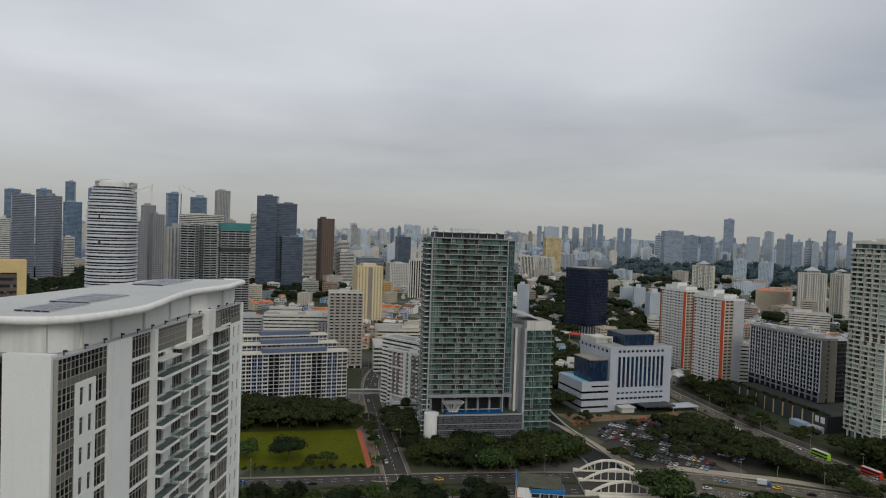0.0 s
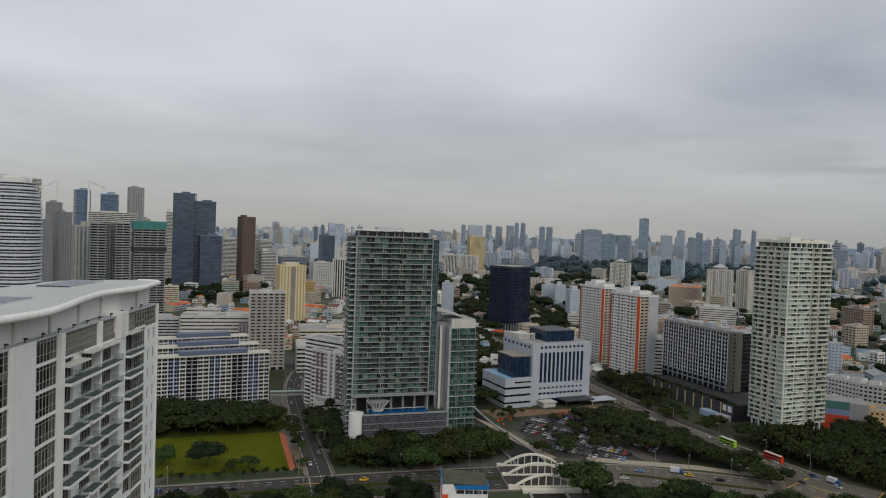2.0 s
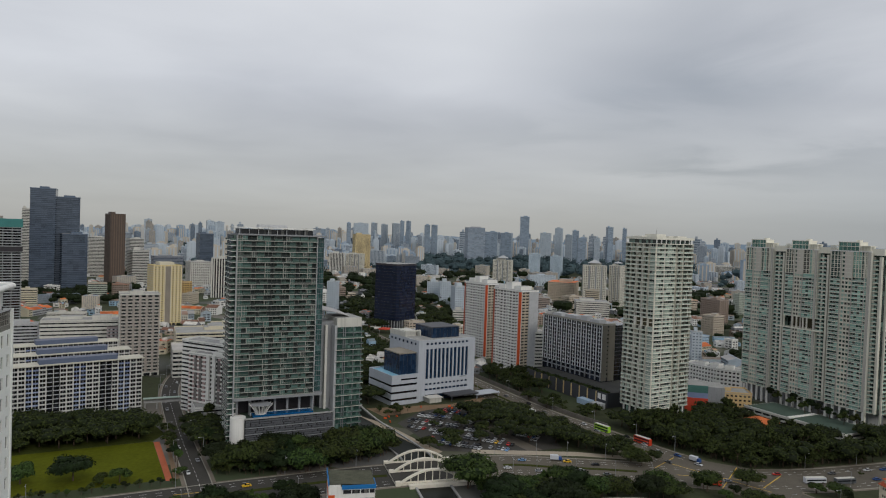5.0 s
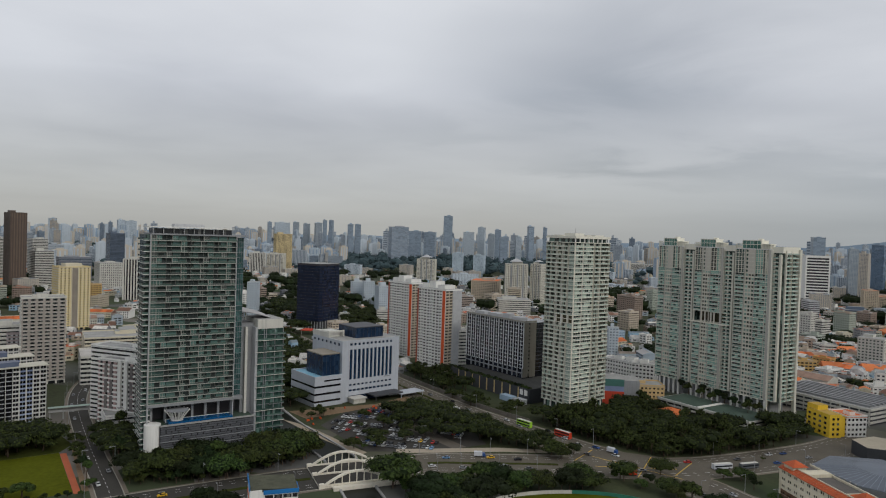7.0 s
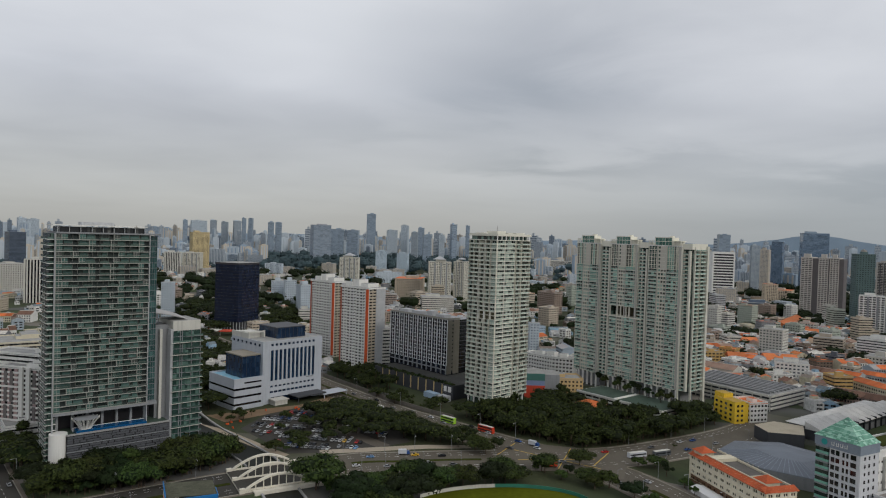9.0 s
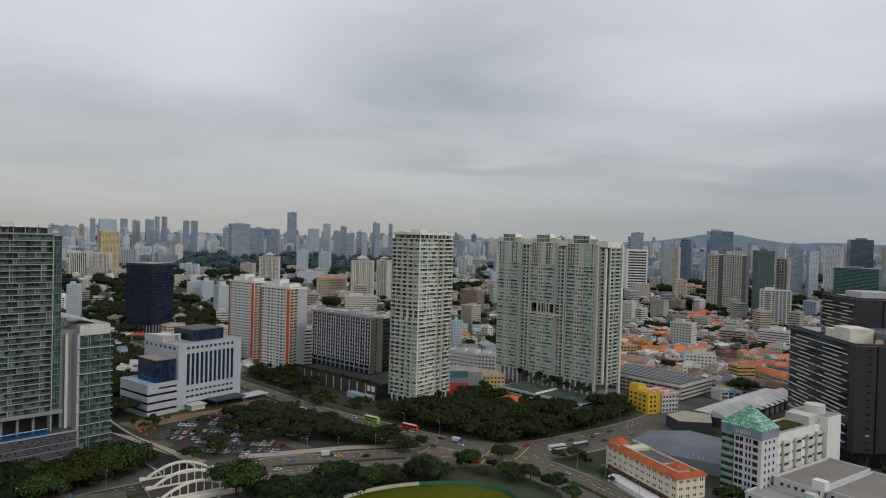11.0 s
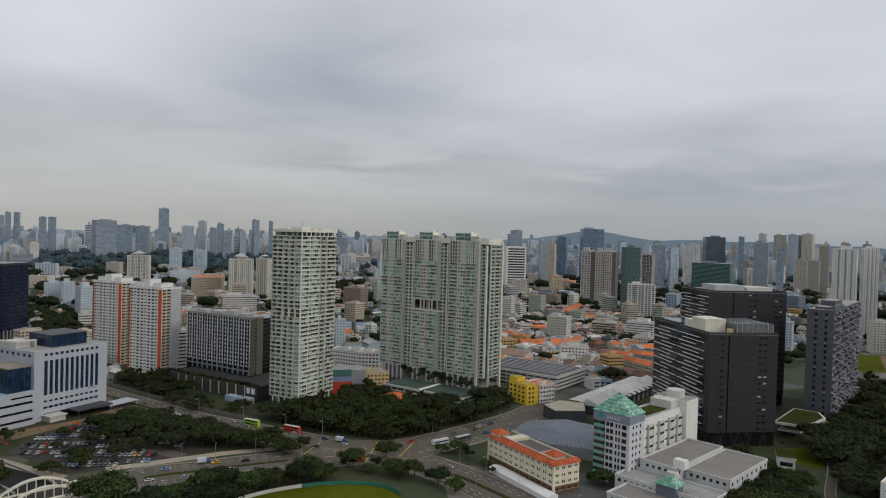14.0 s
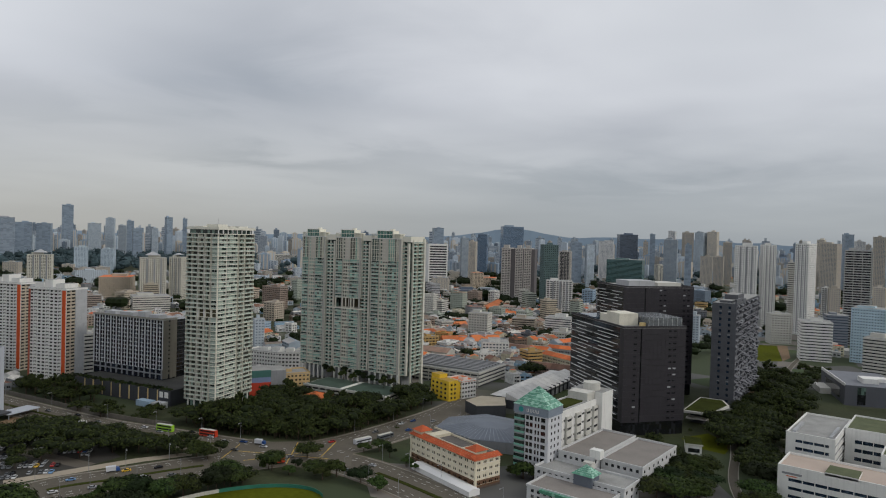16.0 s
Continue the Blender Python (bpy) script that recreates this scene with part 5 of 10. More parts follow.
def slot_office():
    root = thing("office_building", "white office block with tall dark window slots and blue glass boxes", "office", place((121, 492), 18) @ Matrix.Translation((3.8, 0, 0)) @ Matrix.Scale(0.875, 4, (1, 0, 0)))
    w, d, H = 60.0, 44.0, 46.0
    part("dark_core", Mb().box((0.6, 0.6, 0), (w - 0.6, d - 0.6, H - 0.5)), root, "dark blue window glass", None, [g_navy])
    f = Mb()
    f.box((0, 0, 41.2), (w, 0.6, 42.2)), f.box((0, 0, 44.0), (w, 0.6, H)), f.box((0, 0, 39.2), (w, 0.6, 41.2)), f.box((0, 0, 13.2), (w, 0.6, 16.6))
    f.box((0, 0, 9.2), (w, 0.6, 11.8)), f.box((0, 0, 4.5), (w, 0.6, 7.6)), f.box((0, 0, 0), (7.5, 0.6, 4.5)), f.box((50, 0, 0), (w, 0.6, 4.5))
    x0, x1 = 7.0, 53.0
    nb = 11
    b = (x1 - x0) / nb
    for z0, z1, ww in ((16.6, 39.2, 0.64), (42.2, 44.0, 0.6), (11.8, 13.2, 0.62), (7.6, 9.2, 0.85)):
        f.box((0, 0, z0), (x0, 0.6, z1)), f.box((x1, 0, z0), (w, 0.6, z1))
        for i in range(nb + 1):
            a = max(x0, x0 + i * b - b * (1 - ww) / 2)
            c = min(x1, x0 + i * b + b * (1 - ww) / 2)
            f.box((a, 0, z0), (c, 0.6, z1))
    part("front_wall", f, root, "", None, [C_PAINT])
    s = Mb()
    s.box((0, 0.6, 0), (0.6, d, 42.0)), s.box((0, 0.6, 44.0), (0.6, d, H))
    for i in range(8):
        s.box((0, 0.6 + i * 6.0, 42), (0.6, 3.6 + i * 6.0, 44))
    part("side_wall", s, root, "", None, [C_PAINT])
    part("side_wall", Mb().box((w - 0.6, 0.6, 0), (w, d, H)).box((0.6, d - 0.6, 0), (w - 0.6, d, H)), root, "", None, [C_PAINT])
    part("roof", Mb().box((0.6, 0.6, H - 0.5), (w - 0.6, d - 0.6, H - 0.2)), root, "", None, [roofgrey])
    part("roof_frame", Mb().box((0, 20, H), (1, 44, H + 4)).box((0, 20, H + 4), (16, 21, H + 5)).box((15, 20, H), (16, 44, H + 4)), root, "", None, [offwhite])
    part("plant_room", Mb().box((3, 24, H - 0.2), (14, 38, H + 4)), root, "", None, [offwhite])
    gb = Mb().box((20, 9, H - 0.2), (49, 34, H + 7.6), 0)
    gb.box((19.7, 8.7, H + 7.6), (49.3, 34.3, H + 8.2), 1)
    box = part("glass_box", gb, root, "dark blue glass penthouse box", None, [g_navy, darkgrey])
    for i in range(8):
        part("mullion", Mb().box((20 + i * 4.1, 8.9, H), (20.15 + i * 4.1, 9.0, H + 7.6)), box, "", None, [darkgrey])
    # wing with strip windows
    wg = Mb().box((-26.5, -1.5, 0), (-0.5, 33, 20.5), 1)
    part("wing_core", wg, root, "", None, [C_PAINT, g_black])
    st = Mb()
    for z0, z1 in ((0.0, 3.0), (4.6, 8.4), (10.0, 13.8), (15.4, 18.0), (19.2, 22.2)):
        part("wall_band", Mb().box((-27, -2, z0), (0, -1.5, z1)).box((-27, -1.5, z0), (-26.5, 33.5, z1)), root, "", None, [C_PAINT])
    st.box((-27, -1.98, 18.0), (-18, -1.5, 19.2)), st.box((-26.98, -1.5, 18), (-26.5, 33, 19.2))
    part("corner_pier", Mb().box((-2, -2.03, 0), (0.03, -1.5, 22.22)), root, "", None, [C_PAINT])
    part("back_wall", Mb().box((-26.5, 33, 0), (0, 33.5, 22.2)), root, "", None, [C_PAINT])
    part("wing_wall", st, root, "white wall with strip windows", None, [C_PAINT])
    part("wing_roof", Mb().box((-26.5, -1.5, 20.5), (-0.2, 33, 21.2)), root, "pale blue wing roof", None, [mat("wing_roof_blue", (0.20, 0.41, 0.54), 0.6, var=0.12)])
    gl = Mb().box((-17, 3, 21.2), (-0.1, 26, 36.5), 0).box((-17.3, 2.7, 36.5), (-0.1, 26.3, 37.3), 1)
    box = part("glass_box", gl, root, "dark blue glass stair box", None, [g_navy, mat("buff_coping", (0.26, 0.235, 0.19), 0.8)])
    for i in range(5):
        part("mullion", Mb().box((-17 + i * 4, 2.9, 21.2), (-16.88 + i * 4, 3, 36.5)), box, "", None, [darkgrey])
    part("entrance_canopy", Mb().box((26, -12, 4.0), (56, 0, 4.8)).box((27, -11.5, 0), (27.6, -11, 4)).box((54, -11.5, 0), (54.6, -11, 4)), root, "dark entrance canopy", None, [darkgrey])
    part("side_canopy", Mb().box((52, -14, 3.2), (78, -2, 3.7)).box((53, -13, 0), (53.4, -12.6, 3.2)).box((77, -13, 0), (77.4, -12.6, 3.2)), root, "white flat canopy", None, [C_PAINT])
    part("porch", Mb().box((6, -9, 3.4), (20, 0, 4.0)).box((7, -8, 0), (19, 0, 3.4)), root, "", None, [offwhite])
    bars = Mb().box((44, -0.12, 15.6), (50.5, 0.0, 16.4))
    part("name_sign", bars, root, "", None, [grey])


slot_office()


# ---------------------------------------------------------------- hotel with a white window grid
def grid_hotel():
    root = thing("hotel", "dark hotel slab with white square window grid on striped podium", "hotel", place((275.8, 489.8), 14))
    w, d, z0 = 13.5, 76.0, 19.0
    H = 57.5
    part("dark_core", Mb().box((0.5, 0.3, 10), (w - 0.3, d - 0.3, H - 0.4)), root, "dark window glass", None, [glass_mat("hotel_glass", (0.010, 0.014, 0.024), (0.025, 0.032, 0.05), (2.7, 2.7, 3.17), 0.3)])
    n, h = 12, (H - z0) / 12
    s = Mb()
    side = sides(w, d)["l"]
    p, u, nn, L = side
    c = 12
    for i in range(c + 1):
        q = (p[0], p[1] - i * (L - 0.8) / c)
        s.obox(q, u, 0.8, nn, -0.5, 0.1, 0, h, 0)
        if i < c:
            s.obox((p[0], q[1] - 3.25), u, 0.3, nn, -0.5, -0.12, 0, h, 0), s.obox((p[0], q[1] - 3.7), u, 1.2, nn, -0.5, -0.06, -0.25, 0.35, 0)
            s.obox((p[0], q[1] - 2.2), u, 2.2, nn, -0.5, -0.3, -0.1, 0.55, 0)
    s.obox(p, u, L, nn, -0.5, -0.32, -0.05, 0.3, 1)
    me = s.mesh("storey", [mat("hotel_white_post", (0.60, 0.61, 0.62), 0.7, var=0.1), grey])
    for i in range(n):
        part("storey", me, root, at=(0, 0, z0 + i * h))
    e = Mb().box((0.2, -0.5, 12), (5.2, 0.4, H), 0).box((7.0, -0.5, 12), (w, 0.4, H), 0)
    for i in range(13):
        e.box((5.2, -0.45, z0 - 4 + i * h), (7.0, 0.4, z0 - 3 + i * h + 0.9), 0)
    part("end_wall", e, root, "plain grey-beige end wall", None, [mat("hotel_end", (0.17, 0.16, 0.13), 0.8, var=0.1, streak=0.2)])
    part("back_wall", Mb().box((w - 0.3, 0.4, 10), (w, d, H)).box((0.5, d - 0.3, 10), (w - 0.3, d, H)), root, "", None, [grey])
    part("annex", Mb().box((w, 0.9, 0), (w + 16, 60, H - 0.8)), root, "dark glass annex", None, [g_black])
    for i in range(13):
        part("annex_band", Mb().box((w, 0.7, 0), (w + 16.2, 0.9, 0.5)), root, at=(0, 0, 16 + i * h), mats=[darkgrey])
    r = Mb().box((-0.4, -0.6, H - 0.4), (w + 0.3, d + 0.3, H + 0.2), 1)
    r.box((-0.4, -0.6, H + 0.2), (0.1, d + 0.3, H + 1.2)), r.box((0.1, -0.6, H + 0.2), (w + 0.3, -0.1, H + 1.2))
    part("roof", r, root, "", None, [mat("hotel_trim", (0.27, 0.26, 0.22), 0.8), roofgrey])
    for x, y, a, b, z in ((3, 8, 8, 10, 3), (4, 24, 7, 7, 4.5), (3, 36, 8, 14, 3.2), (3, 55, 8, 12, 3)):
        part("plant_room", Mb().box((x, y, H + 0.2), (x + a, y + b, H + z)), root, "", None, [palegrey])
    for i in range(12):
        part("colonnade_post", Mb().box((-0.3, 0.3 + i * 6.1, 12), (0.5, 1.3 + i * 6.1, z0)), root, "", None, [grey])
    part("colonnade_beam", Mb().box((-0.4, 0, 15.2), (0.6, d, 16)), root, "", None, [grey])
    pod = thing("hotel_podium", "dark grey podium wall with yellow vertical stripes", "building", place((256, 452), 14))
    part("wall", Mb().box((6, 0, 0), (52, 100, 11.2), 0, 1), pod, "", None, [darkgrey, mat("tar_roof", (0.06, 0.06, 0.055), 0.9, var=0.3)])
    rng = random.Random(3)
    for i in range(9):
        y = 12 + i * 9.5
        t = rng.uniform(0.8, 1.6)
        st = Mb()
        st.prism([(5.88, y), (6.0, y), (6.0, y + t), (5.88, y + t)], 0.8, 10.8)
        part("yellow_stripe", st, pod, "ochre vertical stripe", None, [sand])
    part("sign_panel", Mb().box((5.8, 2, 5.6), (6.0, 5.6, 9.8)).box((5.8, 7.2, 5.6), (6.0, 10.4, 9.8)), pod, "white square sign panels", None, [white])
    part("gate_shed", Mb().box((-4, -1, 0), (3, 8, 4.2)), pod, "", None, [palegrey])
    part("blue_shed", Mb().box((-3, 11, 0), (3, 24, 4.0)), pod, "pale blue metal shed", None, [paleblue])


grid_hotel()


# ---------------------------------------------------------------- slab blocks with an orange stripe
def striped_block(corner, heading, d, storeys, lbl):
    root = thing("housing_block", lbl, "apartment block", place(corner, heading), "white blocks with orange stripes")
    w, h = 21.0, 2.8
    H = storeys * h
    part("dark_core", Mb().box((0.4, 0.4, 0), (w - 0.3, d - 0.3, H)), root, "", None, [g_dark])
    s = Mb()
    p, u, nn, L = sides(w, d)["l"]
    s.obox(p, u, L, nn, -0.4, 0.25, 0, 1.15, 0), s.obox(p, u, L, nn, -0.4, 0.1, 2.55, h, 0)
    c = 9
    for i in range(c + 1):
        wd = 1.3 if i % 3 == 0 else 0.7
        s.obox((0, d - i * (L - wd) / c), u, wd, nn, -0.4, 0.2, 1.15, 2.55, 0)
    for i in range(c):
        if i % 3 == 1:
            s.obox((0, d - i * L / c - 1.5), u, 1.6, nn, -0.3, 0.15, 1.15, 1.9, 0)
    # return wall: access balconies, then a plain gable
    s.box((0, -0.2, 0), (9.0, 0.4, 1.2), 2), s.box((0, -0.1, 2.5), (9.0, 0.4, h), 2), s.box((4.2, -0.15, 1.2), (5.2, 0.4, 2.5), 2)
    s.box((9.0, -0.5, 0), (w, 0.4, h), 1)
    s.box((w - 0.3, 0.4, 0), (w, d, 1.2), 0), s.box((0.4, d - 0.3, 0), (w - 0.3, d, h), 1)
    me = s.mesh("storey", [white, palegrey, beige])
    for i in range(storeys):
        part("storey", me, root, at=(0, 0, i * h))
    part("orange_stripe", Mb().box((-0.75, 0.3, 2), (-0.25, 3.6, H)), root, "orange painted stair strip", None, [orange])
    part("orange_stripe", Mb().box((-0.75, d - 1.6, 2), (-0.25, d, H)), root, "orange painted stair strip", None, [mat("dull_orange", (0.36, 0.10, 0.06), 0.8)])
    part("roof", Mb().box((-0.6, -0.6, H), (w + 0.4, d + 0.4, H + 1.4), 0, 1), root, "", None, [white, roofgrey])
    for a, b, e, f, z in ((2, 4, 14, 9, 3.5), (3, 17, 12, 8, 6.5), (2, d - 13, 13, 9, 4.0)):
        part("roof_house", Mb().box((a, b, H + 1.4), (a + e, b + f, H + 1.4 + z), 0, 1), root, "", None, [white, roofgrey])
    part("void_deck_post", Mb().box((-0.3, 0, 0), (0.1, d, 0.3)), root, "", None, [concrete])


striped_block((242, 578), 22, 38, 27, "white slab block with an orange stripe and plain gable")
striped_block((237, 656), 22, 37, 27, "taller white slab block with orange stripe, behind trees")


# ---------------------------------------------------------------- charcoal office towers
def charcoal_tower(corner, heading, w, d, H, z0, lbl, bars, front_windows, seed):
    root = thing("office_tower", lbl, "office tower", place(corner, heading), "charcoal office towers")
    part("glazed_core", Mb().box((0.5, 0.5, 0), (w - 0.5, d - 0.5, H - 0.2)), root, "black reflective glass", None, [g_black])
    n = int((H - z0) / 4.1)
    h = (H - z0) / n
    rng = random.Random(seed)
    f, gx = Mb(), w * 0.26
    x = 0.0
    while x < w - 0.1:
        x1 = min(w, x + 2.9) if not x < gx < x + 2.9 else gx
        if not gx <= x < gx + 1.2:
            o = -0.7 if x < gx else 0.0
            f.box((x + 0.03, o, 0), (x1 - 0.03, 0.5, h - 0.09), 0)
        x = x1 if not gx <= x < gx + 1.2 else gx + 1.3
    fme = f.mesh("cladding_band", [charcoal])
    for i in range(n):
        part("cladding_band", fme, root, at=(0, 0, z0 + i * h))
    wn_me = Mb().box((0, -0.78, 0), (2.2, 0.02, 0.9), 0).mesh("window_slot", [g_black])
    wl_me = Mb().box((0, -0.78, 0), (2.2, 0.02, 0.9), 0).mesh("window_slot", [palegrey])
    for i in range(n):
        for x in front_windows:
            part("window_slot", wl_me if rng.random() < 0.14 else wn_me, root, at=(x, 0 if x < gx else 0.7, z0 + i * h + 1.6))
    part("clad_corner", Mb().box((0, 0.5, z0), (0.6, 5.0, H)), root, "", None, [charcoal])
    part("clad_back", Mb().box((w - 0.5, 0.5, z0), (w, d, H)).box((0.5, d - 0.5, z0), (w - 0.5, d, H)), root, "", None, [charcoal])
    rib = Mb().box((-0.05, 5, 0), (0.5, d, 0.35), 0).mesh("floor_line", [darkgrey])
    for i in range(n):
        part("floor_line", rib, root, at=(0, 0, z0 + i * h))
    if bars:
        half = (d - 7) / 2
        for i in range(int((H - z0 - 1) / 2.6)):
            for j in (0, 1):
                ln = half * rng.uniform(0.58, 0.80)
                y = 6 + j * half + (half - ln) * (0.12 if (i + j) % 2 else 0.88)
                part("light_bar", Mb().box((-0.55, y, 0), (-0.05, y + ln, 0.36)), root, "", (0, 0, z0 + 0.9 + i * 2.6), [barwhite])
    r = Mb().box((-0.1, -0.1, H - 0.2), (w + 0.1, d + 0.1, H + 0.1), 1)
    r.box((-0.1, -0.1, H), (0.3, d, H + 1.3)), r.box((0.3, -0.1, H), (w, 0.3, H + 1.3)), r.box((w - 0.3, 0.3, H), (w + 0.1, d, H + 1.3))
    part("roof", r, root, "", None, [charcoal, roofgrey])
    for i in range(6):
        x = 3 + i * (w - 8) / 5
        part("pilotis", Mb().box((x, 1.2, 0), (x + 1.6, 2.8, z0)), root, "", None, [grey])
    part("base_core", Mb().box((8, 9, 0), (w - 4, d - 6, z0)), root, "", None, [darkgrey])
    return root


barwhite = mat("white_light_bar", (0.84, 0.84, 0.83), 0.5, var=0.04)
k1 = charcoal_tower((421, 181), -38, 46, 82, 71.0, 9.0, "charcoal office tower with staggered white light bars", True, (7.0, 33.0, 36.5), 5)
part("plant_room", Mb().box((4, 14, 71), (18, 32, 79), 0).box((6, 32, 71), (20, 46, 76), 0), k1, "cream roof plant rooms", None, [mat("cream_white_paint", (0.66, 0.63, 0.53), 0.8, streak=0.12)])
smoked = mat("smoked_screen", (0.20, 0.22, 0.23), 0.15, var=0.1)
smoked.node_tree.nodes["Principled BSDF"].inputs["Alpha"].default_value = 0.55
scr = part("glass_screen", Mb().box((19, 2, 71), (44, 2.1, 77.5)).box((19, 2.1, 71), (19.1, 34, 77.5)).box((43.9, 2.1, 71), (44, 34, 77.5)).box((19, 2.0, 77.5), (44, 34, 77.6)), k1, "smoked glass roof screen", None, [smoked])
for i in range(8):
    part("mullion", Mb().box((19 + i * 3.5, 1.9, 71), (19.2 + i * 3.5, 2.0, 77.6)), scr, "", None, [steel])
part("louvre_house", Mb().box((22, 8, 71), (41, 30, 75.5), 0), k1, "grey louvred plant enclosure", None, [metalroof])
part("gondola", Mb().box((15, 4, 71.2), (18, 7, 74)), k1, "orange roof gondola", None, [sand])
part("roof_glass", Mb().box((2, 48, 71.1), (20, 74, 72.6), 0), k1, "", None, [g_blue])
k2 = charcoal_tower((529, 226), -38, 62, 53, 90.0, 9.0, "taller charcoal office tower with white light bars", True, (30, 34, 52, 56), 6)
part("plant_room", Mb().box((6, 8, 90), (30, 30, 95), 0), k2, "", None, [palegrey])
part("louvre_house", Mb().box((34, 10, 90), (56, 32, 93.5), 0), k2, "", None, [offwhite])


def jagged_tower():
    root = thing("office_tower", "grey office tower with jagged folded facade", "office tower", place((546, 145), 6))
    w, d, n, h = 122.0, 17.5, 18, 4.5
    H = n * h
    dk = mat("mid_grey_cladding", (0.10, 0.104, 0.116), 0.55, var=0.2, streak=0.1)
    part("glazed_core", Mb().box((0.6, 0.6, 0), (w - 0.6, d - 0.6, H)), root, "", None, [g_blue])
    rng = random.Random(12)
    for i in range(n):
        s = Mb()
        o = rng.uniform(0, 3)
        a = o
        while a < w - 2:
            b = min(w, a + rng.uniform(2.6, 8.5))
            y, z1 = -rng.choice((0.2, 0.9, 1.8, 2.6)), h * rng.uniform(0.6, 0.95)
            s.quad([(a, 0.5, 0.3), (b, 0.5, 0.3), (b, y, z1), (a, y, z1)], rng.choice((0, 0, 0, 1)))
            s.quad([(a, y, z1), (b, y, z1), (b, 0.5, h - 0.1), (a, 0.5, h - 0.1)], rng.choice((0, 1)))
            s.quad([(a, 0.5, 0.3), (a, y, z1), (a, 0.5, h - 0.1)], 0), s.quad([(b, 0.5, 0.3), (b, 0.5, h - 0.1), (b, y, z1)], 0)
            a = b + rng.uniform(0.8, 4.5)
        s.box((0, 0.2, -0.05), (w, 0.6, 0.6), 1)
        for a, b in ((0.0, 4.0), (6.0, 10.5), (12.5, d)):
            s.box((-0.3, a, 0.0), (0.6, b, h), 0)
        s.box((-0.25, 0, 0), (0.6, d, 1.2), 0), s.box((-0.25, 0, 3.4), (0.6, d, h), 2)
        part("facade_storey", s, root, "", (0, 0, i * h), [dk, mat("fold_grey_%d" % i, (0.165, 0.17, 0.185), 0.6), grey if i % 4 == 0 else dk])
    part("roof", Mb().box((0, 0, H), (w, d, H + 1.2), 0, 1).box((30, 4, H + 1.2), (60, 14, H + 6), 0, 1).box((4, 4, H + 1.2), (18, 13, H + 3), 0, 1).box((0, 0, H + 1.2), (26, 1.0, H + 4.4), 0).box((30, 0, H + 1.2), (44, 0.8, H + 3.0), 0), root, "", None, [dk, roofgrey])
    t = thing("podium_terrace", "curved planted terrace on white columns", "building", place((508, 152), 0) @ Matrix.Scale(0.62, 4, (1, 0, 0)) @ Matrix.Scale(0.62, 4, (0, 1, 0)))
    edge = [(-42, 16), (40, 22), (44, -4), (20, -18), (-36, -14)]
    part("terrace_slab", Mb().prism(edge, 8.0, 9.6, 0), t, "", None, [offwhite])
    part("terrace_lawn", Mb().prism([(x * 0.93, y * 0.9 + 0.3) for x, y in edge], 9.6, 9.75, 0), t, "planted green terrace roof", None, [lawn])
    part("terrace_slab", Mb().prism([(x * 0.72 - 8, y * 0.7 + 2) for x, y in edge], 3.6, 4.8, 0), t, "", None, [offwhite])
    # dark grey box as the shaded void under the terrace
    part("terrace_core", Mb().box((-26, -2, 0), (28, 12, 8.0)), t, "", None, [darkgrey])
    for x, y in ((-36, -11), (-22, -12), (-8, -13), (6, -14.5), (19, -15.5), (38, -4)):
        part("terrace_post", Mb().cyl(x, y, 0.5, 0, 8, 8), t, "", None, [offwhite])
    for i in range(14):
        a0, a1 = radians(200 + i * 10), radians(210 + i * 10)
        q = [((44 + r) * math.cos(a), (28 + r) * math.sin(a)) for a, r in ((a0, 0), (a1, 0), (a1, 5), (a0, 5))]
        part("ramp_segment", Mb().prism(q, 0.4 + i * 0.2, 1.7 + i * 0.2, 0), t, "", None, [offwhite])


jagged_tower()
gp = thing("garden_pavilion", "low white garden pavilion with planted roof", "pavilion", place((418, 128), 22))
part("wall", Mb().box((0, 0, 0), (15, 9, 5.6)), gp, "", None, [white])
part("roof_edge", Mb().box((-0.6, -0.6, 5.6), (15.6, 9.6, 6.6), 0, 1), gp, "", None, [offwhite, lawn])
part("window_band", Mb().box((-0.08, 1.2, 1.4), (0.0, 7.8, 3.8)), gp, "", None, [g_dark])
part("window_band", Mb().box((2, -0.08, 1.4), (13, 0.0, 3.8)), gp, "", None, [g_dark])
patch("garden_lawn", [(430, 118), (452, 120), (470, 140), (446, 150), (432, 140)], 0.06, turf, "mown garden lawn beside the towers", "lawn")



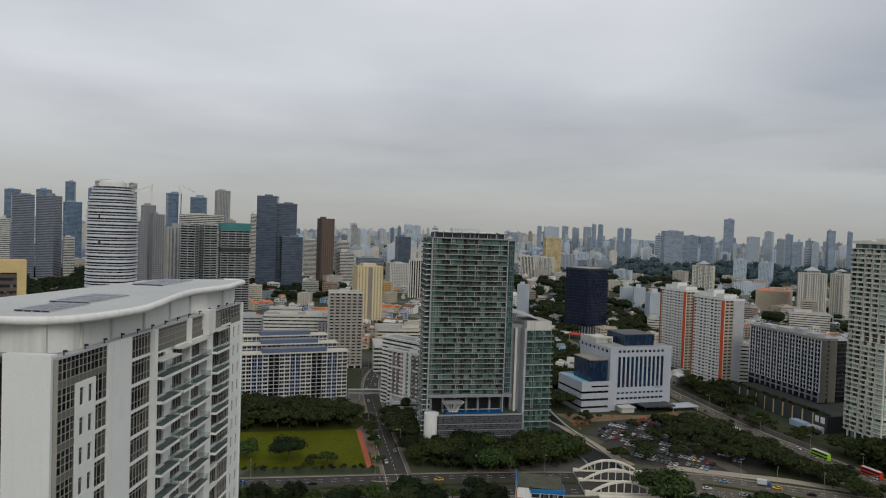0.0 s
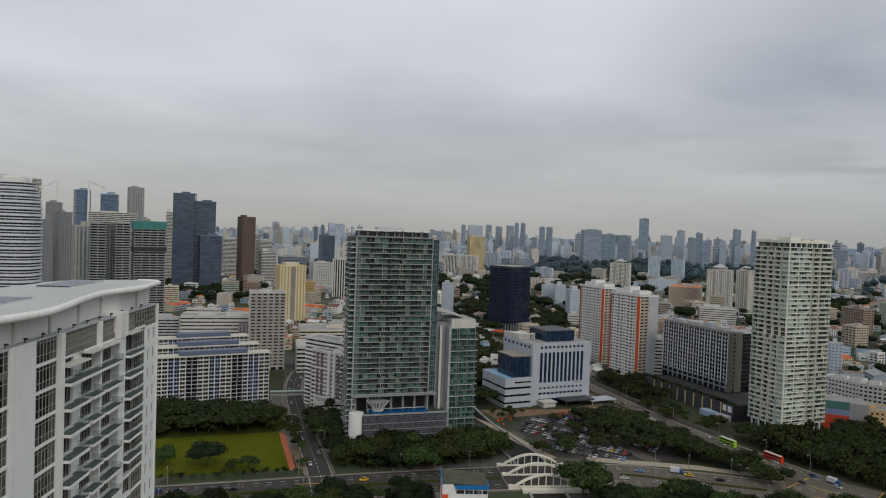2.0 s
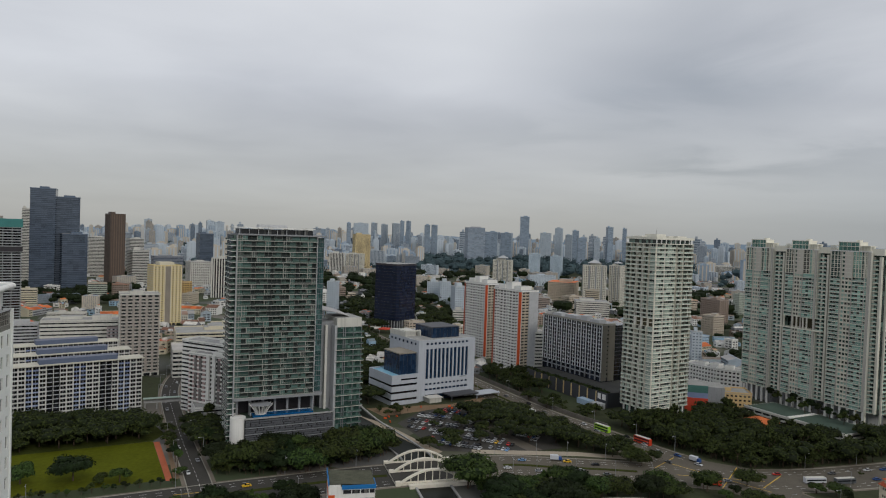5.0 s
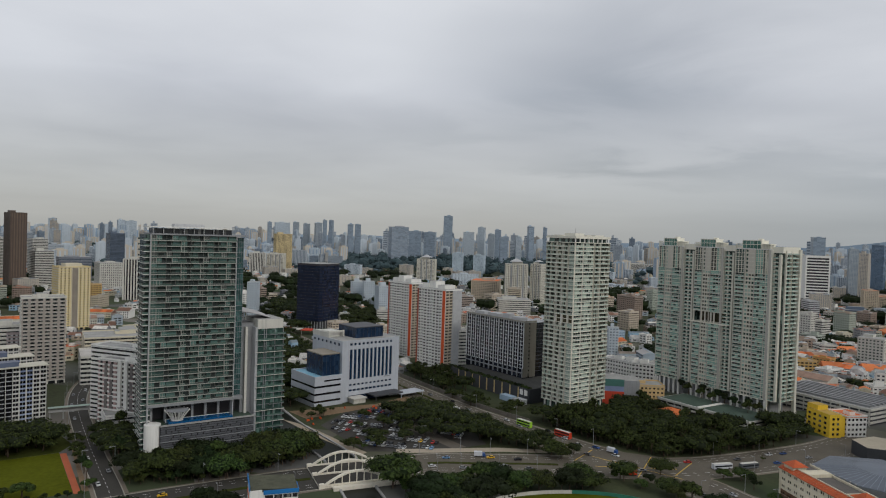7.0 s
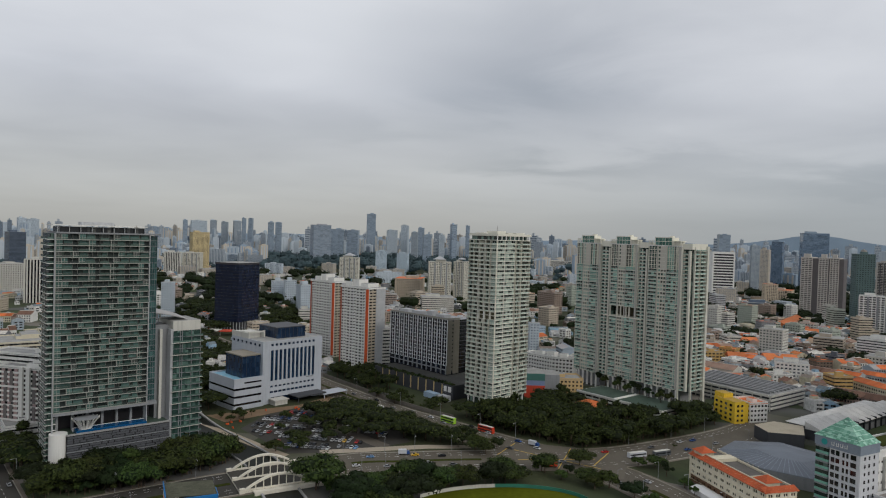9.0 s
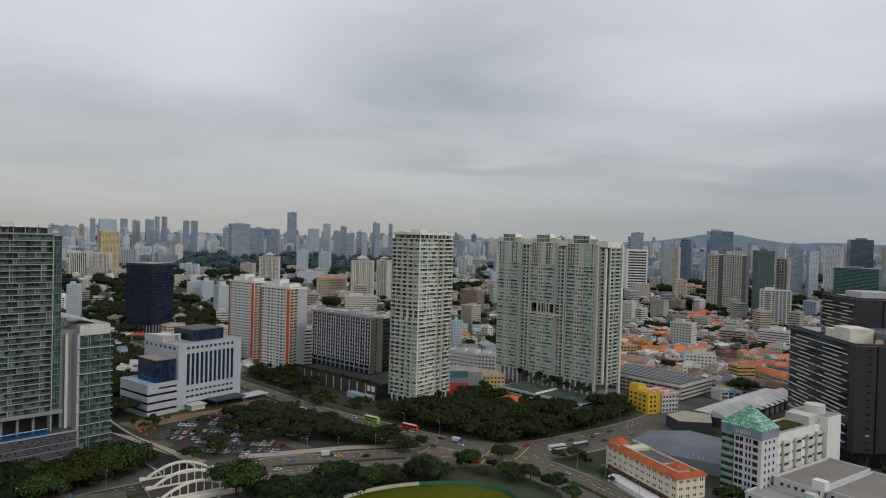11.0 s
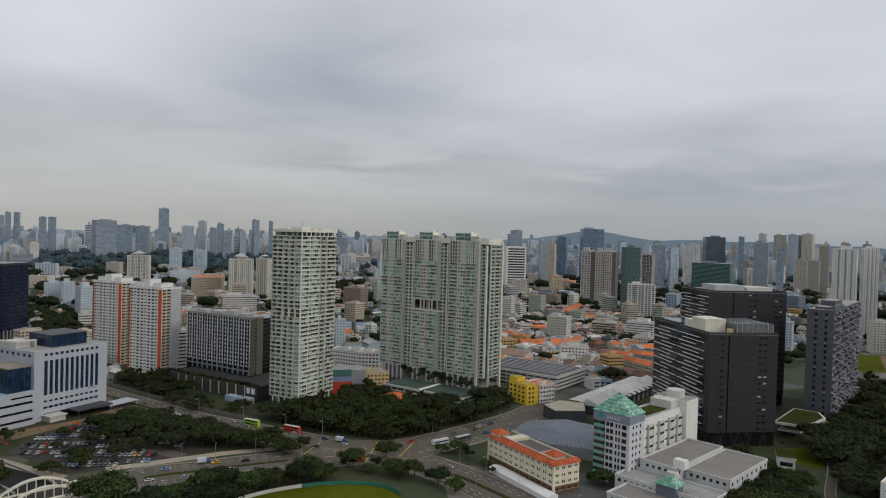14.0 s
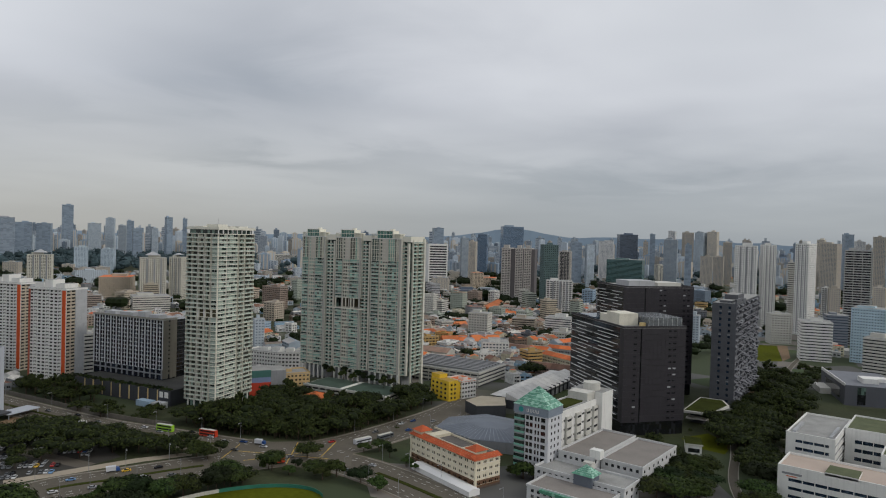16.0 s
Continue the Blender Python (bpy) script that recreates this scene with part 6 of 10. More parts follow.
# ---------------------------------------------------------------- grey-white headquarters with green pyramids
def pyramid_office():
    pg = glass_mat("green_roof_glass", (0.10, 0.30, 0.20), (0.30, 0.55, 0.42), (1.6, 1.6, 1.6), 0.5, 0.2)
    root = thing("headquarters_building", "pale grey office with green glass pyramid roof and low halls", "office", pose(319, 178, 0))
    w, d, H = 15.0, 21.0, 37.0
    part("glazed_core", Mb().box((0.4, 0.4, 0), (w, d - 0.4, H - 4)), root, "", None, [g_dark])
    s = Mb()
    h = 3.6
    p, u, nn, L = sides(w, d)["l"]
    # towards the road: green bowed bay, then pairs of square windows
    s.obox((0, d - 7.0), u, L - 7.0, nn, -0.4, 0.3, 0, h, 0)
    for a, wd in ((7.7, 1.8), (10.0, 1.8), (13.2, 1.0), (15.0, 1.0), (17.0, 2.6)):
        s.obox((0, d - a), u, wd, nn, 0.3, 0.34, 0.62, 3.0, 4), s.obox((0, d - a - 0.1), u, wd - 0.2, nn, 0.34, 0.4, 0.66, 0.8, 0)
    s.obox((0, d - 0.5), u, 6.2, nn, -0.4, 0.8, 0, 1.1, 2), s.obox((0, d - 0.5), u, 6.2, nn, -0.4, 0.7, 1.1, 2.9, 3), s.obox((0, d - 0.5), u, 6.2, nn, -0.4, 1.1, 2.9, h, 1)
    p, u, nn, L = sides(w, d)["f"]
    s.obox(p, u, L, nn, -0.4, 0.3, 0, h, 0)
    for a in (3.0, 6.5, 10.5):
        s.obox((a, 0), u, 1.3, nn, 0.3, 0.34, 1.0, 2.6, 4)
    me = s.mesh("storey", [mat("cool_white_wall", (0.56, 0.57, 0.59), 0.75, var=0.06, streak=0.12), grey, mat("green_cladding", (0.18, 0.42, 0.33), 0.5), g_green, g_black])
    for i in range(9):
        part("storey", me, root, at=(0, 0, i * h))
    part("back_wall", Mb().box((0.4, d - 0.4, 0), (w, d, H - 4)), root, "", None, [palegrey])
    part("sign_band", Mb().box((-0.5, -0.5, 32.4), (w + 0.3, d + 0.3, H)), root, "blue-grey sign band below the pyramid", None, [mat("bluegrey_panel", (0.22, 0.26, 0.31), 0.6)])
    sg = Mb().cyl(0, 0, 1.5, 0, 0.12, 16, 0)
    o = part("emblem", sg, root, "teal round emblem", None, [mat("teal_sign", (0.03, 0.28, 0.27), 0.5)])
    o.matrix_local = pose(-0.5, 16.5, 34.6, 0, -90, 0)
    bars = Mb()
    for i, y in enumerate((13.0, 10.8, 8.8, 6.8)):
        bars.box((-0.62, y - 1.3, 33.8), (-0.5, y - 1.0, 35.6)), bars.box((-0.62, y - 1.3, 33.8), (-0.5, y, 34.1)), bars.box((-0.62, y - 0.2, 33.8), (-0.5, y, 35.4))
    part("sign_shapes", bars, root, "plain white sign shapes", None, [white])

    def pyramid(x0, y0, x1, y1, z, zt, parent):
        cx, cy = (x0 + x1) / 2, (y0 + y1) / 2
        m = Mb()
        for a, b in (((x0, y0), (x1, y0)), ((x1, y0), (x1, y1)), ((x1, y1), (x0, y1)), ((x0, y1), (x0, y0))):
            m.quad([(*a, z), (*b, z), (cx, cy, zt)], 0)
            for k in range(1, 6):
                t = k / 6
                q = [(a[0] + (cx - a[0]) * t, a[1] + (cy - a[1]) * t, z + (zt - z) * t + 0.06), (b[0] + (cx - b[0]) * t, b[1] + (cy - b[1]) * t, z + (zt - z) * t + 0.06)]
                t2 = t + 0.018
                q += [(b[0] + (cx - b[0]) * t2, b[1] + (cy - b[1]) * t2, z + (zt - z) * t2 + 0.06), (a[0] + (cx - a[0]) * t2, a[1] + (cy - a[1]) * t2, z + (zt - z) * t2 + 0.06)]
                m.quad(q, 1)
        part("glass_pyramid", m, parent, "green glass pyramid roof", None, [pg, mat("pyramid_bar", (0.35, 0.55, 0.45), 0.5)])

    pyramid(-0.8, -0.8, w + 0.6, d + 0.6, H, H + 10, root)
    # wing behind
    part("wing_core", Mb().box((w, 3, 0), (66, 19, 31)), root, "", None, [g_dark])
    for i, (z0, z1) in enumerate(((0, 5.2), (6.4, 10.2), (11.4, 15.2), (16.4, 20.2), (21.4, 25.2), (26.4, 31.6))):
        part("wing_band", Mb().box((w, 2.6, z0), (66, 3.0, z1)), root, "", None, [white])
    for x in (15, 21, 24, 30, 33, 40, 43, 50, 53, 60, 64):
        part("wing_pier", Mb().box((x, 2.57, 0), (x + 1.6, 2.97, 31.55)), root, "", None, [white])
    for x in (24, 36, 48, 58):
        part("bay", Mb().box((x, 1.2, 13), (x + 5.5, 3.0, 28)).box((x + 0.4, 0.6, 12.2), (x + 5.1, 3.0, 13)), root, "white projecting service bay", None, [offwhite])
        for z in (15.4, 20.4, 25.2):
            part("window", Mb().box((x + 0.5, 1.14, z), (x + 5.0, 1.2, z + 1.3)), root, "", None, [g_dark])
    part("wing_back", Mb().box((w, 18.8, 0), (66, 19.2, 31.6)), root, "", None, [white])
    part("wing_roof", Mb().box((w, 3, 31.0), (66, 19, 31.3)), root, "", None, [roofgrey])
    part("roof_garden", Mb().box((30, 6, 31.3), (52, 16, 32.0)), root, "", None, [lawn])
    part("end_block", Mb().box((64, -1, 0), (79, 20, 35.5), 0, 1), root, "tall white stair block", None, [white, roofgrey])
    part("roof_tank", Mb().cyl(70, 9, 5.2, 35.5, 40, 18), root, "round white water tank", None, [offwhite])
    part("roof_screen", Mb().box((54, 4, 31.3), (64, 17, 36), 0), root, "", None, [offwhite])

    hallwhite = mat("hall_white", (0.57, 0.575, 0.57), 0.8, var=0.08, streak=0.15)

    def low(x0, y0, x1, y1, z, wins, roof, slope=0.0):
        m = Mb().box((x0, y0, 0), (x1, y1, z - 0.4), 0, 1)
        m.box((x0 - 0.3, y0 - 0.3, z - 0.4), (x1 + 0.3, y0 + 0.2, z + 0.7)), m.box((x0 - 0.3, y1 - 0.2, z - 0.4), (x1 + 0.3, y1 + 0.3, z + 0.7))
        m.box((x0 - 0.3, y0 + 0.2, z - 0.4), (x0 + 0.2, y1 - 0.2, z + 0.7)), m.box((x1 - 0.2, y0 + 0.2, z - 0.4), (x1 + 0.3, y1 - 0.2, z + 0.7))
        part("hall", m, root, "", None, [hallwhite, roof])
        wm = Mb().box((0, -0.12, 0), (1.5, 0.05, 1.5), 0).mesh("window", [g_dark])
        wv = Mb().box((-0.12, 0, 0), (0.05, 1.5, 1.5), 0).mesh("window", [g_dark])
        for zz in wins:
            x = x0 + 2
            while x < x1 - 2:
                part("window", wm, root, at=(x, y0, zz))
                x += 6.2
            y = y0 + 2
            while y < y1 - 2:
                part("window", wv, root, at=(x0, y, zz))
                y += 3.4

    taupe = mat("taupe_roof", (0.235, 0.215, 0.195), 0.85, var=0.16, big=0.1)
    low(9, -22.5, 64, -2.0, 13.5, (10.6,), taupe)
    low(17, -46, 66, -23.2, 12.0, (9.0, 4.5), taupe)
    low(-10, -48, 8, 1.5, 8.8, (6.0, 2.5), roofgrey)
    low(-30, -46, -10.8, -6, 6.4, (3.6, 0.8), taupe)
    part("entrance_block", Mb().box((-12, -32, 0), (-4, -22, 11.5)), root, "", None, [mat("slate_panel", (0.13, 0.15, 0.18), 0.6)])
    part("green_canopy", Mb().box((-32, -40, 5.0), (-30.4, -14, 6.6)), root, "green glass canopy band", None, [pg])
    pyramid(-13, -33, -3, -21, 11.5, 16.0, root)
    part("stair_head", Mb().box((9.5, -26, 13.5), (14, -20, 18)), root, "", None, [white])
    part("duct_house", Mb().box((4, -24, 8.8), (8, -19, 12.5)), root, "", None, [offwhite])


pyramid_office()


# ---------------------------------------------------------------- cream building with clay tile roof
def tile_building():
    root = thing("old_building", "cream four-storey building with orange clay tile roof", "building", place((280, 196.8), -14))
    w, d, H = 16.5, 56.5, 15.0
    part("glazed_core", Mb().box((0.4, 0.4, 0), (w - 0.4, d - 0.4, H - 0.3)), root, "", None, [g_dark])
    s = Mb()
    S = sides(w, d)
    for key in "lfrb":
        p, u, nn, L = S[key]
        s.obox(p, u, L, nn, 0, 0.25, 0, 1.15, 0), s.obox(p, u, L, nn, 0, 0.25, 2.45, 3.5, 0), s.obox(p, u, L, nn, 0.25, 0.32, 1.05, 1.15, 1)
        c = round(L / 4.6)
        e = L / c
        for i in range(c):
            for x0, x1 in ((0, 0.24), (0.44, 0.54), (0.74, 1.0)):
                s.obox((p[0] + u[0] * (i + x0) * e, p[1] + u[1] * (i + x0) * e), u, (x1 - x0) * e, nn, 0, 0.23, 1.15, 2.45, 0)
    creamwall = mat("cream_wall", (0.70, 0.64, 0.49), 0.8, var=0.08, streak=0.16)
    me, low_me = s.mesh("storey", [creamwall, white]), s.mesh("storey", [mat("brown_brick_base", (0.15, 0.085, 0.05), 0.85, var=0.2), cream])
    for i in range(4):
        part("storey", me if i else low_me, root, at=(0, 0, 1.0 + i * 3.5))
    part("corner_strip", Mb().box((-0.5, -0.5, 1), (0.6, 0.6, H)).box((-0.5, d - 0.6, 1), (0.6, d + 0.5, H)), root, "", None, [creamwall])
    red_tile = mat("brick_red_roof_tile", (0.44, 0.092, 0.032), 0.8, var=0.3, fine=1.5)
    b = Mb()
    for key in "lfrb":
        wall_side(b, S[key], 1.0, ("blank", 0.4))
    part("plinth", b, root, "brown plinth", None, [brown])

    def tiles(x0, y0, x1, y1, axis, up, z):
        """A pent roof of ribbed tile rising to one side."""
        m = Mb()
        n = max(2, int((abs(y1 - y0) if axis == "y" else abs(x1 - x0)) / 1.1))
        for i in range(n):
            a, c = i / n, (i + 1) / n
            lift = 0.07 if i % 2 else 0.0
            if axis == "y":
                ya, yc = y0 + (y1 - y0) * a, y0 + (y1 - y0) * c
                m.quad([(x0, ya, z + lift), (x1, ya, z + up + lift), (x1, yc, z + up + lift), (x0, yc, z + lift)])
                m.quad([(x0, ya, z - 0.25), (x0, yc, z - 0.25), (x0, yc, z + lift), (x0, ya, z + lift)])
            else:
                xa, xc = x0 + (x1 - x0) * a, x0 + (x1 - x0) * c
                m.quad([(xa, y0, z + lift), (xc, y0, z + lift), (xc, y1, z + up + lift), (xa, y1, z + up + lift)])
        part("tile_roof", m, root, "orange clay tile pent roof", None, [red_tile])

    tiles(-1.2, -1.0, 3.0, d + 0.6, "y", 1.7, H)
    tiles(-1.0, -1.0, w + 1.0, 3.0, "x", 1.6, H - 0.1)
    part("inner_roof", Mb().box((2.9, 2.9, H - 0.4), (w, d, H + 0.3), 0, 1).box((w - 0.6, 3, H), (w, d, H + 1.3)).box((2.8, 3, H), (3.3, d, H + 2.1)).box((3.3, 16, H), (w - 0.6, 16.5, H + 1.6)).box((3.3, 40, H), (w - 0.6, 46, H + 1.9)), root, "", None, [cream, mat("dark_screed", (0.12, 0.11, 0.10), 0.9, var=0.3)])
    for x, y, sz, z in ((8.5, 9.5, 4.6, 2.0), (4.5, d - 4.5, 4.4, 2.6)):
        c = Mb().box((x - sz + 0.8, y - sz + 0.8, H), (x + sz - 0.8, y + sz - 0.8, H + z), 0)
        for sx, sy in ((1, 0), (0, 1), (-1, 0), (0, -1)):
            q0, q1 = ((x + sx * sz - sy * sz, y + sy * sz + sx * sz), (x + sx * sz + sy * sz, y + sy * sz - sx * sz))
            c.quad([(*q1, H + z), (*q0, H + z), (x, y, H + z + 2.6)], 1)
        part("roof_turret", c, root, "cream turret with tile hip roof", None, [cream, red_tile])
    # white tents along the street side
    tent = Mb()
    tent.box((0, 0, 0), (7.0, 8.0, 2.7), 0)
    tent.quad([(-0.2, 0, 2.72), (3.5, 0, 3.7), (3.5, 8.1, 3.7), (-0.2, 8.1, 2.72)][::-1]), tent.quad([(3.5, 0, 3.7), (7.2, 0, 2.72), (7.2, 8.1, 2.72), (3.5, 8.1, 3.7)][::-1])
    tent.quad([(-0.2, 0, 2.72), (7.2, 0, 2.72), (3.5, 0, 3.7)]), tent.quad([(7.2, 8.1, 2.72), (-0.2, 8.1, 2.72), (3.5, 8.1, 3.7)])
    tm = tent.mesh("marquee", [mat("white_canvas", (0.72, 0.72, 0.71), 0.7, var=0.06)])
    for i in range(6):
        o = new("marquee", tm)
        o.matrix_world = root.matrix_world @ pose(-9.0, -6 + i * 8.2, 0)
        tagged(o, "white canvas marquee beside the cream building", "tent", "row of marquees")


tile_building()


# ---------------------------------------------------------------- other buildings near the junction
def shell_hall():
    root = thing("event_hall", "low hall with curved grey-blue metal roof", "hall", pose(0, 0, 0))
    pts = [(336, 268), (330, 236), (342, 210), (366, 206), (388, 226), (384, 262), (360, 276)]
    cx, cy = 358, 240
    m = Mb()
    n = len(pts)
    for i in range(n):
        a, b = pts[i], pts[(i + 1) % n]
        m.quad([(*a, 0), (*b, 0), (*b, 6.5), (*a, 6.5)][::-1], 1)
        c0, c1 = [(p[0] * 0.45 + cx * 0.55, p[1] * 0.45 + cy * 0.55) for p in (a, b)]
        m.quad([(*a, 6.9), (*b, 6.9), (*c1, 10.2), (*c0, 10.2)], 0), m.quad([(*c0, 10.2), (*c1, 10.2), (cx, cy, 11)], 0)
        for k in range(9):
            t = (k + 0.5) / 9
            p0, p1 = (a[0] + (b[0] - a[0]) * t, a[1] + (b[1] - a[1]) * t), (c0[0] + (c1[0] - c0[0]) * t, c0[1] + (c1[1] - c0[1]) * t)
            e = ((b[0] - a[0]) / 260, (b[1] - a[1]) / 260)
            m.quad([(p0[0] - e[0], p0[1] - e[1], 7.02), (p0[0] + e[0], p0[1] + e[1], 7.02), (p1[0] + e[0], p1[1] + e[1], 10.32), (p1[0] - e[0], p1[1] - e[1], 10.32)], 3)
        m.quad([(*a, 6.5), (*b, 6.5), (*b, 6.95), (*a, 6.95)], 3)
        for k in range(6):
            t0, t1 = (k + 0.2) / 6, (k + 0.7) / 6
            q0 = (a[0] + (b[0] - a[0]) * t0, a[1] + (b[1] - a[1]) * t0)
            q1 = (a[0] + (b[0] - a[0]) * t1, a[1] + (b[1] - a[1]) * t1)
            m.quad([(q0[0] * 1.0008, q0[1] * 0.9992, 1), (q1[0] * 1.0008, q1[1] * 0.9992, 1), (q1[0], q1[1], 6), (q0[0], q0[1], 6)], 2)
    part("shell", m, root, "", None, [mat("bluegrey_metal", (0.115, 0.135, 0.165), 0.5, var=0.15), grey, g_black, mat("seam_grey", (0.25, 0.28, 0.32), 0.5)])
    for i in range(9):
        t = (i + 0.5) / 9
        x, y = 336 - 6 * t + 0.0, 268 - 32 * t
        part("wall_rib", Mb().box((-0.5, -0.3, 0), (0.2, 0.3, 7.2)), root, "", (x, y, 0), [metalroof])
    k = Mb().prism([(392, 276), (408, 262), (428, 276), (420, 292), (400, 292)], 0, 8.5, 0, 1)
    o = thing("visitor_pavilion", "dark faceted pavilion with cream roof", "building", pose(0, 0, 0))
    part("wall", k, o, "", None, [darkgrey, mat("sand_roof", (0.42, 0.37, 0.28), 0.9, var=0.15)])


shell_hall()


def saw_unit():
    root = thing("workshop_unit", "row workshop with pale sloping metal roof", "workshop", pose(0, 0, -200), "row of workshops")
    part("wall", Mb().box((0.3, 0, 0), (8.7, 26, 6.5)), root, "", None, [darkgrey])
    r = Mb()
    r.quad([(0, -0.6, 7.0), (9, -0.6, 7.0), (9, 13, 11.6), (0, 13, 11.6)]), r.quad([(0, 13, 8.4), (9, 13, 9.0), (9, 26.5, 8.6), (0, 26.5, 8.6)])
    r.quad([(0, -0.6, 6.6), (0, -0.6, 7.0), (0, 13, 11.6), (0, 13, 6.6)]), r.quad([(9, -0.6, 6.6), (9, 13, 6.6), (9, 13, 11.6), (9, -0.6, 7.0)]), r.quad([(0, -0.6, 6.6), (9, -0.6, 6.6), (9, -0.6, 7.0), (0, -0.6, 7.0)])
    part("roof", r, root, "", None, [mat("pale_metal_roof", (0.56, 0.55, 0.52), 0.6, var=0.25, big=0.15)])
    # coloured dark grey so that it reads as a shaded gap between roofs
    part("parting_wall", Mb().box((8.7, -1.0, 0), (9.2, 27, 8.2)), root, "", None, [darkgrey])
    part("shutter", Mb().box((1.2, -0.08, 0.2), (7.6, 0.0, 4.6)), root, "", None, [grey])
    return root


u0 = saw_unit()
for i in range(13):
    copy_thing(u0, pose(431 + i * 9.25 * math.cos(radians(7)), 263 + i * 9.25 * math.sin(radians(7)), 0, 0, 0, 7))
for o in (u0, *u0.children_recursive):
    bpy.data.objects.remove(o)


def white_factory(x, y, w, d, H, lbl, roof, bands, name="factory_building"):
    root = thing(name, lbl, "factory", pose(x, y, 0))
    part("dark_core", Mb().box((0.5, 0.5, 0), (w - 0.5, d - 0.5, H - 0.5)), root, "", None, [g_blue])
    s = Mb()
    prev = 0.0
    for z0, z1 in bands + ((H, H),):
        s.box((0, 0, prev), (w, 0.5, z0)), s.box((0, d - 0.5, prev), (w, d, z0)), s.box((0, 0.5, prev), (0.5, d - 0.5, z0)), s.box((w - 0.5, 0.5, prev), (w, d - 0.5, z0))
        prev = z1
    for z0, z1 in bands:
        s.box((0, d - 5.0, z0), (0.5, d, z1)), s.box((0, 0, z0), (0.5, 3, z1))
        yy = 5.0
        while yy < d - 6:
            s.box((0.02, yy, z0), (0.5, yy + 0.35, z1))
            yy += 5.5
    s.box((0, 0, H), (w, 0.6, H + 1.1)), s.box((0, d - 0.6, H), (w, d, H + 1.1)), s.box((0, 0.6, H), (0.6, d - 0.6, H + 1.1)), s.box((w - 0.6, 0.6, H), (w, d - 0.6, H + 1.1))
    part("wall", s, root, "", None, [white])
    part("roof", Mb().box((0.5, 0.5, H - 0.5), (w - 0.5, d - 0.5, H + 0.1)), root, "", None, [roof])
    return root


pinkroof = mat("pinkish_roof", (0.44, 0.36, 0.30), 0.9, var=0.12, big=0.06)
mossroof = mat("mossy_roof", (0.10, 0.115, 0.06), 0.95, var=0.3, big=0.15)
s1 = white_factory(374, 22, 26, 55, 16.8, "white factory block with black strip windows and pink roof", pinkroof, ((2, 3.6), (6.0, 7.6), (10.2, 11.8)))
part("sign_bar", Mb().box((-0.15, 44, 13.6), (0.0, 53, 14.6)), s1, "", None, [grey])
part("sign_bar", Mb().box((-0.15, 46, 12.6), (0.0, 51, 13.0)), s1, "", None, [orange])
part("roof_deck", Mb().box((-0.0, 20, 17.0), (14, 34, 18.5), 0, 1), s1, "", None, [white, mossroof])
s2 = white_factory(431, 60, 58, 25, 19.8, "white factory wing with strip windows and grey roof", roofgrey, ((2, 3.8), (6.4, 8.2), (11, 12.8), (15.4, 17)))
rng = random.Random(8)
for i in range(9):
    part("condenser", Mb().box((4 + i * 2.7, 20.5, 19.9), (6 + i * 2.7, 22.3, 21.4)), s2, "grey rooftop condenser", None, [palegrey])
    part("condenser", Mb().box((4 + i * 3.0, 2, 19.9), (6 + i * 3.0, 3.6, 21.2)), s2, "grey rooftop condenser", None, [palegrey])
white_factory(462, 18, 40, 41.5, 20.5, "white factory cross wing with dark strip windows", mossroof, ((3, 5.2), (8, 10.2), (13, 15.2)))
white_factory(425, 12, 36, 26, 18.0, "lower white factory block with mossy roof", mossroof, ((6.4, 7.4), (12.4, 13.4)))


def shed_hall():
    root = thing("exhibition_hall", "dark grey metal clad hall with notched corner", "hall", place((634, 83), -68))
    m = Mb().box((0, 0, 0), (46, 76, 15), 0, 1)
    m.box((0, 0, 15), (46, 0.7, 16.2), 0), m.box((0, 0.7, 15), (0.7, 76, 17.5), 2)
    part("body", m, root, "", None, [mat("slate_cladding", (0.10, 0.105, 0.12), 0.5, var=0.12, streak=0.08), mat("slate_roof", (0.16, 0.17, 0.19), 0.6, var=0.15), white])
    part("tall_window", Mb().box((9, -0.15, 1), (15, 0.0, 9)), root, "", None, [g_black])
    part("tall_window", Mb().box((9, -0.15, 9), (15, 0.0, 15)), root, "pale green glass", None, [g_teal])
    part("side_glazing", Mb().box((-0.15, 14, 3), (0.0, 60, 12)), root, "", None, [g_black])
    part("stair_block", Mb().box((18, 20, 15), (30, 34, 19)).box((30, 30, 15), (44, 40, 18)), root, "", None, [white])
    part("porch", Mb().box((-9, 40, 0), (0, 66, 5)), root, "", None, [offwhite])


shed_hall()


def yellow_house():
    root = thing("shop_building", "bright yellow stepped building beside white annex", "building", place((415, 319), -12))
    for x0, y0, x1, y1, z in ((0, 0, 9, 22, 15.5), (2, 14, 10, 24, 18.5), (9, 2, 13.5, 20, 13.5)):
        part("block", Mb().box((x0, y0, 0), (x1, y1, z), 0, 1), root, "", None, [yellow, mat("ochre_roof", (0.42, 0.28, 0.06), 0.9)])
    for i in range(4):
        for y in (3, 8, 13, 18):
            part("window", Mb().box((-0.1, y, 1.6 + i * 3.4), (0.05, y + 2.2, 3.2 + i * 3.4)), root, "", None, [g_dark])
        for x in (2, 5.5):
            part("window", Mb().box((x, -0.1, 1.6 + i * 3.4), (x + 1.6, 0.05, 3.2 + i * 3.4)), root, "", None, [g_dark])
    tower("shop_building", "white four-storey annex with red roof", (429, 317), -12, 15, 18, 0, 4, 3.3, {"all": ("win", 3.2, 0.6, 1.0, 2.5, 0.25, 0, 0)}, [white], g_dark, roof=tile)


yellow_house()


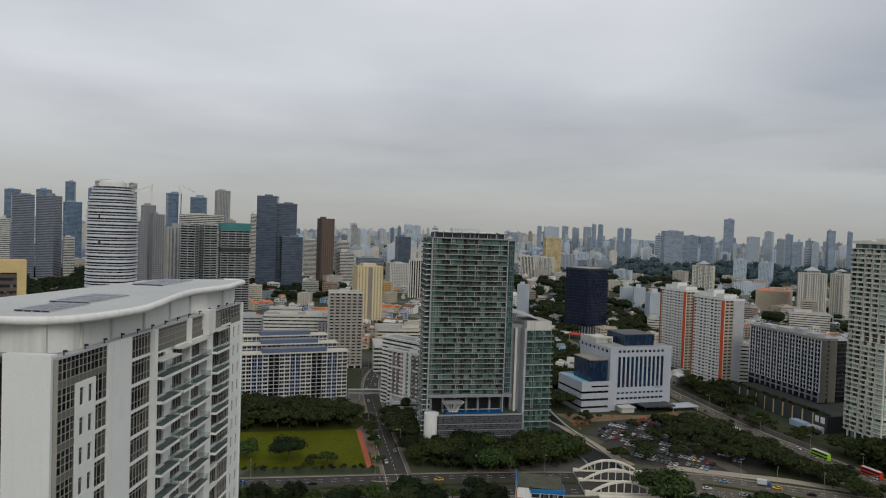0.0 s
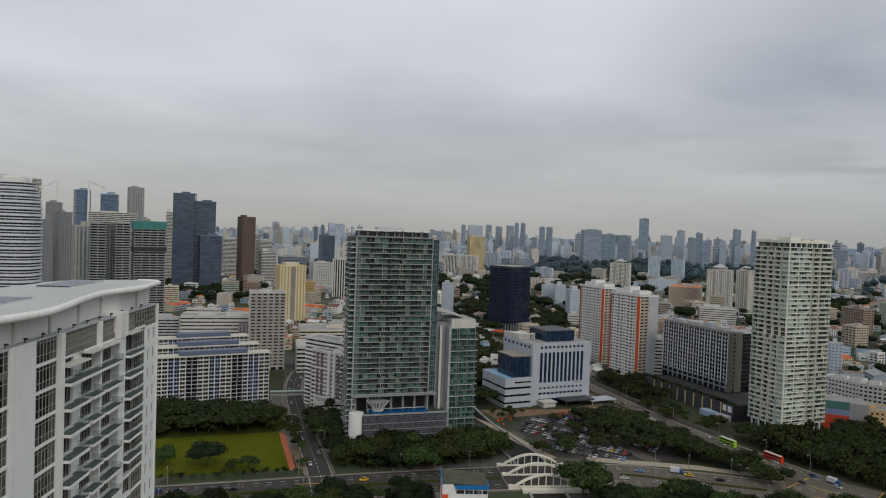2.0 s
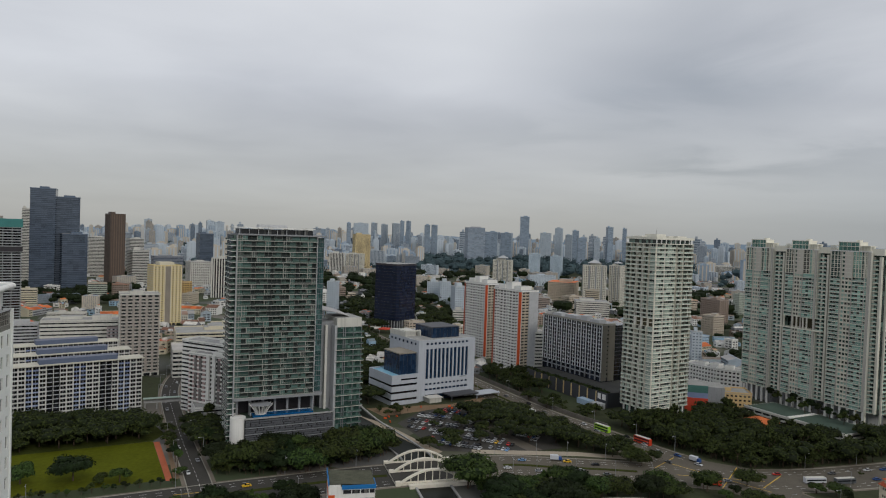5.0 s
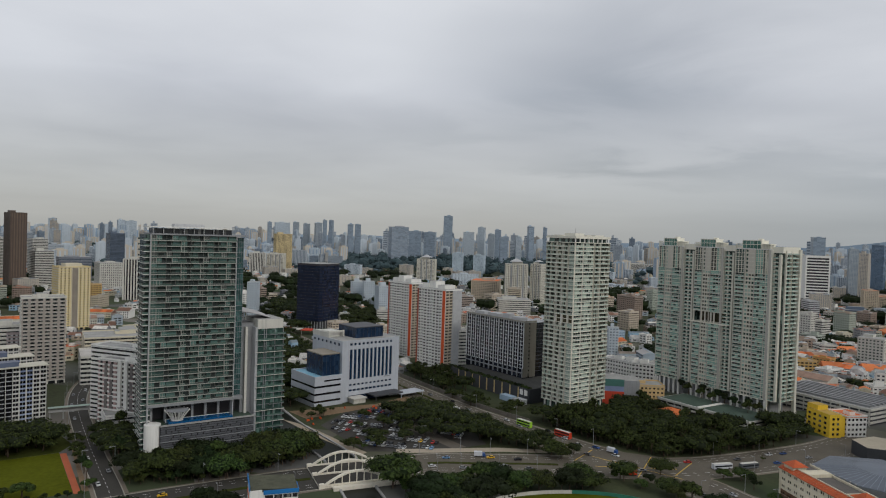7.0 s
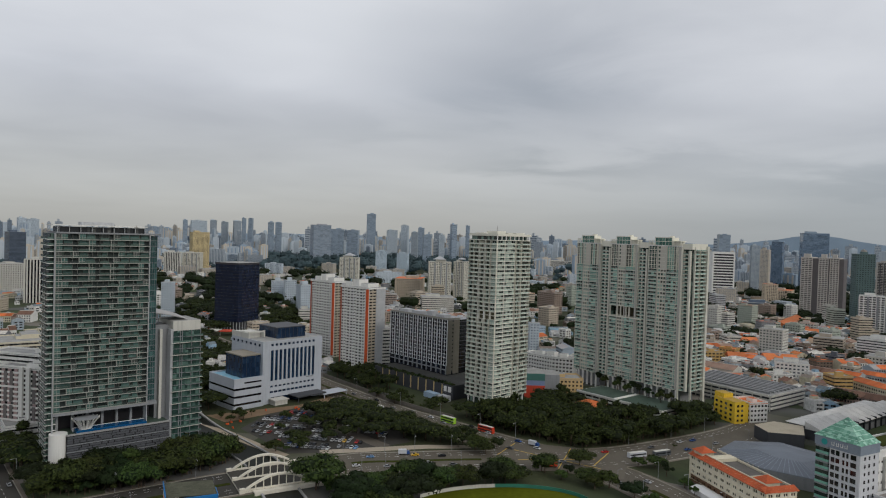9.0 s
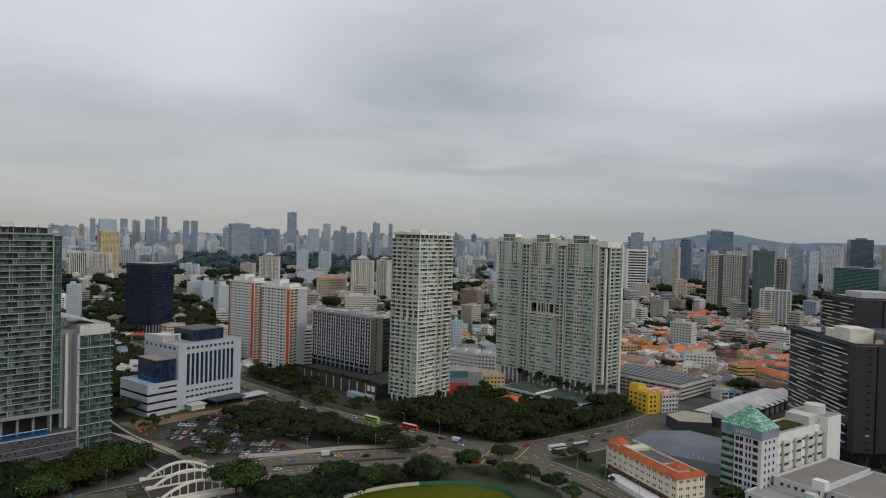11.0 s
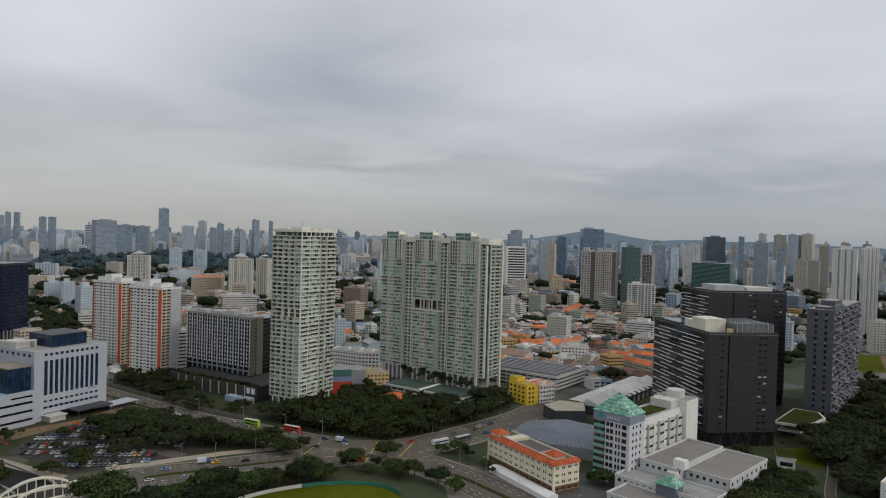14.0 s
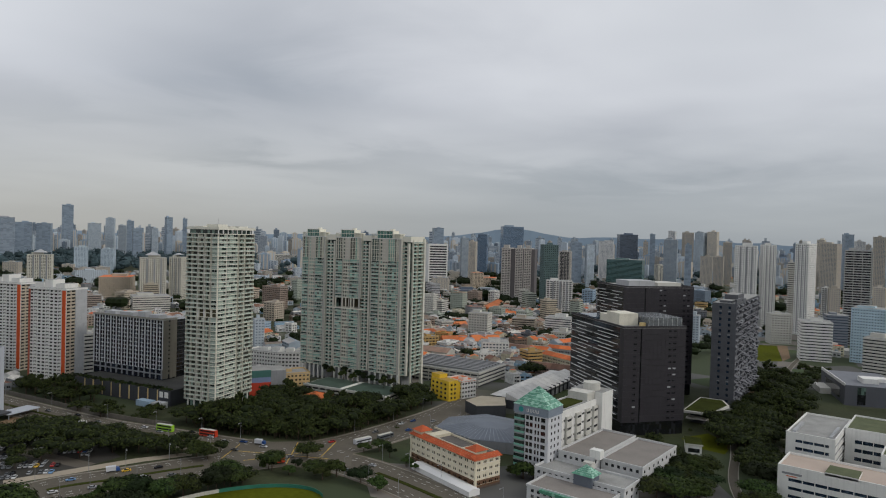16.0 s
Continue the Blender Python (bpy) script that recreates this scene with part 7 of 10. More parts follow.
def carpark_block():
    root = thing("parking_building", "long pale grey multi-storey car park", "car park", place((472, 331), 8))
    w, d = 54, 84
    part("dark_core", Mb().box((1, 1, 0), (w - 1, d - 1, 11)), root, "", None, [darkgrey])
    for i in range(4):
        part("deck_band", Mb().box((0, 0, 1.4 + i * 3.1), (w, d, 2.9 + i * 3.1)), root, "", None, [offwhite])
    part("roof_deck", Mb().box((0.6, 0.6, 12.2), (w - 0.6, d - 0.6, 12.4)), root, "", None, [roofgrey])
    for i in range(8):
        part("roof_shed", Mb().box((4 + i * 6.0, 3, 12.4), (6.4 + i * 6.0, d - 6, 14.0), 0, 1), root, "", None, [grey, mat("dull_shed_roof_%d" % i, (0.22 + 0.03 * (i % 3), 0.22 + 0.03 * (i % 3), 0.225 + 0.03 * (i % 3)), 0.7, var=0.2)])
    for i in range(12):
        part("post", Mb().box((0.3, 1 + i * 7, 0), (0.9, 1.8 + i * 7, 12)), root, "", None, [offwhite])


carpark_block()


# ---------------------------------------------------------------- housing on the far side of the sports field
def blue_block():
    root = thing("housing_block", "white housing block with blue panels and stepped roofs", "apartment block", place((-138, 470), 22))
    h, n, w = 2.75, 13, 76.0
    for r, (y, sx, nn) in enumerate(((0, 0, 13), (22, 3, 14), (44, 6, 15))):
        W = w - sx * 2
        q = part("dark_core", Mb().box((sx + 0.4, y + 0.4, 0), (sx + W - 0.4, y + 11.6, nn * h)), root, "", None, [g_black])
        s = Mb()
        bays = 20
        b = W / bays
        for i in range(bays):
            a = sx + i * b
            if i in (5, 6, 13, 14):
                s.box((a + 0.3, y + 0.3, 0), (a + b - 0.3, y + 0.5, 0.5), 3)
                s.box((a, y - 0.05, 0), (a + 0.3, y + 0.5, h), 0)
                continue
            s.box((a, y - 0.05, 0), (a + 0.35, y + 0.5, h), 0), s.box((a + b - 0.35, y - 0.05, 0), (a + b, y + 0.5, h), 0)
            kk = 1 if i in (2, 3, 9, 10, 16, 17) else 2
            s.box((a + 0.35, y + 0.1, 0), (a + b - 0.35, y + 0.5, 0.7), kk), s.box((a + 0.35, y + 0.1, 2.5), (a + b - 0.35, y + 0.5, h), kk)
            s.box((a + b / 2 - 0.1, y + 0.3, 1.0), (a + b / 2 + 0.1, y + 0.5, 2.5), 3)
        s.box((sx, y, 0), (sx + 0.4, y + 12, h), 0), s.box((sx + W - 0.4, y, 0), (sx + W, y + 4, h), 0), s.box((sx + W - 0.4, y + 6, 0), (sx + W, y + 12, h), 0), s.box((sx, y + 11.6, 0), (sx + W, y + 12, h), 0)
        bw = mat("block_white", (0.54, 0.54, 0.51), 0.8, var=0.1, streak=0.2)
        lo, hi = s.mesh("storey", [bw, mat("powder_blue", (0.30, 0.36, 0.50), 0.8), bw, palegrey]), s.mesh("storey", [bw, blue, bw, palegrey])
        for i in range(nn):
            part("storey", hi if i >= nn - 4 else lo, root, at=(0, 0, i * h))
        H = nn * h
        rf = Mb().box((sx - 1.2, y - 1.2, H), (sx + W + 1.2, y + 13, H + 0.5), 0)
        part("roof_slab", rf, root, "cream roof slab", None, [mat("pale_slab", (0.50, 0.48, 0.40), 0.85, var=0.12)])
        part("roof_house", Mb().box((sx + W * 0.2, y + 2, H + 0.5), (sx + W * 0.8, y + 10, H + 3.4), 0, 1), root, "blue-grey roof storey", None, [mat("slate_blue", (0.10, 0.125, 0.19), 0.7, var=0.1), mat("slate_blue_roof", (0.13, 0.145, 0.19), 0.6, var=0.1)])
    return root


blue_block()
WH = ("win", 3.4, 0.5, 1.0, 2.2, 0.3, 0, 1)
ST = ("strip", 1.15, 2.4, 0.4, 0)
tower("housing_tower", "slim white housing tower with banded balconies", (-100, 607), 12, 30, 22, 3, 23, 2.8, {"f": ("balc", 5.0, 0.62, 0.9, 0, 1, 1), "all": ("strip", 1.15, 2.5, 0.4, 0)}, [offwhite, mat("greige_wall", (0.33, 0.30, 0.27), 0.8)], g_dark, "apartment block")
yt = tower("housing_tower", "cream yellow housing tower with notched corners", (-112, 905), 24, 34, 24, 3, 25, 2.85, {"all": ("win", 4.2, 0.42, 0.9, 2.3, 0.6, 0, 1)}, [mat("pale_yellow_paint", (0.66, 0.54, 0.27), 0.8, var=0.08, streak=0.1), cream], g_dark, "apartment block")
part("centre_recess", Mb().box((13.5, -1.0, 3), (20.5, 0.0, 74)), yt, "grey-brown recessed stair core", None, [mat("recess_grey", (0.26, 0.23, 0.19), 0.8, streak=0.1)])
for x in (13.2, 20.2):
    part("corner_fin", Mb().box((x, -1.6, 3), (x + 0.6, 0.0, 75)), yt, "", None, [cream])
part("roof_house", Mb().box((8, 4, 74.5), (26, 20, 79)), yt, "", None, [cream])
pinkb = tower("housing_block", "white housing slab with pink stair panels", (-36, 478), -42, 40, 15, 0, 15, 2.8, {"f": ("win", 4.6, 0.5, 0.7, 2.3, 0.5, 0, 1), "all": WH}, [white, mat("dusty_pink", (0.38, 0.28, 0.27), 0.85)], g_dark, "apartment block")
for x in (5.2, 9.4, 25.4, 29.6):
    for z in range(4):
        part("window_panel", Mb().box((x, -0.75, 2 + z * 10), (x + 2.2, -0.45, 10 + z * 10)), pinkb, "", None, [mat("mauve_grey_panel", (0.17, 0.155, 0.15), 0.7)])
for x in (16.5, 21.5, 36.5):
    part("shaft", Mb().box((x, -1.6, 0), (x + 2.6, -0.4, 43)), pinkb, "white lift shaft strip", None, [white])
tower("housing_block", "taller white housing slab behind the pink one", (-42, 497), -42, 60, 15, 0, 17, 2.8, {"f": ST, "all": WH}, [white, white], g_dark, "apartment block")
tower("parking_building", "beige parking block with open decks", (-64, 690), 8, 84, 46, 0, 7, 3.2, {"all": ("strip", 1.5, 3.0, 0.5, 0)}, [cream], g_dark, "car park", plant=True)
tower("market_building", "white low market hall with broad grey roof", (-58, 600), 8, 70, 40, 0, 6, 3.6, {"all": ("strip", 1.2, 3.0, 0.4, 0)}, [offwhite], g_dark, "building", roof=mat("dirty_white_roof", (0.46, 0.44, 0.41), 0.9, var=0.2))
tower("school_block", "low white school block behind trees", (-30, 455), 10, 30, 24, 0, 3, 3.4, {"all": ST}, [white], g_dark, "building")
tower("housing_block", "grey housing slab with corridor bands", (-230, 668), 10, 52, 14, 0, 12, 2.8, {"all": ST}, [palegrey], g_dark, "apartment block")
tower("housing_block", "white stepped office with horizontal bands", (-170, 652), 8, 62, 26, 0, 12, 3.3, {"all": ST}, [offwhite], g_dark, "apartment block")
tower("housing_block", "brown and grey housing slab", (-118, 655), 10, 20, 26, 0, 12, 2.8, {"f": WH, "all": ST}, [mat("mauve_render", (0.30, 0.25, 0.25), 0.85), palegrey], g_dark, "apartment block")

# black glass tower with chamfered plan
bt = thing("office_tower", "black glass office tower on slender columns", "office tower", place((189, 868), 42))
part("glazed_core", Mb().prism([(0, 3), (3, 0), (40, 0), (43, 3), (43, 38), (0, 38)], 10, 82), bt, "black reflective glass", None, [glass_mat("navy_black_glass", (0.012, 0.018, 0.040), (0.018, 0.027, 0.056), (3, 3, 4), 0.3, 0.2, 0.35)])
for i in range(18):
    part("floor_line", Mb().prism([(-0.15, 3), (3, -0.15), (40, -0.15), (43.15, 3), (43.15, 38), (-0.15, 38)], 0, 0.3), bt, "", (0, 0, 10 + i * 4), [blacksteel])
part("crown", Mb().prism([(-0.3, 3), (3, -0.3), (40, -0.3), (43.3, 3), (43.3, 38.3), (-0.3, 38.3)], 82, 84.5, 0, 1), bt, "", None, [charcoal, roofgrey])
for i in range(8):
    part("column", Mb().box((1 + i * 5.6, 0.5, 0), (1.7 + i * 5.6, 1.2, 10)), bt, "", None, [palegrey])
    part("column", Mb().box((0.5, 5 + i * 4.4, 0), (1.2, 5.7 + i * 4.4, 10)), bt, "", None, [palegrey])
part("base_core", Mb().box((4, 4, 0), (39, 36, 10)), bt, "", None, [darkgrey])

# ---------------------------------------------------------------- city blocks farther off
# skyline glass with the haze mixed into its pale blue
g_haze = glass_mat("pale_haze_glass", (0.245, 0.305, 0.37), (0.26, 0.32, 0.385), (9, 9, 4), 0.3, 0.3, 0.3)
STYLES = {
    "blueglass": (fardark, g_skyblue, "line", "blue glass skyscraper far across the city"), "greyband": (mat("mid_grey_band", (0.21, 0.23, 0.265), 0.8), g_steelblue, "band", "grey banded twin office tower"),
    "paleband": (offwhite, g_dark, "band", "pale building with horizontal window bands"), "darkband": (grey, g_dark, "grid", "dark grey slim apartment tower"),
    "ribs": (mat("greige_ribs", (0.36, 0.35, 0.32), 0.8), g_far, "rib", "pale tower with vertical concrete ribs"), "balcony": (mat("dull_balcony_grey", (0.30, 0.315, 0.32), 0.8), g_black, "deck", "apartment tower with stacked pale balconies"),
    "darkglass": (mat("slate_line", (0.10, 0.135, 0.19), 0.6), g_steelblue, "line", "dark blue-grey glass office tower"), "brownribs": (brown, mat("brown_stone", (0.15, 0.11, 0.085), 0.5), "rib", "brown stone tower with vertical ribs"),
    "teal": (mat("tealgrey", (0.09, 0.14, 0.14), 0.7), g_green, "grid", "teal glass residential tower"), "grid": (offwhite, g_dark, "grid", "pale block with a small window grid"),
    "darkribs": (offwhite, g_black, "rib", "dark office block with pale ribs"), "cream": (mat("cream_grey", (0.58, 0.56, 0.48), 0.8, streak=0.15), g_dark, "grid", "cream housing tower with pale walls"),
    "yellow": (mat("straw_paint", (0.58, 0.47, 0.26), 0.8), g_dark, "grid", "straw yellow tall housing tower"), "bluewhite": (mat("bluish_white", (0.46, 0.52, 0.57), 0.8), g_far, "grid", "bluish white tall housing block"),
    "bluewhite2": (mat("ice_blue", (0.46, 0.60, 0.68), 0.7), g_blue, "sparse", "ice blue banded industrial block"), "paleblue": (mat("pale_blue_block", (0.44, 0.53, 0.60), 0.8), g_far, "grid", "pale blue slim housing tower"),
    "brownlow": (mat("rust_render", (0.34, 0.28, 0.24), 0.85), g_dark, "band", "reddish brown low city block"), "blackband": (white, charcoal, "line", "black block with thin white floor lines"), "whiteblack": (white, charcoal, "band", "white block with black window bands"),
    "beigeribs": (mat("taupe_block", (0.48, 0.45, 0.41), 0.8), g_dark, "balc", "taupe apartment slab with many windows"), "whitebalc": (white, g_dark, "balc", "white apartment block with balconies"),
    "orangeslab": (mat("apricot_wall", (0.50, 0.42, 0.32), 0.8), g_dark, "grid", "cream housing slab with an orange roof"), "brownband": (mat("mushroom_wall", (0.42, 0.36, 0.29), 0.8), g_black, "band", "brownish office block with dark window bands"),
    "cream2": (farwarm, g_far, "grid", "cream housing slab in the distance"), "tallwhite": (mat("chalk_white", (0.74, 0.74, 0.71), 0.8, streak=0.08), g_dark, "sparse", "tall chalk white housing tower"),
    "darkband2": (mat("stone_grey", (0.42, 0.42, 0.41), 0.8), g_dark, "deck", "dark grey tower with balconies"), "teallow": (mat("teal_frame", (0.10, 0.19, 0.19), 0.6), g_green, "band", "low teal glass office block"),
    "whiteblue": (white, g_blue, "grid", "white office with blue square windows"), "tealroof": (offwhite, g_green, "grid", "white building with green dormers"),
    # fardark, farpale and fargrey carry haze in their wall colours
    "fardark": (mat("haze_blue_wall", (0.27, 0.34, 0.42), 0.85, tint=0.25), g_haze, "line", "hazy blue-grey tower on the skyline"), "farpale": (mat("haze_pale_wall", (0.40, 0.455, 0.50), 0.85, tint=0.3), g_haze, "grid", "hazy pale tower on the skyline"), "farwhite": (mat("far_white_wall", (0.58, 0.58, 0.57), 0.85, tint=0.2), g_far, "grid", "pale white housing tower on the skyline"), "fargrey": (mat("lilac_grey", (0.33, 0.345, 0.385), 0.9), g_haze, "line", "broad grey slab on the skyline"),
}


def facade_mesh(mb, w, d, h, how, lift=0.0):
    """Bands, ribs or balconies on all four sides, joined: far windows that read as rows."""
    fl = max(2, round((h - lift) / 3.2))
    fh = (h - lift) / fl
    if how in ("band", "grid", "balc", "line"):
        t = {"band": 0.5, "grid": 0.48, "balc": 0.36, "line": 0.14}[how] * fh
        e = {"band": 0.35, "grid": 0.3, "balc": 1.2, "line": 0.12}[how]
        for i in range(fl + 1):
            z = lift + i * fh
            z1 = min(h, z + t)
            if z1 - z > 0.05:
                mb.box((-e, -e, z), (w + e, d + e, z1), 0)
    if how in ("rib", "grid", "balc"):
        step = {"rib": 4.2, "grid": 3.6, "balc": 7.0}[how]
        e = {"rib": 0.6, "grid": 0.27, "balc": 0.9}[how]
        f = {"rib": 0.5, "grid": 0.42, "balc": 0.28}[how]
        for side in sides(w, d).values():
            p, u, n, L = side
            c = max(1, round(L / step))
            for i in range(c + 1):
                s = max(0, min(L - step * f, i * L / c - step * f / 2))
                mb.obox((p[0] + u[0] * s, p[1] + u[1] * s), u, min(L, step * f), n, 0, e, lift, h, 0)


def blk(style, x, y, heading, w, d, h):
    wall, gl, how, lbl = STYLES[style]
    root = thing("tower_block" if h > 45 else "city_block", lbl, "building", place((x, y), heading), "city blocks")
    w, d = max(8, w), max(8, d)
    part("glazed_core", Mb().box((0, 0, 0), (w, d, h - 0.3)), root, "", None, [gl])
    dist = math.hypot(x, y)
    if dist < 1260 and how in ("grid", "band", "balc", "sparse", "deck"):
        fl = max(2, round(h / 3.2))
        fh = h / fl
        m = Mb()
        facade_mesh(m, w, d, fh, how)
        s = Mb()
        for side in sides(w, d).values():
            wall_side(s, side, fh, {"deck": ("balc", 9.5, 0.93, 1.4, 0, 0, 0), "sparse": ("win", 2.7, 0.5, 1.05, 2.3, 0.4, 0, 0), "grid": ("win", 3.4, 0.55, 0.95, 2.3, 0.3, 0, 0), "band": ("strip", 1.3, 2.5, 0.35, 0), "balc": ("balc", 5.2, 0.7, 1.3, 0, 0, 0)}[how])
        if dist < 760:
            me = s.mesh("storey", [wall])
            for i in range(fl):
                part("storey", me, root, at=(0, 0, i * fh))
        else:
            q = Mb()
            for i in range(fl):
                i0 = len(q.v)
                q.v += [(a, b, c + i * fh) for a, b, c in s.v]
                q.f += [tuple(i0 + j for j in f) for f in s.f]
                q.m += s.m
            tagged(part("wall", q, root, "", None, [wall]), kind="stuff")
    else:
        m = Mb()
        facade_mesh(m, w, d, h, how)
        tagged(part("facade_banding", m, root, "", None, [wall]), kind="stuff")
    rng = random.Random(int(x * 7 + y))
    r = Mb().box((-0.4, -0.4, h - 0.3), (w + 0.4, d + 0.4, h + 1.0), 0, 1)
    part("roof", r, root, "", None, [wall, tile if style == "orangeslab" else roofgrey])
    a, b = rng.uniform(0.1, 0.4) * w, rng.uniform(0.2, 0.4) * d
    part("plant_room", Mb().box((a, b, h + 1), (a + w * rng.uniform(0.3, 0.5), b + d * 0.45, h + rng.uniform(3, 6)), 0, 1), root, "", None, [wall, roofgrey])
    # dark strips proud of the wall imitate the shade of vertical recesses
    if style in ("tallwhite", "beigeribs", "cream", "whitebalc"):
        for side in list(sides(w, d).values())[:1] + list(sides(w, d).values())[3:]:
            p, u, n, L = side
            for f in (0.22, 0.5, 0.76):
                q = Mb()
                q.obox((p[0] + u[0] * L * f, p[1] + u[1] * L * f), u, L * 0.07, n, 0.3, 1.3 if how == "balc" else 0.46, 4, h - 1)
                part("recess_strip", q, root, "shaded vertical recess", None, [darkgrey if style == "beigeribs" else grey])
    if style == "cream" and h > 60:
        q = Mb()
        for sx, sy in ((1, 0), (0, 1), (-1, 0), (0, -1)):
            z = h + 5
            p0 = (w / 2 + (sx - sy) * w * 0.3, d / 2 + (sy + sx) * d * 0.3, z)
            p1 = (w / 2 + (sx + sy) * w * 0.3, d / 2 + (sy - sx) * d * 0.3, z)
            q.quad([p1, p0, (w / 2, d / 2, z + w * 0.16)])
        part("roof_pyramid", q, root, "pale grey pyramid cap", None, [palegrey])
    return root


def banded_office():
    root = thing("tower_block", "black office block with broad white floor bands", "building", place((1350, 1114), -36), "city blocks")
    w, d, h = 49.0, 36.0, 105.0
    part("glazed_core", Mb().box((0, 0, 0), (w, d, h)), root, "black window bands", None, [charcoal])
    band = Mb().box((-0.5, -0.5, 0), (w + 0.5, d + 0.5, 2.7)).mesh("floor_band", [white])
    for i in range(15):
        part("floor_band", band, root, at=(0, 0, 3 + i * 6.6))
    for x in (-1.2, w - 2.0):
        part("end_fin", Mb().box((x, -1.2, 0), (x + 3.2, d + 1.2, h + 2)), root, "", None, [white])
    part("roof", Mb().box((-1, -1, h - 3), (w + 1, d + 1, h + 2), 0, 1), root, "", None, [white, roofgrey])


def taupe_slab():
    root = thing("tower_block", "taupe apartment slab with balcony rows and dark recesses", "building", place((1119, 737), -65), "city blocks")
    w, d, h, n = 64.0, 50.0, 107.0, 33
    # core darkened by colour, so the recesses between bays look shaded
    part("dark_core", Mb().box((0, 0, 0), (w, d, h - 0.5)), root, "dark brown recessed wall", None, [mat("recess_shade", (0.13, 0.12, 0.12), 0.7, var=0.12)])
    taupe = STYLES["beigeribs"][0]
    for a, b in ((-1, 17), (26, 41), (43, 57)):
        part("bay_glass", Mb().box((a + 0.5, -1.0, 0), (b - 0.5, d + 0.6, h - 0.5)), root, "", None, [g_dark])
        q = Mb()
        for i in range(n):
            z = i * h / n
            q.box((a, -2.0, z), (b, d + 1.2, z + 1.75))
            for j in range(4):
                x = a + (b - a - 1.4) * j / 3
                q.box((x, -1.8, z + 1.75), (x + 1.4, -0.9, z + h / n))
        tagged(part("balcony_banding", q, root, "", None, [taupe]), kind="stuff")
        part("roof", Mb().box((a - 0.4, -2.4, h - 0.5), (b + 0.4, d + 1.5, h + 1.2), 0, 1), root, "", None, [taupe, roofgrey])
        part("roof_house", Mb().box((a + 3, 4, h + 1.2), (b - 4, 16, h + 7), 0, 1), root, "", None, [taupe, roofgrey])


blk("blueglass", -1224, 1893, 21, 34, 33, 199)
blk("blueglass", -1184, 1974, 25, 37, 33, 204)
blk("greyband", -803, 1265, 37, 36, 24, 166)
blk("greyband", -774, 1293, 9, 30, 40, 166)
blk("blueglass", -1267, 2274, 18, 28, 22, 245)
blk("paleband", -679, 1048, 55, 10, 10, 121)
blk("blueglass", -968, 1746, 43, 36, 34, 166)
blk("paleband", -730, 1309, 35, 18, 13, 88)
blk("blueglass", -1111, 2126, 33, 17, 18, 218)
blk("paleband", -868, 1690, 28, 18, 17, 219)
blk("paleband", -819, 1768, 32, 19, 13, 220)
blk("darkband", -482, 1076, 35, 13, 13, 124)
blk("darkband", -509, 1143, 15, 21, 14, 151)
blk("darkband", -478, 1120, 39, 18, 18, 136)
blk("ribs", -368, 907, 31, 23, 25, 118)
blk("blueglass", -638, 1573, 31, 29, 33, 190)
blk("blueglass", -602, 1613, 15, 35, 35, 184)
blk("paleband", -472, 1214, 17, 75, 40, 139)
blk("ribs", -583, 1751, 35, 32, 24, 208)
blk("balcony", -336, 870, 4, 18, 15, 122)
blk("balcony", -311, 885, 40, 17, 17, 123)
teal_block = blk("balcony", -296, 906, 23, 37, 29, 123)
part("roof_storey", Mb().box((-1.5, -1.5, 117), (38.5, 30, 127)), teal_block, "teal metal roof storey", None, [mat("teal_metal", (0.05, 0.20, 0.19), 0.6)])
# solid charcoal band imitates the shade of an open floor
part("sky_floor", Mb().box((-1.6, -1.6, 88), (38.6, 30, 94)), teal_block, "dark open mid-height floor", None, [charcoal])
blk("paleband", -451, 1587, 16, 15, 12, 148)
blk("darkglass", -359, 1304, 8, 38, 35, 180)
blk("darkglass", -325, 1324, 12, 38, 34, 167)
blk("darkglass", -308, 1302, 21, 39, 40, 103)
blk("brownribs", -260, 1454, 26, 27, 36, 142)
blk("paleband", -350, 1712, 19, 34, 24, 90)
blk("paleband", -255, 1657, 24, 29, 38, 90)
blk("paleband", -223, 1479, 26, 32, 33, 71)
blk("greyband", -196, 1584, 16, 60, 40, 55)
blk("grid", -107, 1396, 18, 40, 40, 54)
blk("darkribs", -62, 1258, -7, 31, 22, 69)
blk("darkglass", -130, 1992, 19, 37, 40, 102)
blk("bluewhite", 111, 994, -25, 13, 16, 51)
blk("darkribs", 215, 1888, -11, 41, 29, 61)
blk("cream", 266, 1932, -18, 46, 47, 58)
blk("yellow", 314, 2076, 7, 47, 34, 113)
blk("bluewhite", 311, 1180, -10, 20, 13, 38)
blk("bluewhite", 325, 1145, -7, 18, 15, 41)
blk("bluewhite", 291, 946, -1, 17, 24, 49)
blk("paleband", 280, 918, -17, 22, 22, 17)
blk("paleband", 1545, 2100, -36, 170, 40, 40)
blk("grid", 1420, 2230, -33, 90, 36, 30)
blk("cream", 587, 1596, -29, 46, 28, 64)
blk("paleblue", 819, 1912, -19, 33, 16, 72)
blk("paleblue", 877, 1886, -39, 32, 26, 67)
blk("cream", 604, 1151, -24, 42, 30, 75)
blk("cream", 655, 1146, -51, 22, 29, 76)
blk("orangeslab", 567, 1225, -34, 52, 58, 38)
blk("paleband", 257, 585, -7, 10, 9, 37)
blk("brownlow", 477, 1101, -26, 33, 26, 19)
blk("paleband", 498, 969, -22, 51, 42, 26)
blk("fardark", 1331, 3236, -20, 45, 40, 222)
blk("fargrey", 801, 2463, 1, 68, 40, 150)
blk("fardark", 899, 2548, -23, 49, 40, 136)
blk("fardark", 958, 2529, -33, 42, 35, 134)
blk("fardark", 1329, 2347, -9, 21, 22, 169)
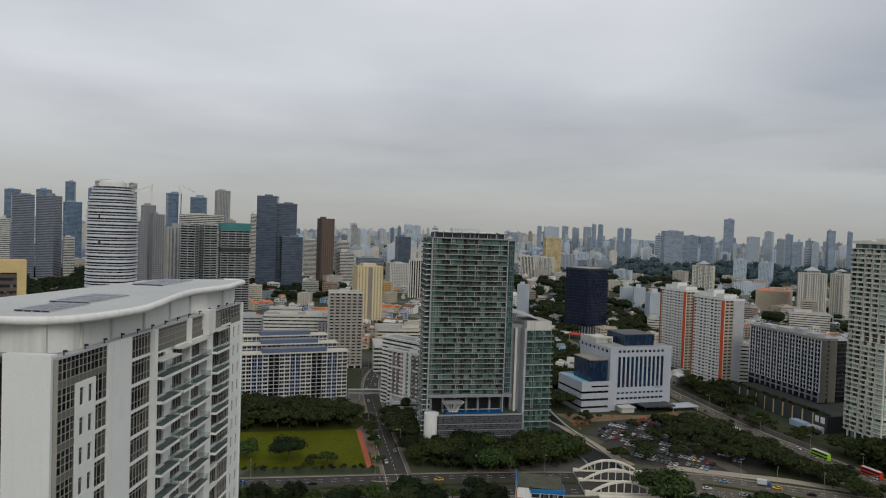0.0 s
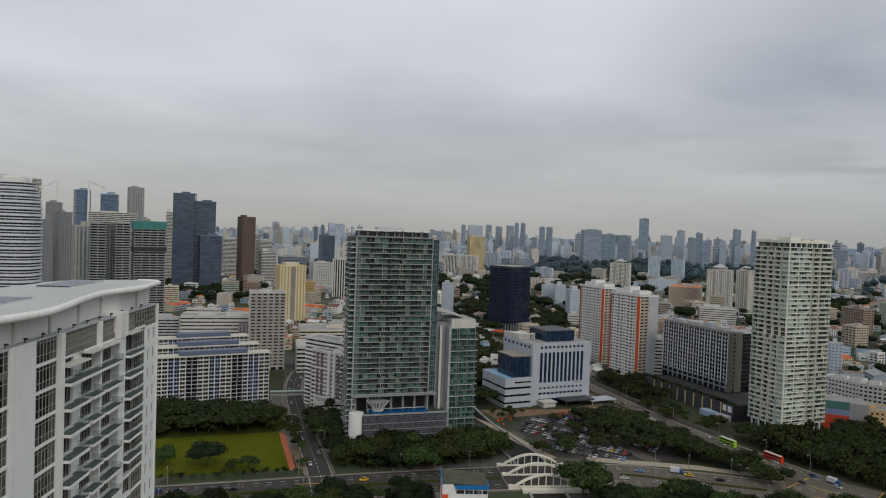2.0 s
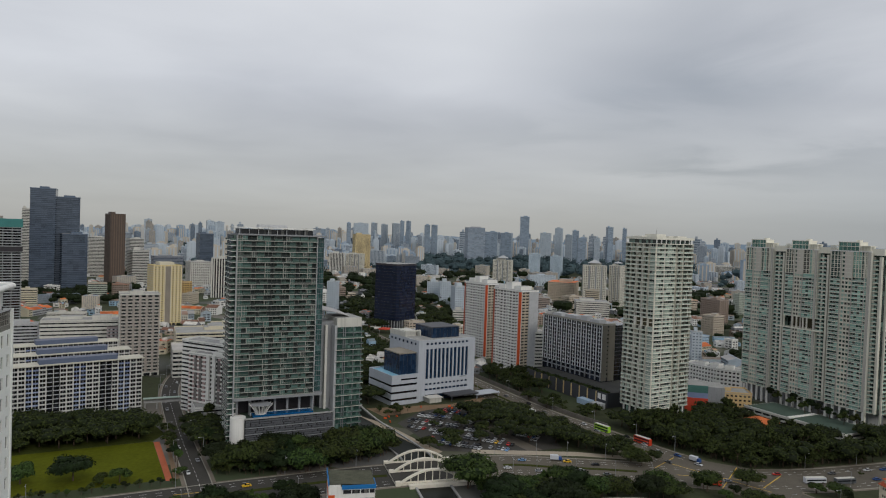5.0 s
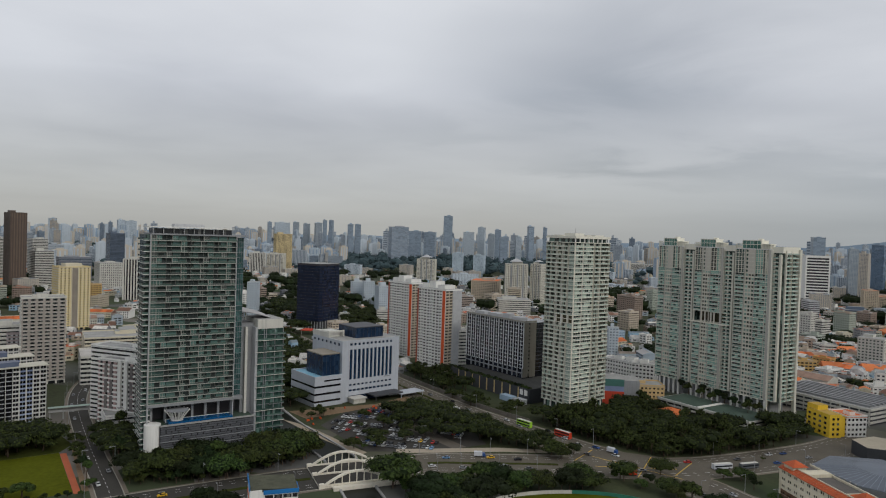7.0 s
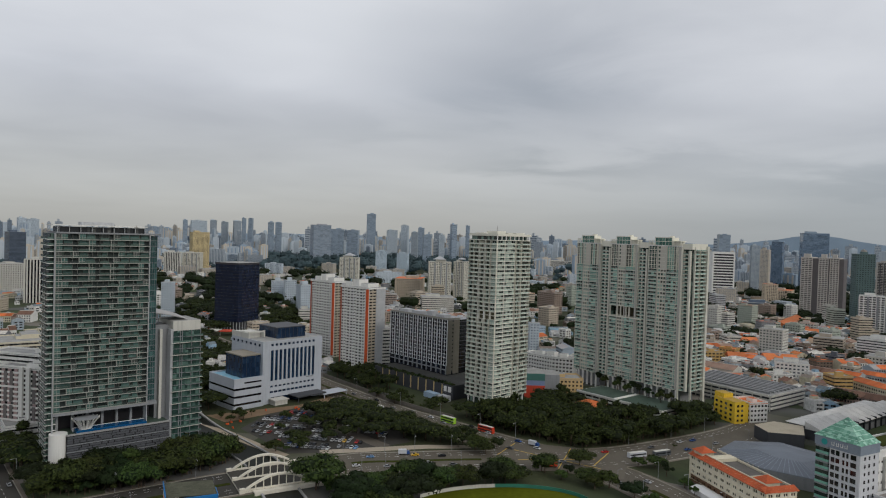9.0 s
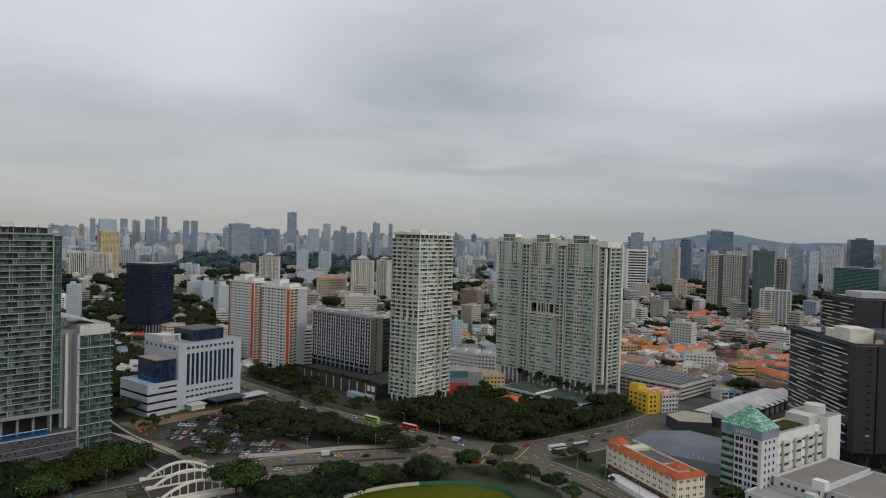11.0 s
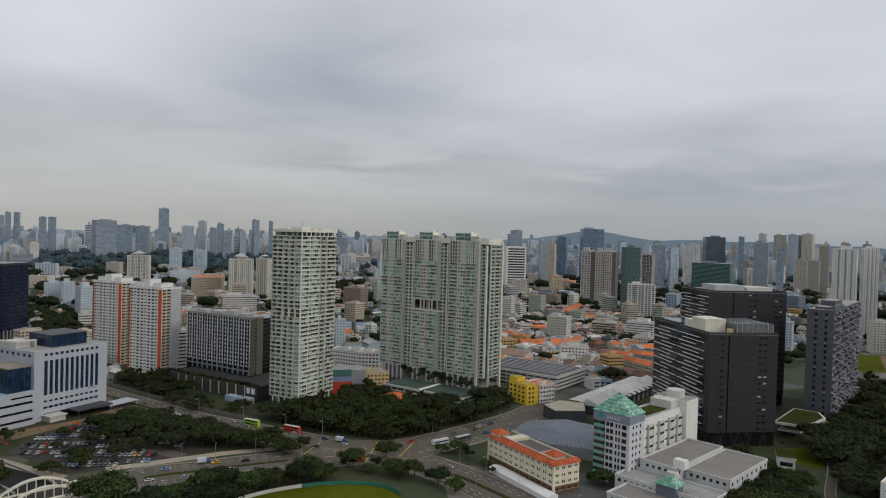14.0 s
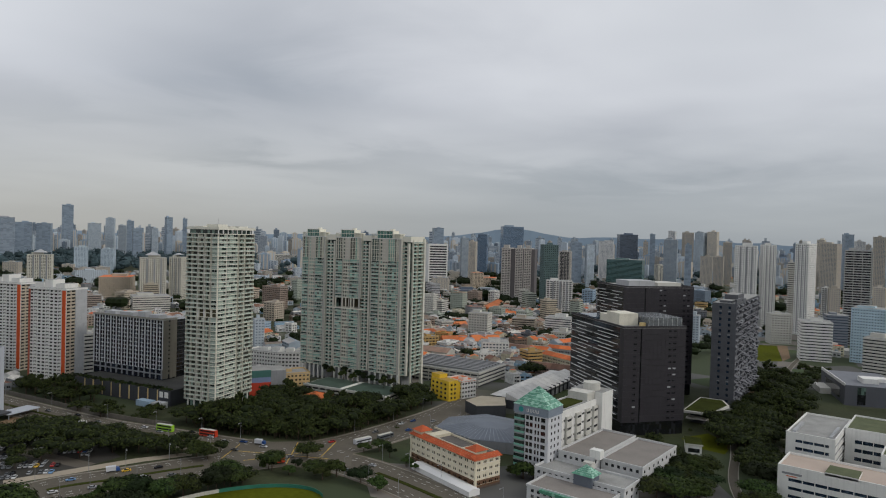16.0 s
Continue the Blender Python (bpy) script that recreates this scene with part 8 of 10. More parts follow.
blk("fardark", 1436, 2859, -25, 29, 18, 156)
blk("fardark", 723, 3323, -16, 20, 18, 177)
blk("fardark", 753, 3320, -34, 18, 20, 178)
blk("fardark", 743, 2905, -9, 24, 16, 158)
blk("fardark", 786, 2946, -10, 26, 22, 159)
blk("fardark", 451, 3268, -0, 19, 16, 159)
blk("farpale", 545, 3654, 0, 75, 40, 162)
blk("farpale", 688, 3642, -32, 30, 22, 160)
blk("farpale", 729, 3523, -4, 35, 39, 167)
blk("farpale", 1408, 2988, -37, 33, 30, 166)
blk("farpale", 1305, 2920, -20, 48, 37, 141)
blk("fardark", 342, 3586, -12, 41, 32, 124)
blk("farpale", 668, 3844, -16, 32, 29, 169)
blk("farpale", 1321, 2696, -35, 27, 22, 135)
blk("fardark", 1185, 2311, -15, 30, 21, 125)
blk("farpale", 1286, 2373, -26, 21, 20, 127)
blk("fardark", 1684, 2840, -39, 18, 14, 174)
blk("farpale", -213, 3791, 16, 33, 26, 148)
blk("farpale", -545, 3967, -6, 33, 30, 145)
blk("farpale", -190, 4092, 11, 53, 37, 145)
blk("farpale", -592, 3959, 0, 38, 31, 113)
banded_office()
blk("paleband", 1388, 1147, -36, 62, 36, 18)
taupe_slab()
blk("teal", 1041, 598, -44, 25, 25, 117)
blk("beigeribs", 1404, 767, -74, 25, 16, 99)
blk("whitebalc", 982, 558, -60, 41, 28, 59)
blk("blueglass", 1832, 1205, -44, 67, 40, 163)
blk("blueglass", 1877, 1336, -69, 31, 26, 137)
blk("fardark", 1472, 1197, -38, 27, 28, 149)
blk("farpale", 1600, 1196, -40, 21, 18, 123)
blk("cream2", 1536, 1124, -70, 20, 17, 114)
blk("darkglass", 2104, 928, -54, 58, 46, 148)
blk("teallow", 1634, 755, -74, 88, 60, 79)
blk("tallwhite", 1063, 287, -79, 29, 23, 125)
blk("tallwhite", 1098, 256, -59, 18, 15, 127)
blk("tallwhite", 1084, 210, -102, 18, 26, 130)
blk("paleband", 1127, 225, -62, 7, 9, 102)
blk("darkband2", 1021, 139, -86, 29, 30, 123)
blk("grid", 954, 210, -59, 25, 21, 38)
blk("greyband", 947, 146, -71, 23, 25, 43)
blk("whiteblack", 844, 155, -73, 31, 28, 43)
blk("bluewhite2", 876, 111, -93, 35, 28, 60)
blk("paleband", 788, 89, -97, 30, 21, 38)
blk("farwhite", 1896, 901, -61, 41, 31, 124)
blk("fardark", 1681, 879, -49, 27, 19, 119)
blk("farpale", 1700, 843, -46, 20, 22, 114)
blk("cream", 2057, 779, -51, 29, 39, 55)
blk("cream2", 2363, 805, -54, 30, 32, 162)
blk("farpale", 2383, 778, -94, 29, 36, 163)
blk("cream2", 2393, 739, -88, 32, 27, 166)
blk("fardark", 1609, 546, -64, 14, 12, 122)
blk("farpale", 1782, 662, -74, 33, 35, 134)
blk("fardark", 2140, 841, -64, 16, 13, 151)
blk("farwhite", 2444, 893, -81, 23, 26, 166)
blk("cream2", 1982, 629, -74, 32, 30, 89)
blk("cream2", 1993, 595, -80, 25, 18, 89)
blk("cream2", 2211, 633, -73, 25, 24, 131)
blk("cream2", 1979, 326, -96, 39, 40, 134)
blk("fardark", 2078, 284, -64, 21, 26, 160)
blk("farwhite", 2180, 272, -69, 23, 16, 143)
blk("cream2", 2087, 220, -79, 26, 27, 155)
blk("cream2", 2370, 400, -101, 20, 17, 147)
blk("whitebalc", 1235, 199, -91, 7, 6, 61)
blk("cream2", 1293, 135, -88, 17, 14, 63)
blk("cream2", 1234, 189, -69, 17, 11, 60)
blk("cream2", 1492, 198, -103, 26, 21, 72)
blk("cream2", 1950, 1565, -68, 44, 32, 20)
blk("cream2", 1995, 1507, -33, 52, 40, 57)
blk("farwhite", 2030, 1466, -36, 44, 24, 55)
blk("cream2", 2072, 1425, -74, 58, 56, 53)
blk("darkglass", 1046, 786, -36, 52, 24, 24)
blk("orangeslab", 1312, 945, -36, 26, 20, 42)
blk("orangeslab", 1418, 1026, -63, 59, 46, 23)
blk("brownband", 764, 485, -65, 30, 28, 21)
blk("whiteblue", 591, 411, -52, 28, 22, 16)
blk("whiteblack", 787, 448, -75, 34, 29, 24)
blk("grid", 734, 409, -78, 20, 20, 14)
blk("tealroof", 675, 491, -73, 24, 19, 34)
blk("bluewhite", 854, 286, -78, 15, 14, 37)
blk("bluewhite", 456, 620, -24, 10, 9, 31)

# white ringed tower
rt = thing("ringed_tower", "round tower with white balcony rings and dark glass", "apartment tower", pose(-375, 770, 0))
ringpaint = mat("bluish_ring_paint", (0.56, 0.58, 0.62), 0.75, var=0.08, streak=0.12)


def ring_plan(r, squash=0.9, n=48):
    """A plan between a circle and a rounded square."""
    out = []
    for j in range(n):
        c, q = math.cos(2 * math.pi * j / n), math.sin(2 * math.pi * j / n)
        out.append((r * math.copysign(abs(c) ** 0.78, c), r * squash * math.copysign(abs(q) ** 0.78, q)))
    return out


def ring_size(z):
    return 26.2 * (1 - 0.30 * max(0.0, (z - 126) / 38) ** 1.8)


rrng = random.Random(31)
for i in range(23):
    z = 2 + i * 7.0
    r = ring_size(z)
    part("glazed_core", Mb().prism(ring_plan(r * 0.93), z - 2 if i == 0 else z, z + 7.0), rt, "dark glass behind the rings", None, [g_dark])
    part("balcony_ring", Mb().prism(ring_plan(r), z, z + 2.5), rt, "", None, [ringpaint])
    part("balcony_ring", Mb().prism(ring_plan(r * 0.985), z + 4.0, z + 5.1), rt, "", None, [ringpaint])
    # solid charcoal blocks give the rings gaps that look shaded
    if i % 2 == 0:
        a = rrng.uniform(2.6, 5.2)
        part("open_terrace", Mb().box((-2.6, -1.2, 0), (2.6, 1.2, 2.7)), rt, "dark open sky terrace", None, [charcoal]).matrix_local = pose(r * 0.95 * math.cos(a), r * 0.86 * math.sin(a), z, 0, 0, math.degrees(a) + 90)
part("crown_drum", Mb().prism(ring_plan(14), 163, 168).prism(ring_plan(11), 168, 170), rt, "", None, [white])
part("lift_head", Mb().box((-16, 2, 158), (-9, 12, 172)), rt, "", None, [ringpaint])
# mast frames on the two dark blue towers
for x, y, z, dx in ((-665, 1545, 186, 34), (-610, 1568, 190, -34)):
    mt = thing("roof_mast", "white raking mast frame on tower roof", "mast", pose(x, y, 0, 0, 0, 22), "roof masts")
    m = Mb().box((-2.2, -2.2, 0), (2.2, 2.2, z + 22))
    part("mast", m, mt, "", None, [white])
    k = Mb()
    for y0, y1 in ((-2, 2),):
        q = [(0, z + 18), (-dx, z + 2), (-dx, z + 6), (0, z + 22)]
        k.v += [(x, y, zz) for y in (y0, y1) for x, zz in q]
        k.f += [(0, 1, 2, 3), (7, 6, 5, 4), (0, 4, 5, 1), (1, 5, 6, 2), (2, 6, 7, 3), (3, 7, 4, 0)]
        k.m += [0] * 6
    part("stay", k, mt, "", None, [white])
# tower edge in ochre
oc = tower("hotel_tower", "ochre framed tower with brown floor bands", (-238, 351), 32, 19, 16, 3, 28, 3.55, {"all": ("strip", 1.4, 3.0, 0.4, 1)}, [sand, brown], g_dark, "hotel", plant=False)
part("frame", Mb().box((15.5, -1.0, 0), (19.8, 1.0, 104)).box((-1, -1.0, 97.5), (15.5, 0.6, 104)), oc, "", None, [sand])

# coloured buildings by the white tower
rg = thing("shop_building", "red building with green and blue upper storeys", "building", place((320, 440), -28))
part("lower_wall", Mb().box((0, 0, 0), (16, 22, 10)), rg, "", None, [red])
part("middle_band", Mb().box((0.2, 0.2, 10), (15.8, 22, 14)), rg, "", None, [blue])
part("upper_band", Mb().box((0.1, 0.1, 14), (15.9, 22, 19.5), 0, 1), rg, "", None, [mat("sea_green", (0.06, 0.16, 0.14), 0.7), roofgrey])
part("grey_wing", Mb().box((16, 2, 0), (28, 24, 18.5), 0, 1), rg, "", None, [grey, roofgrey])
tower("shop_building", "cream ochre shop building with flat roof", (349, 437), -25, 22, 20, 0, 4, 3.2, {"all": ("win", 3.0, 0.55, 1.0, 2.4, 0.3, 0, 0)}, [mat("ochre_cream", (0.52, 0.37, 0.18), 0.8)], g_dark)
tower("school_building", "white curved low school wing", (396, 548), -72, 34, 16, 0, 4, 3.4, {"all": ("win", 3.2, 0.6, 1.0, 2.6, 0.5, 0, 0)}, [white], g_dark)
tower("school_building", "white low school wing with round end", (406, 516), -48, 40, 16, 0, 4, 3.4, {"all": ("win", 3.2, 0.6, 1.0, 2.6, 0.5, 0, 0)}, [white], g_dark)
pv = thing("pavilion", "small pavilion with orange tile roof among trees", "pavilion", place((334, 374), 20))
part("wall", Mb().box((1, 1, 0), (17, 17, 6)), pv, "", None, [cream])
m = Mb()
for sx, sy in ((1, 0), (0, 1), (-1, 0), (0, -1)):
    m.quad([(9 + (sx + sy) * 10, 9 + (sy - sx) * 10, 6), (9 + (sx - sy) * 10, 9 + (sy + sx) * 10, 6), (9, 9, 9.6)])
part("roof", m, pv, "orange hipped tile roof", None, [tile])
for i in range(6):
    cn = thing("canopy_roof", "red and white wavy canopy roof", "canopy", place((118 + i * 13, 858 - i * 9), -32), "wavy canopies")
    part("sheet", Mb().box((0, 0, 5), (13, 16, 5.8)), cn, "", None, [red if i % 2 else offwhite])
    part("post", Mb().box((1, 1, 0), (1.4, 1.4, 5)), cn, "", None, [steel])

# ---------------------------------------------------------------- where buildings already stand
bpy.context.view_layer.update()
TAKEN = []
for o in list(scene.objects):
    if o.type == "MESH" and o.parent is not None:
        top = o
        while top.parent:
            top = top.parent
        b = [o.matrix_world @ Vector(c) for c in o.bound_box]
        if max(p.z for p in b) > 0.5:
            TAKEN.append((min(p.x for p in b), max(p.x for p in b), min(p.y for p in b), max(p.y for p in b)))
TAKEN = list({tuple(round(v) for v in t) for t in TAKEN})
GRID = {}
for t in TAKEN:
    for i in range(int(t[0] // 40), int(t[1] // 40) + 1):
        for j in range(int(t[2] // 40), int(t[3] // 40) + 1):
            GRID.setdefault((i, j), []).append(t)


def near_path(path, x, y, r):
    return any((x - a) ** 2 + (y - b) ** 2 < r * r for a, b in path)


def free(x, y, r, roads=True):
    for i in range(int((x - r) // 40), int((x + r) // 40) + 1):
        for j in range(int((y - r) // 40), int((y + r) // 40) + 1):
            for a, b, c, d in GRID.get((i, j), ()):
                if a - r < x < b + r and c - r < y < d + r:
                    return False
    if roads:
        for path, q in ((ROAD_A, 17), (ROAD_B, 18), (ROAD_C, 9), (CANAL, 10)):
            if near_path(path, x, y, q + r * 0.6):
                return False
    return True


def take(x, y, r):
    t = (x - r, x + r, y - r, y + r)
    for i in range(int(t[0] // 40), int(t[1] // 40) + 1):
        for j in range(int(t[2] // 40), int(t[3] // 40) + 1):
            GRID.setdefault((i, j), []).append(t)


def polar(az, dist):
    a = radians(az)
    return dist * math.sin(a), dist * math.cos(a)


for a, b, r in ((845, 180, 45), (915, 208, 40), (880, 195, 50)):
    take(a, b, r)
# ---------------------------------------------------------------- shophouses
rng = random.Random(21)
HOUSES = []
for k in range(10):
    w, d, h = rng.uniform(6, 8.5), rng.uniform(15, 22), rng.uniform(6.5, 10.5)
    wall = (white, cream, offwhite, palegrey, mat("faded_blue_%d" % k, (0.36, 0.43, 0.50), 0.85), mat("faded_pink_%d" % k, (0.46, 0.33, 0.28), 0.85))[k % 6]
    rm = (tile, tile_old, tile_old, metalroof, tile, mat("rust_metal_%d" % k, (0.30, 0.20, 0.15), 0.8, var=0.3))[(k * 5 + 1) % 6]
    root = new("shophouse", Mb().box((0, 0, 0), (w, d, h), 0).mesh("wall", [wall]))
    root.location = (0, 0, -300)
    tagged(root, {tile: "shophouse with orange tile gable roof", tile_old: "older shophouse with weathered brown tile roof"}.get(rm, "shophouse with grey metal gable roof"), "shophouse", "shophouses")
    r = Mb()
    o = 0.5
    r.quad([(-o, -o, h), (w + o, -o, h), (w + o, d / 2, h + d * 0.2), (-o, d / 2, h + d * 0.2)]), r.quad([(w + o, d + o, h), (-o, d + o, h), (-o, d / 2, h + d * 0.2), (w + o, d / 2, h + d * 0.2)])
    r.quad([(-o, -o, h), (-o, d / 2, h + d * 0.2), (-o, d + o, h)], 1), r.quad([(w + o, -o, h), (w + o, d + o, h), (w + o, d / 2, h + d * 0.2)], 1)
    r.box((-o, d / 2 - 0.4, h + d * 0.2 - 0.2), (w + o, d / 2 + 0.4, h + d * 0.2 + 0.3), 1)
    part("roof", r, root, "", None, [rm, wall])
    f = Mb()
    for z in (1.0, 4.2, 7.2):
        if z + 2 < h:
            for i in range(3):
                f.box((0.6 + i * w / 3.2, -0.06, z), (0.6 + i * w / 3.2 + 1.3, 0.04, z + 1.7), 0), f.box((0.6 + i * w / 3.2, d - 0.04, z), (0.6 + i * w / 3.2 + 1.3, d + 0.06, z + 1.7), 0)
    tagged(part("shutters", f, root, "", None, [g_dark]), kind="stuff")
    HOUSES.append((root, w, d))
placed = 0
tries = 0
while placed < 300 and tries < 6000:
    tries += 1
    zone = rng.random()
    az, dist = (rng.uniform(49, 64), rng.uniform(600, 980)) if zone < 0.55 else ((rng.uniform(-18, -2), rng.uniform(760, 1180)) if zone < 0.75 else (rng.uniform(28, 49), rng.uniform(650, 1150)))
    x, y = polar(az, dist)
    hd = rng.choice((8, 12, 98, 102, -20, 70))
    n = rng.randint(4, 9)
    hx, hy = math.cos(radians(hd)), math.sin(radians(hd))
    if not all(free(x + hx * 7 * i - hy * 8, y + hy * 7 * i + hx * 8, 8) for i in range(0, n + 1)):
        continue
    root, w, d = rng.choice(HOUSES)
    for i in range(n):
        if rng.random() < 0.35:
            root, w, d = rng.choice(HOUSES)
        copy_thing(root, pose(x, y, 0, 0, 0, hd))
        x, y = x + hx * (w + 0.05), y + hy * (w + 0.05)
        take(x - hy * 8, y + hx * 8, 6)
        placed += 1
for root, w, d in HOUSES:
    for o in (*root.children_recursive, root):
        bpy.data.objects.remove(o)

# ---------------------------------------------------------------- flat-roofed blocks among them
LOW = [white, offwhite, cream, palegrey, beige, paleblue, mat("umber_wall", (0.17, 0.13, 0.10), 0.85), mat("slate_wall", (0.12, 0.13, 0.15), 0.85), mat("ochre_wall", (0.50, 0.33, 0.13), 0.85), mat("brick_wall", (0.30, 0.235, 0.19), 0.85), grey, offwhite, mat("sage_paint", (0.36, 0.40, 0.34), 0.85), mat("peach_paint", (0.50, 0.43, 0.34), 0.85)]
placed = tries = 0
while placed < 150 and tries < 6000:
    tries += 1
    az = rng.uniform(-20, 82)
    if placed % 2:
        az = rng.uniform(46, 68)
    dist = rng.uniform(590, 1350) if az > 25 else rng.uniform(700, 1350)
    x, y = polar(az, dist)
    w, d, fl = rng.uniform(14, 44), rng.uniform(12, 22), rng.choice((2, 3, 3, 4, 4, 5, 6, 8, 11))
    if dist < 1000:
        fl = min(fl, 4)
    if az > 44:
        w = rng.uniform(10, 28)
    r = max(w, d) * 0.62
    if (az > 66 and dist < 900) or (5 < az < 22 and dist < 850) or (50 < az < 66 and dist < 660) or not free(x, y, r):
        continue
    hd = rng.choice((6, 10, 96, 14, -25, 65))
    c, s = math.cos(radians(hd)), math.sin(radians(hd))
    wm = rng.choice(LOW)
    tower("city_block", "low flat-roofed city block with window rows", (x - c * w / 2 + s * d / 2, y - s * w / 2 - c * d / 2), hd, w, d, 0, fl, 3.2,
          {"all": rng.choice((("win", 3.3, 0.55, 1.0, 2.3, 0.3, 0, 0), ("strip", 1.2, 2.4, 0.35, 0), ("win", 4.4, 0.7, 0.9, 2.4, 0.4, 0, 0)))}, [wm], g_dark, group="low city blocks",
          roof=rng.choice((roofgrey, roofgrey, metalroof, mat("pale_roof_%d" % placed, (0.45, 0.44, 0.42), 0.9, var=0.2), tile)))
    take(x, y, r)
    placed += 1

# ---------------------------------------------------------------- housing slabs and towers towards the horizon
FAR = []
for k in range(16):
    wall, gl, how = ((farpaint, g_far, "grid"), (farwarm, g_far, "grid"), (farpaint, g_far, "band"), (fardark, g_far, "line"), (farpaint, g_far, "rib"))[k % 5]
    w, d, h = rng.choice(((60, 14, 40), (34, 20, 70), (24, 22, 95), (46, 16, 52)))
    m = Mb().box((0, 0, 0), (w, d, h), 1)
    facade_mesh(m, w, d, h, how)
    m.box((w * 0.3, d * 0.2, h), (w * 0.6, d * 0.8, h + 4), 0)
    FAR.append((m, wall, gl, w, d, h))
WARM = [k for k in range(16) if FAR[k][1] is farwarm]
spots = []
tries = 0
while len(spots) < 820 and tries < 14000:
    tries += 1
    az = rng.uniform(-36, 88)
    dist = 1050 + 3630 * rng.random() ** 0.75
    x, y = polar(az, dist)
    if (14 < az < 31 and 2150 < dist < 3200) or not free(x, y, 26, False):
        continue
    k = rng.randrange(len(FAR))
    if dist < 2200 and rng.random() < 0.5:
        k = rng.choice(WARM)
    w, d, h = FAR[k][3:]
    top = rng.uniform(9, 20) if dist < 1350 else rng.uniform(12, 34) if dist < 2200 else (rng.uniform(25, 66) if dist < 3200 else rng.choice((rng.uniform(40, 85), rng.uniform(60, 108), rng.uniform(60, 108), rng.uniform(100, 138))))
    if az > 50 and dist > 2200:
        top *= 1.1
    wide = rng.uniform(0.55, 1.0) if dist > 2600 else rng.uniform(0.8, 1.2)
    spots.append((dist, x, y, rng.uniform(-30, 30) - az, k, wide, top / h))
    take(x, y, 18)
spots.sort()
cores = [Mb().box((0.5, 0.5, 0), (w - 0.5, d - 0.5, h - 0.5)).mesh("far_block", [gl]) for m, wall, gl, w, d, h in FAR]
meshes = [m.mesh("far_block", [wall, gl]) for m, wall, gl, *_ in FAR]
rest = {}
for i, (dist, x, y, hd, k, wide, tall) in enumerate(spots):
    if i < 150:
        o = new("distant_block", cores[k])
        o.matrix_world = pose(x, y, 0, 0, 0, hd)
        o.scale = (wide, wide, tall)
        tagged(part("facade_banding", meshes[k], o), kind="stuff")
        tagged(o, "pale distant housing block in haze", "building", "distant blocks")
    else:
        m, wall, gl, w, d, h = FAR[k]
        b = rest.setdefault((wall.name, gl.name), (Mb(), wall, gl))[0]
        c, s = math.cos(radians(hd)), math.sin(radians(hd))
        i0 = len(b.v)
        b.v += [(x + wide * (c * p[0] - s * p[1]), y + wide * (s * p[0] + c * p[1]), p[2] * tall) for p in m.v]
        b.f += [tuple(i0 + j for j in f) for f in m.f]
        b.m += m.m
for b, wall, gl in rest.values():
    tagged(new("far_skyline", b.mesh("far_skyline", [wall, gl])), "crowded pale tower blocks on the far skyline", "buildings", kind="stuff")

# the densest, farthest layer
far3 = Mb()
for i in range(1700):
    az, dist = rng.uniform(-36, 88), rng.uniform(3300, 4650) if i < 1100 else rng.uniform(2300, 3300)
    if dist < 3300 and 14 < az < 31:
        continue
    x, y = polar(az, dist)
    w, d, h = rng.uniform(11, 44), 16, rng.choice((rng.uniform(40, 70), rng.uniform(55, 95), rng.uniform(55, 95), rng.uniform(85, 125))) * (1.0 if dist > 3300 else 0.62)
    a = radians(rng.uniform(-35, 35) - az)
    c, s = math.cos(a), math.sin(a)
    q = [(x + c * u - s * v, y + s * u + c * v) for u, v in ((-w / 2, -d / 2), (w / 2, -d / 2), (w / 2, d / 2), (-w / 2, d / 2))]
    far3.prism(q, 0, h, i % 4)
    far3.prism([((p[0] + x) / 2, (p[1] + y) / 2) for p in q], h, h + 4, i % 4)
    for k in range(3):
        e0, e1 = (k + 0.2) / 3, (k + 0.55) / 3
        p0, p1 = [(q[0][0] + (q[1][0] - q[0][0]) * e, q[0][1] + (q[1][1] - q[0][1]) * e) for e in (e0, e1)]
        far3.prism([p0, p1, (p1[0] + s * 1.5, p1[1] - c * 1.5), (p0[0] + s * 1.5, p0[1] - c * 1.5)], 0, h - 3, (i + 1) % 4)
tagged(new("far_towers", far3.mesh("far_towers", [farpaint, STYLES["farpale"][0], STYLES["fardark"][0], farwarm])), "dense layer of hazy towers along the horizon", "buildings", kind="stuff")

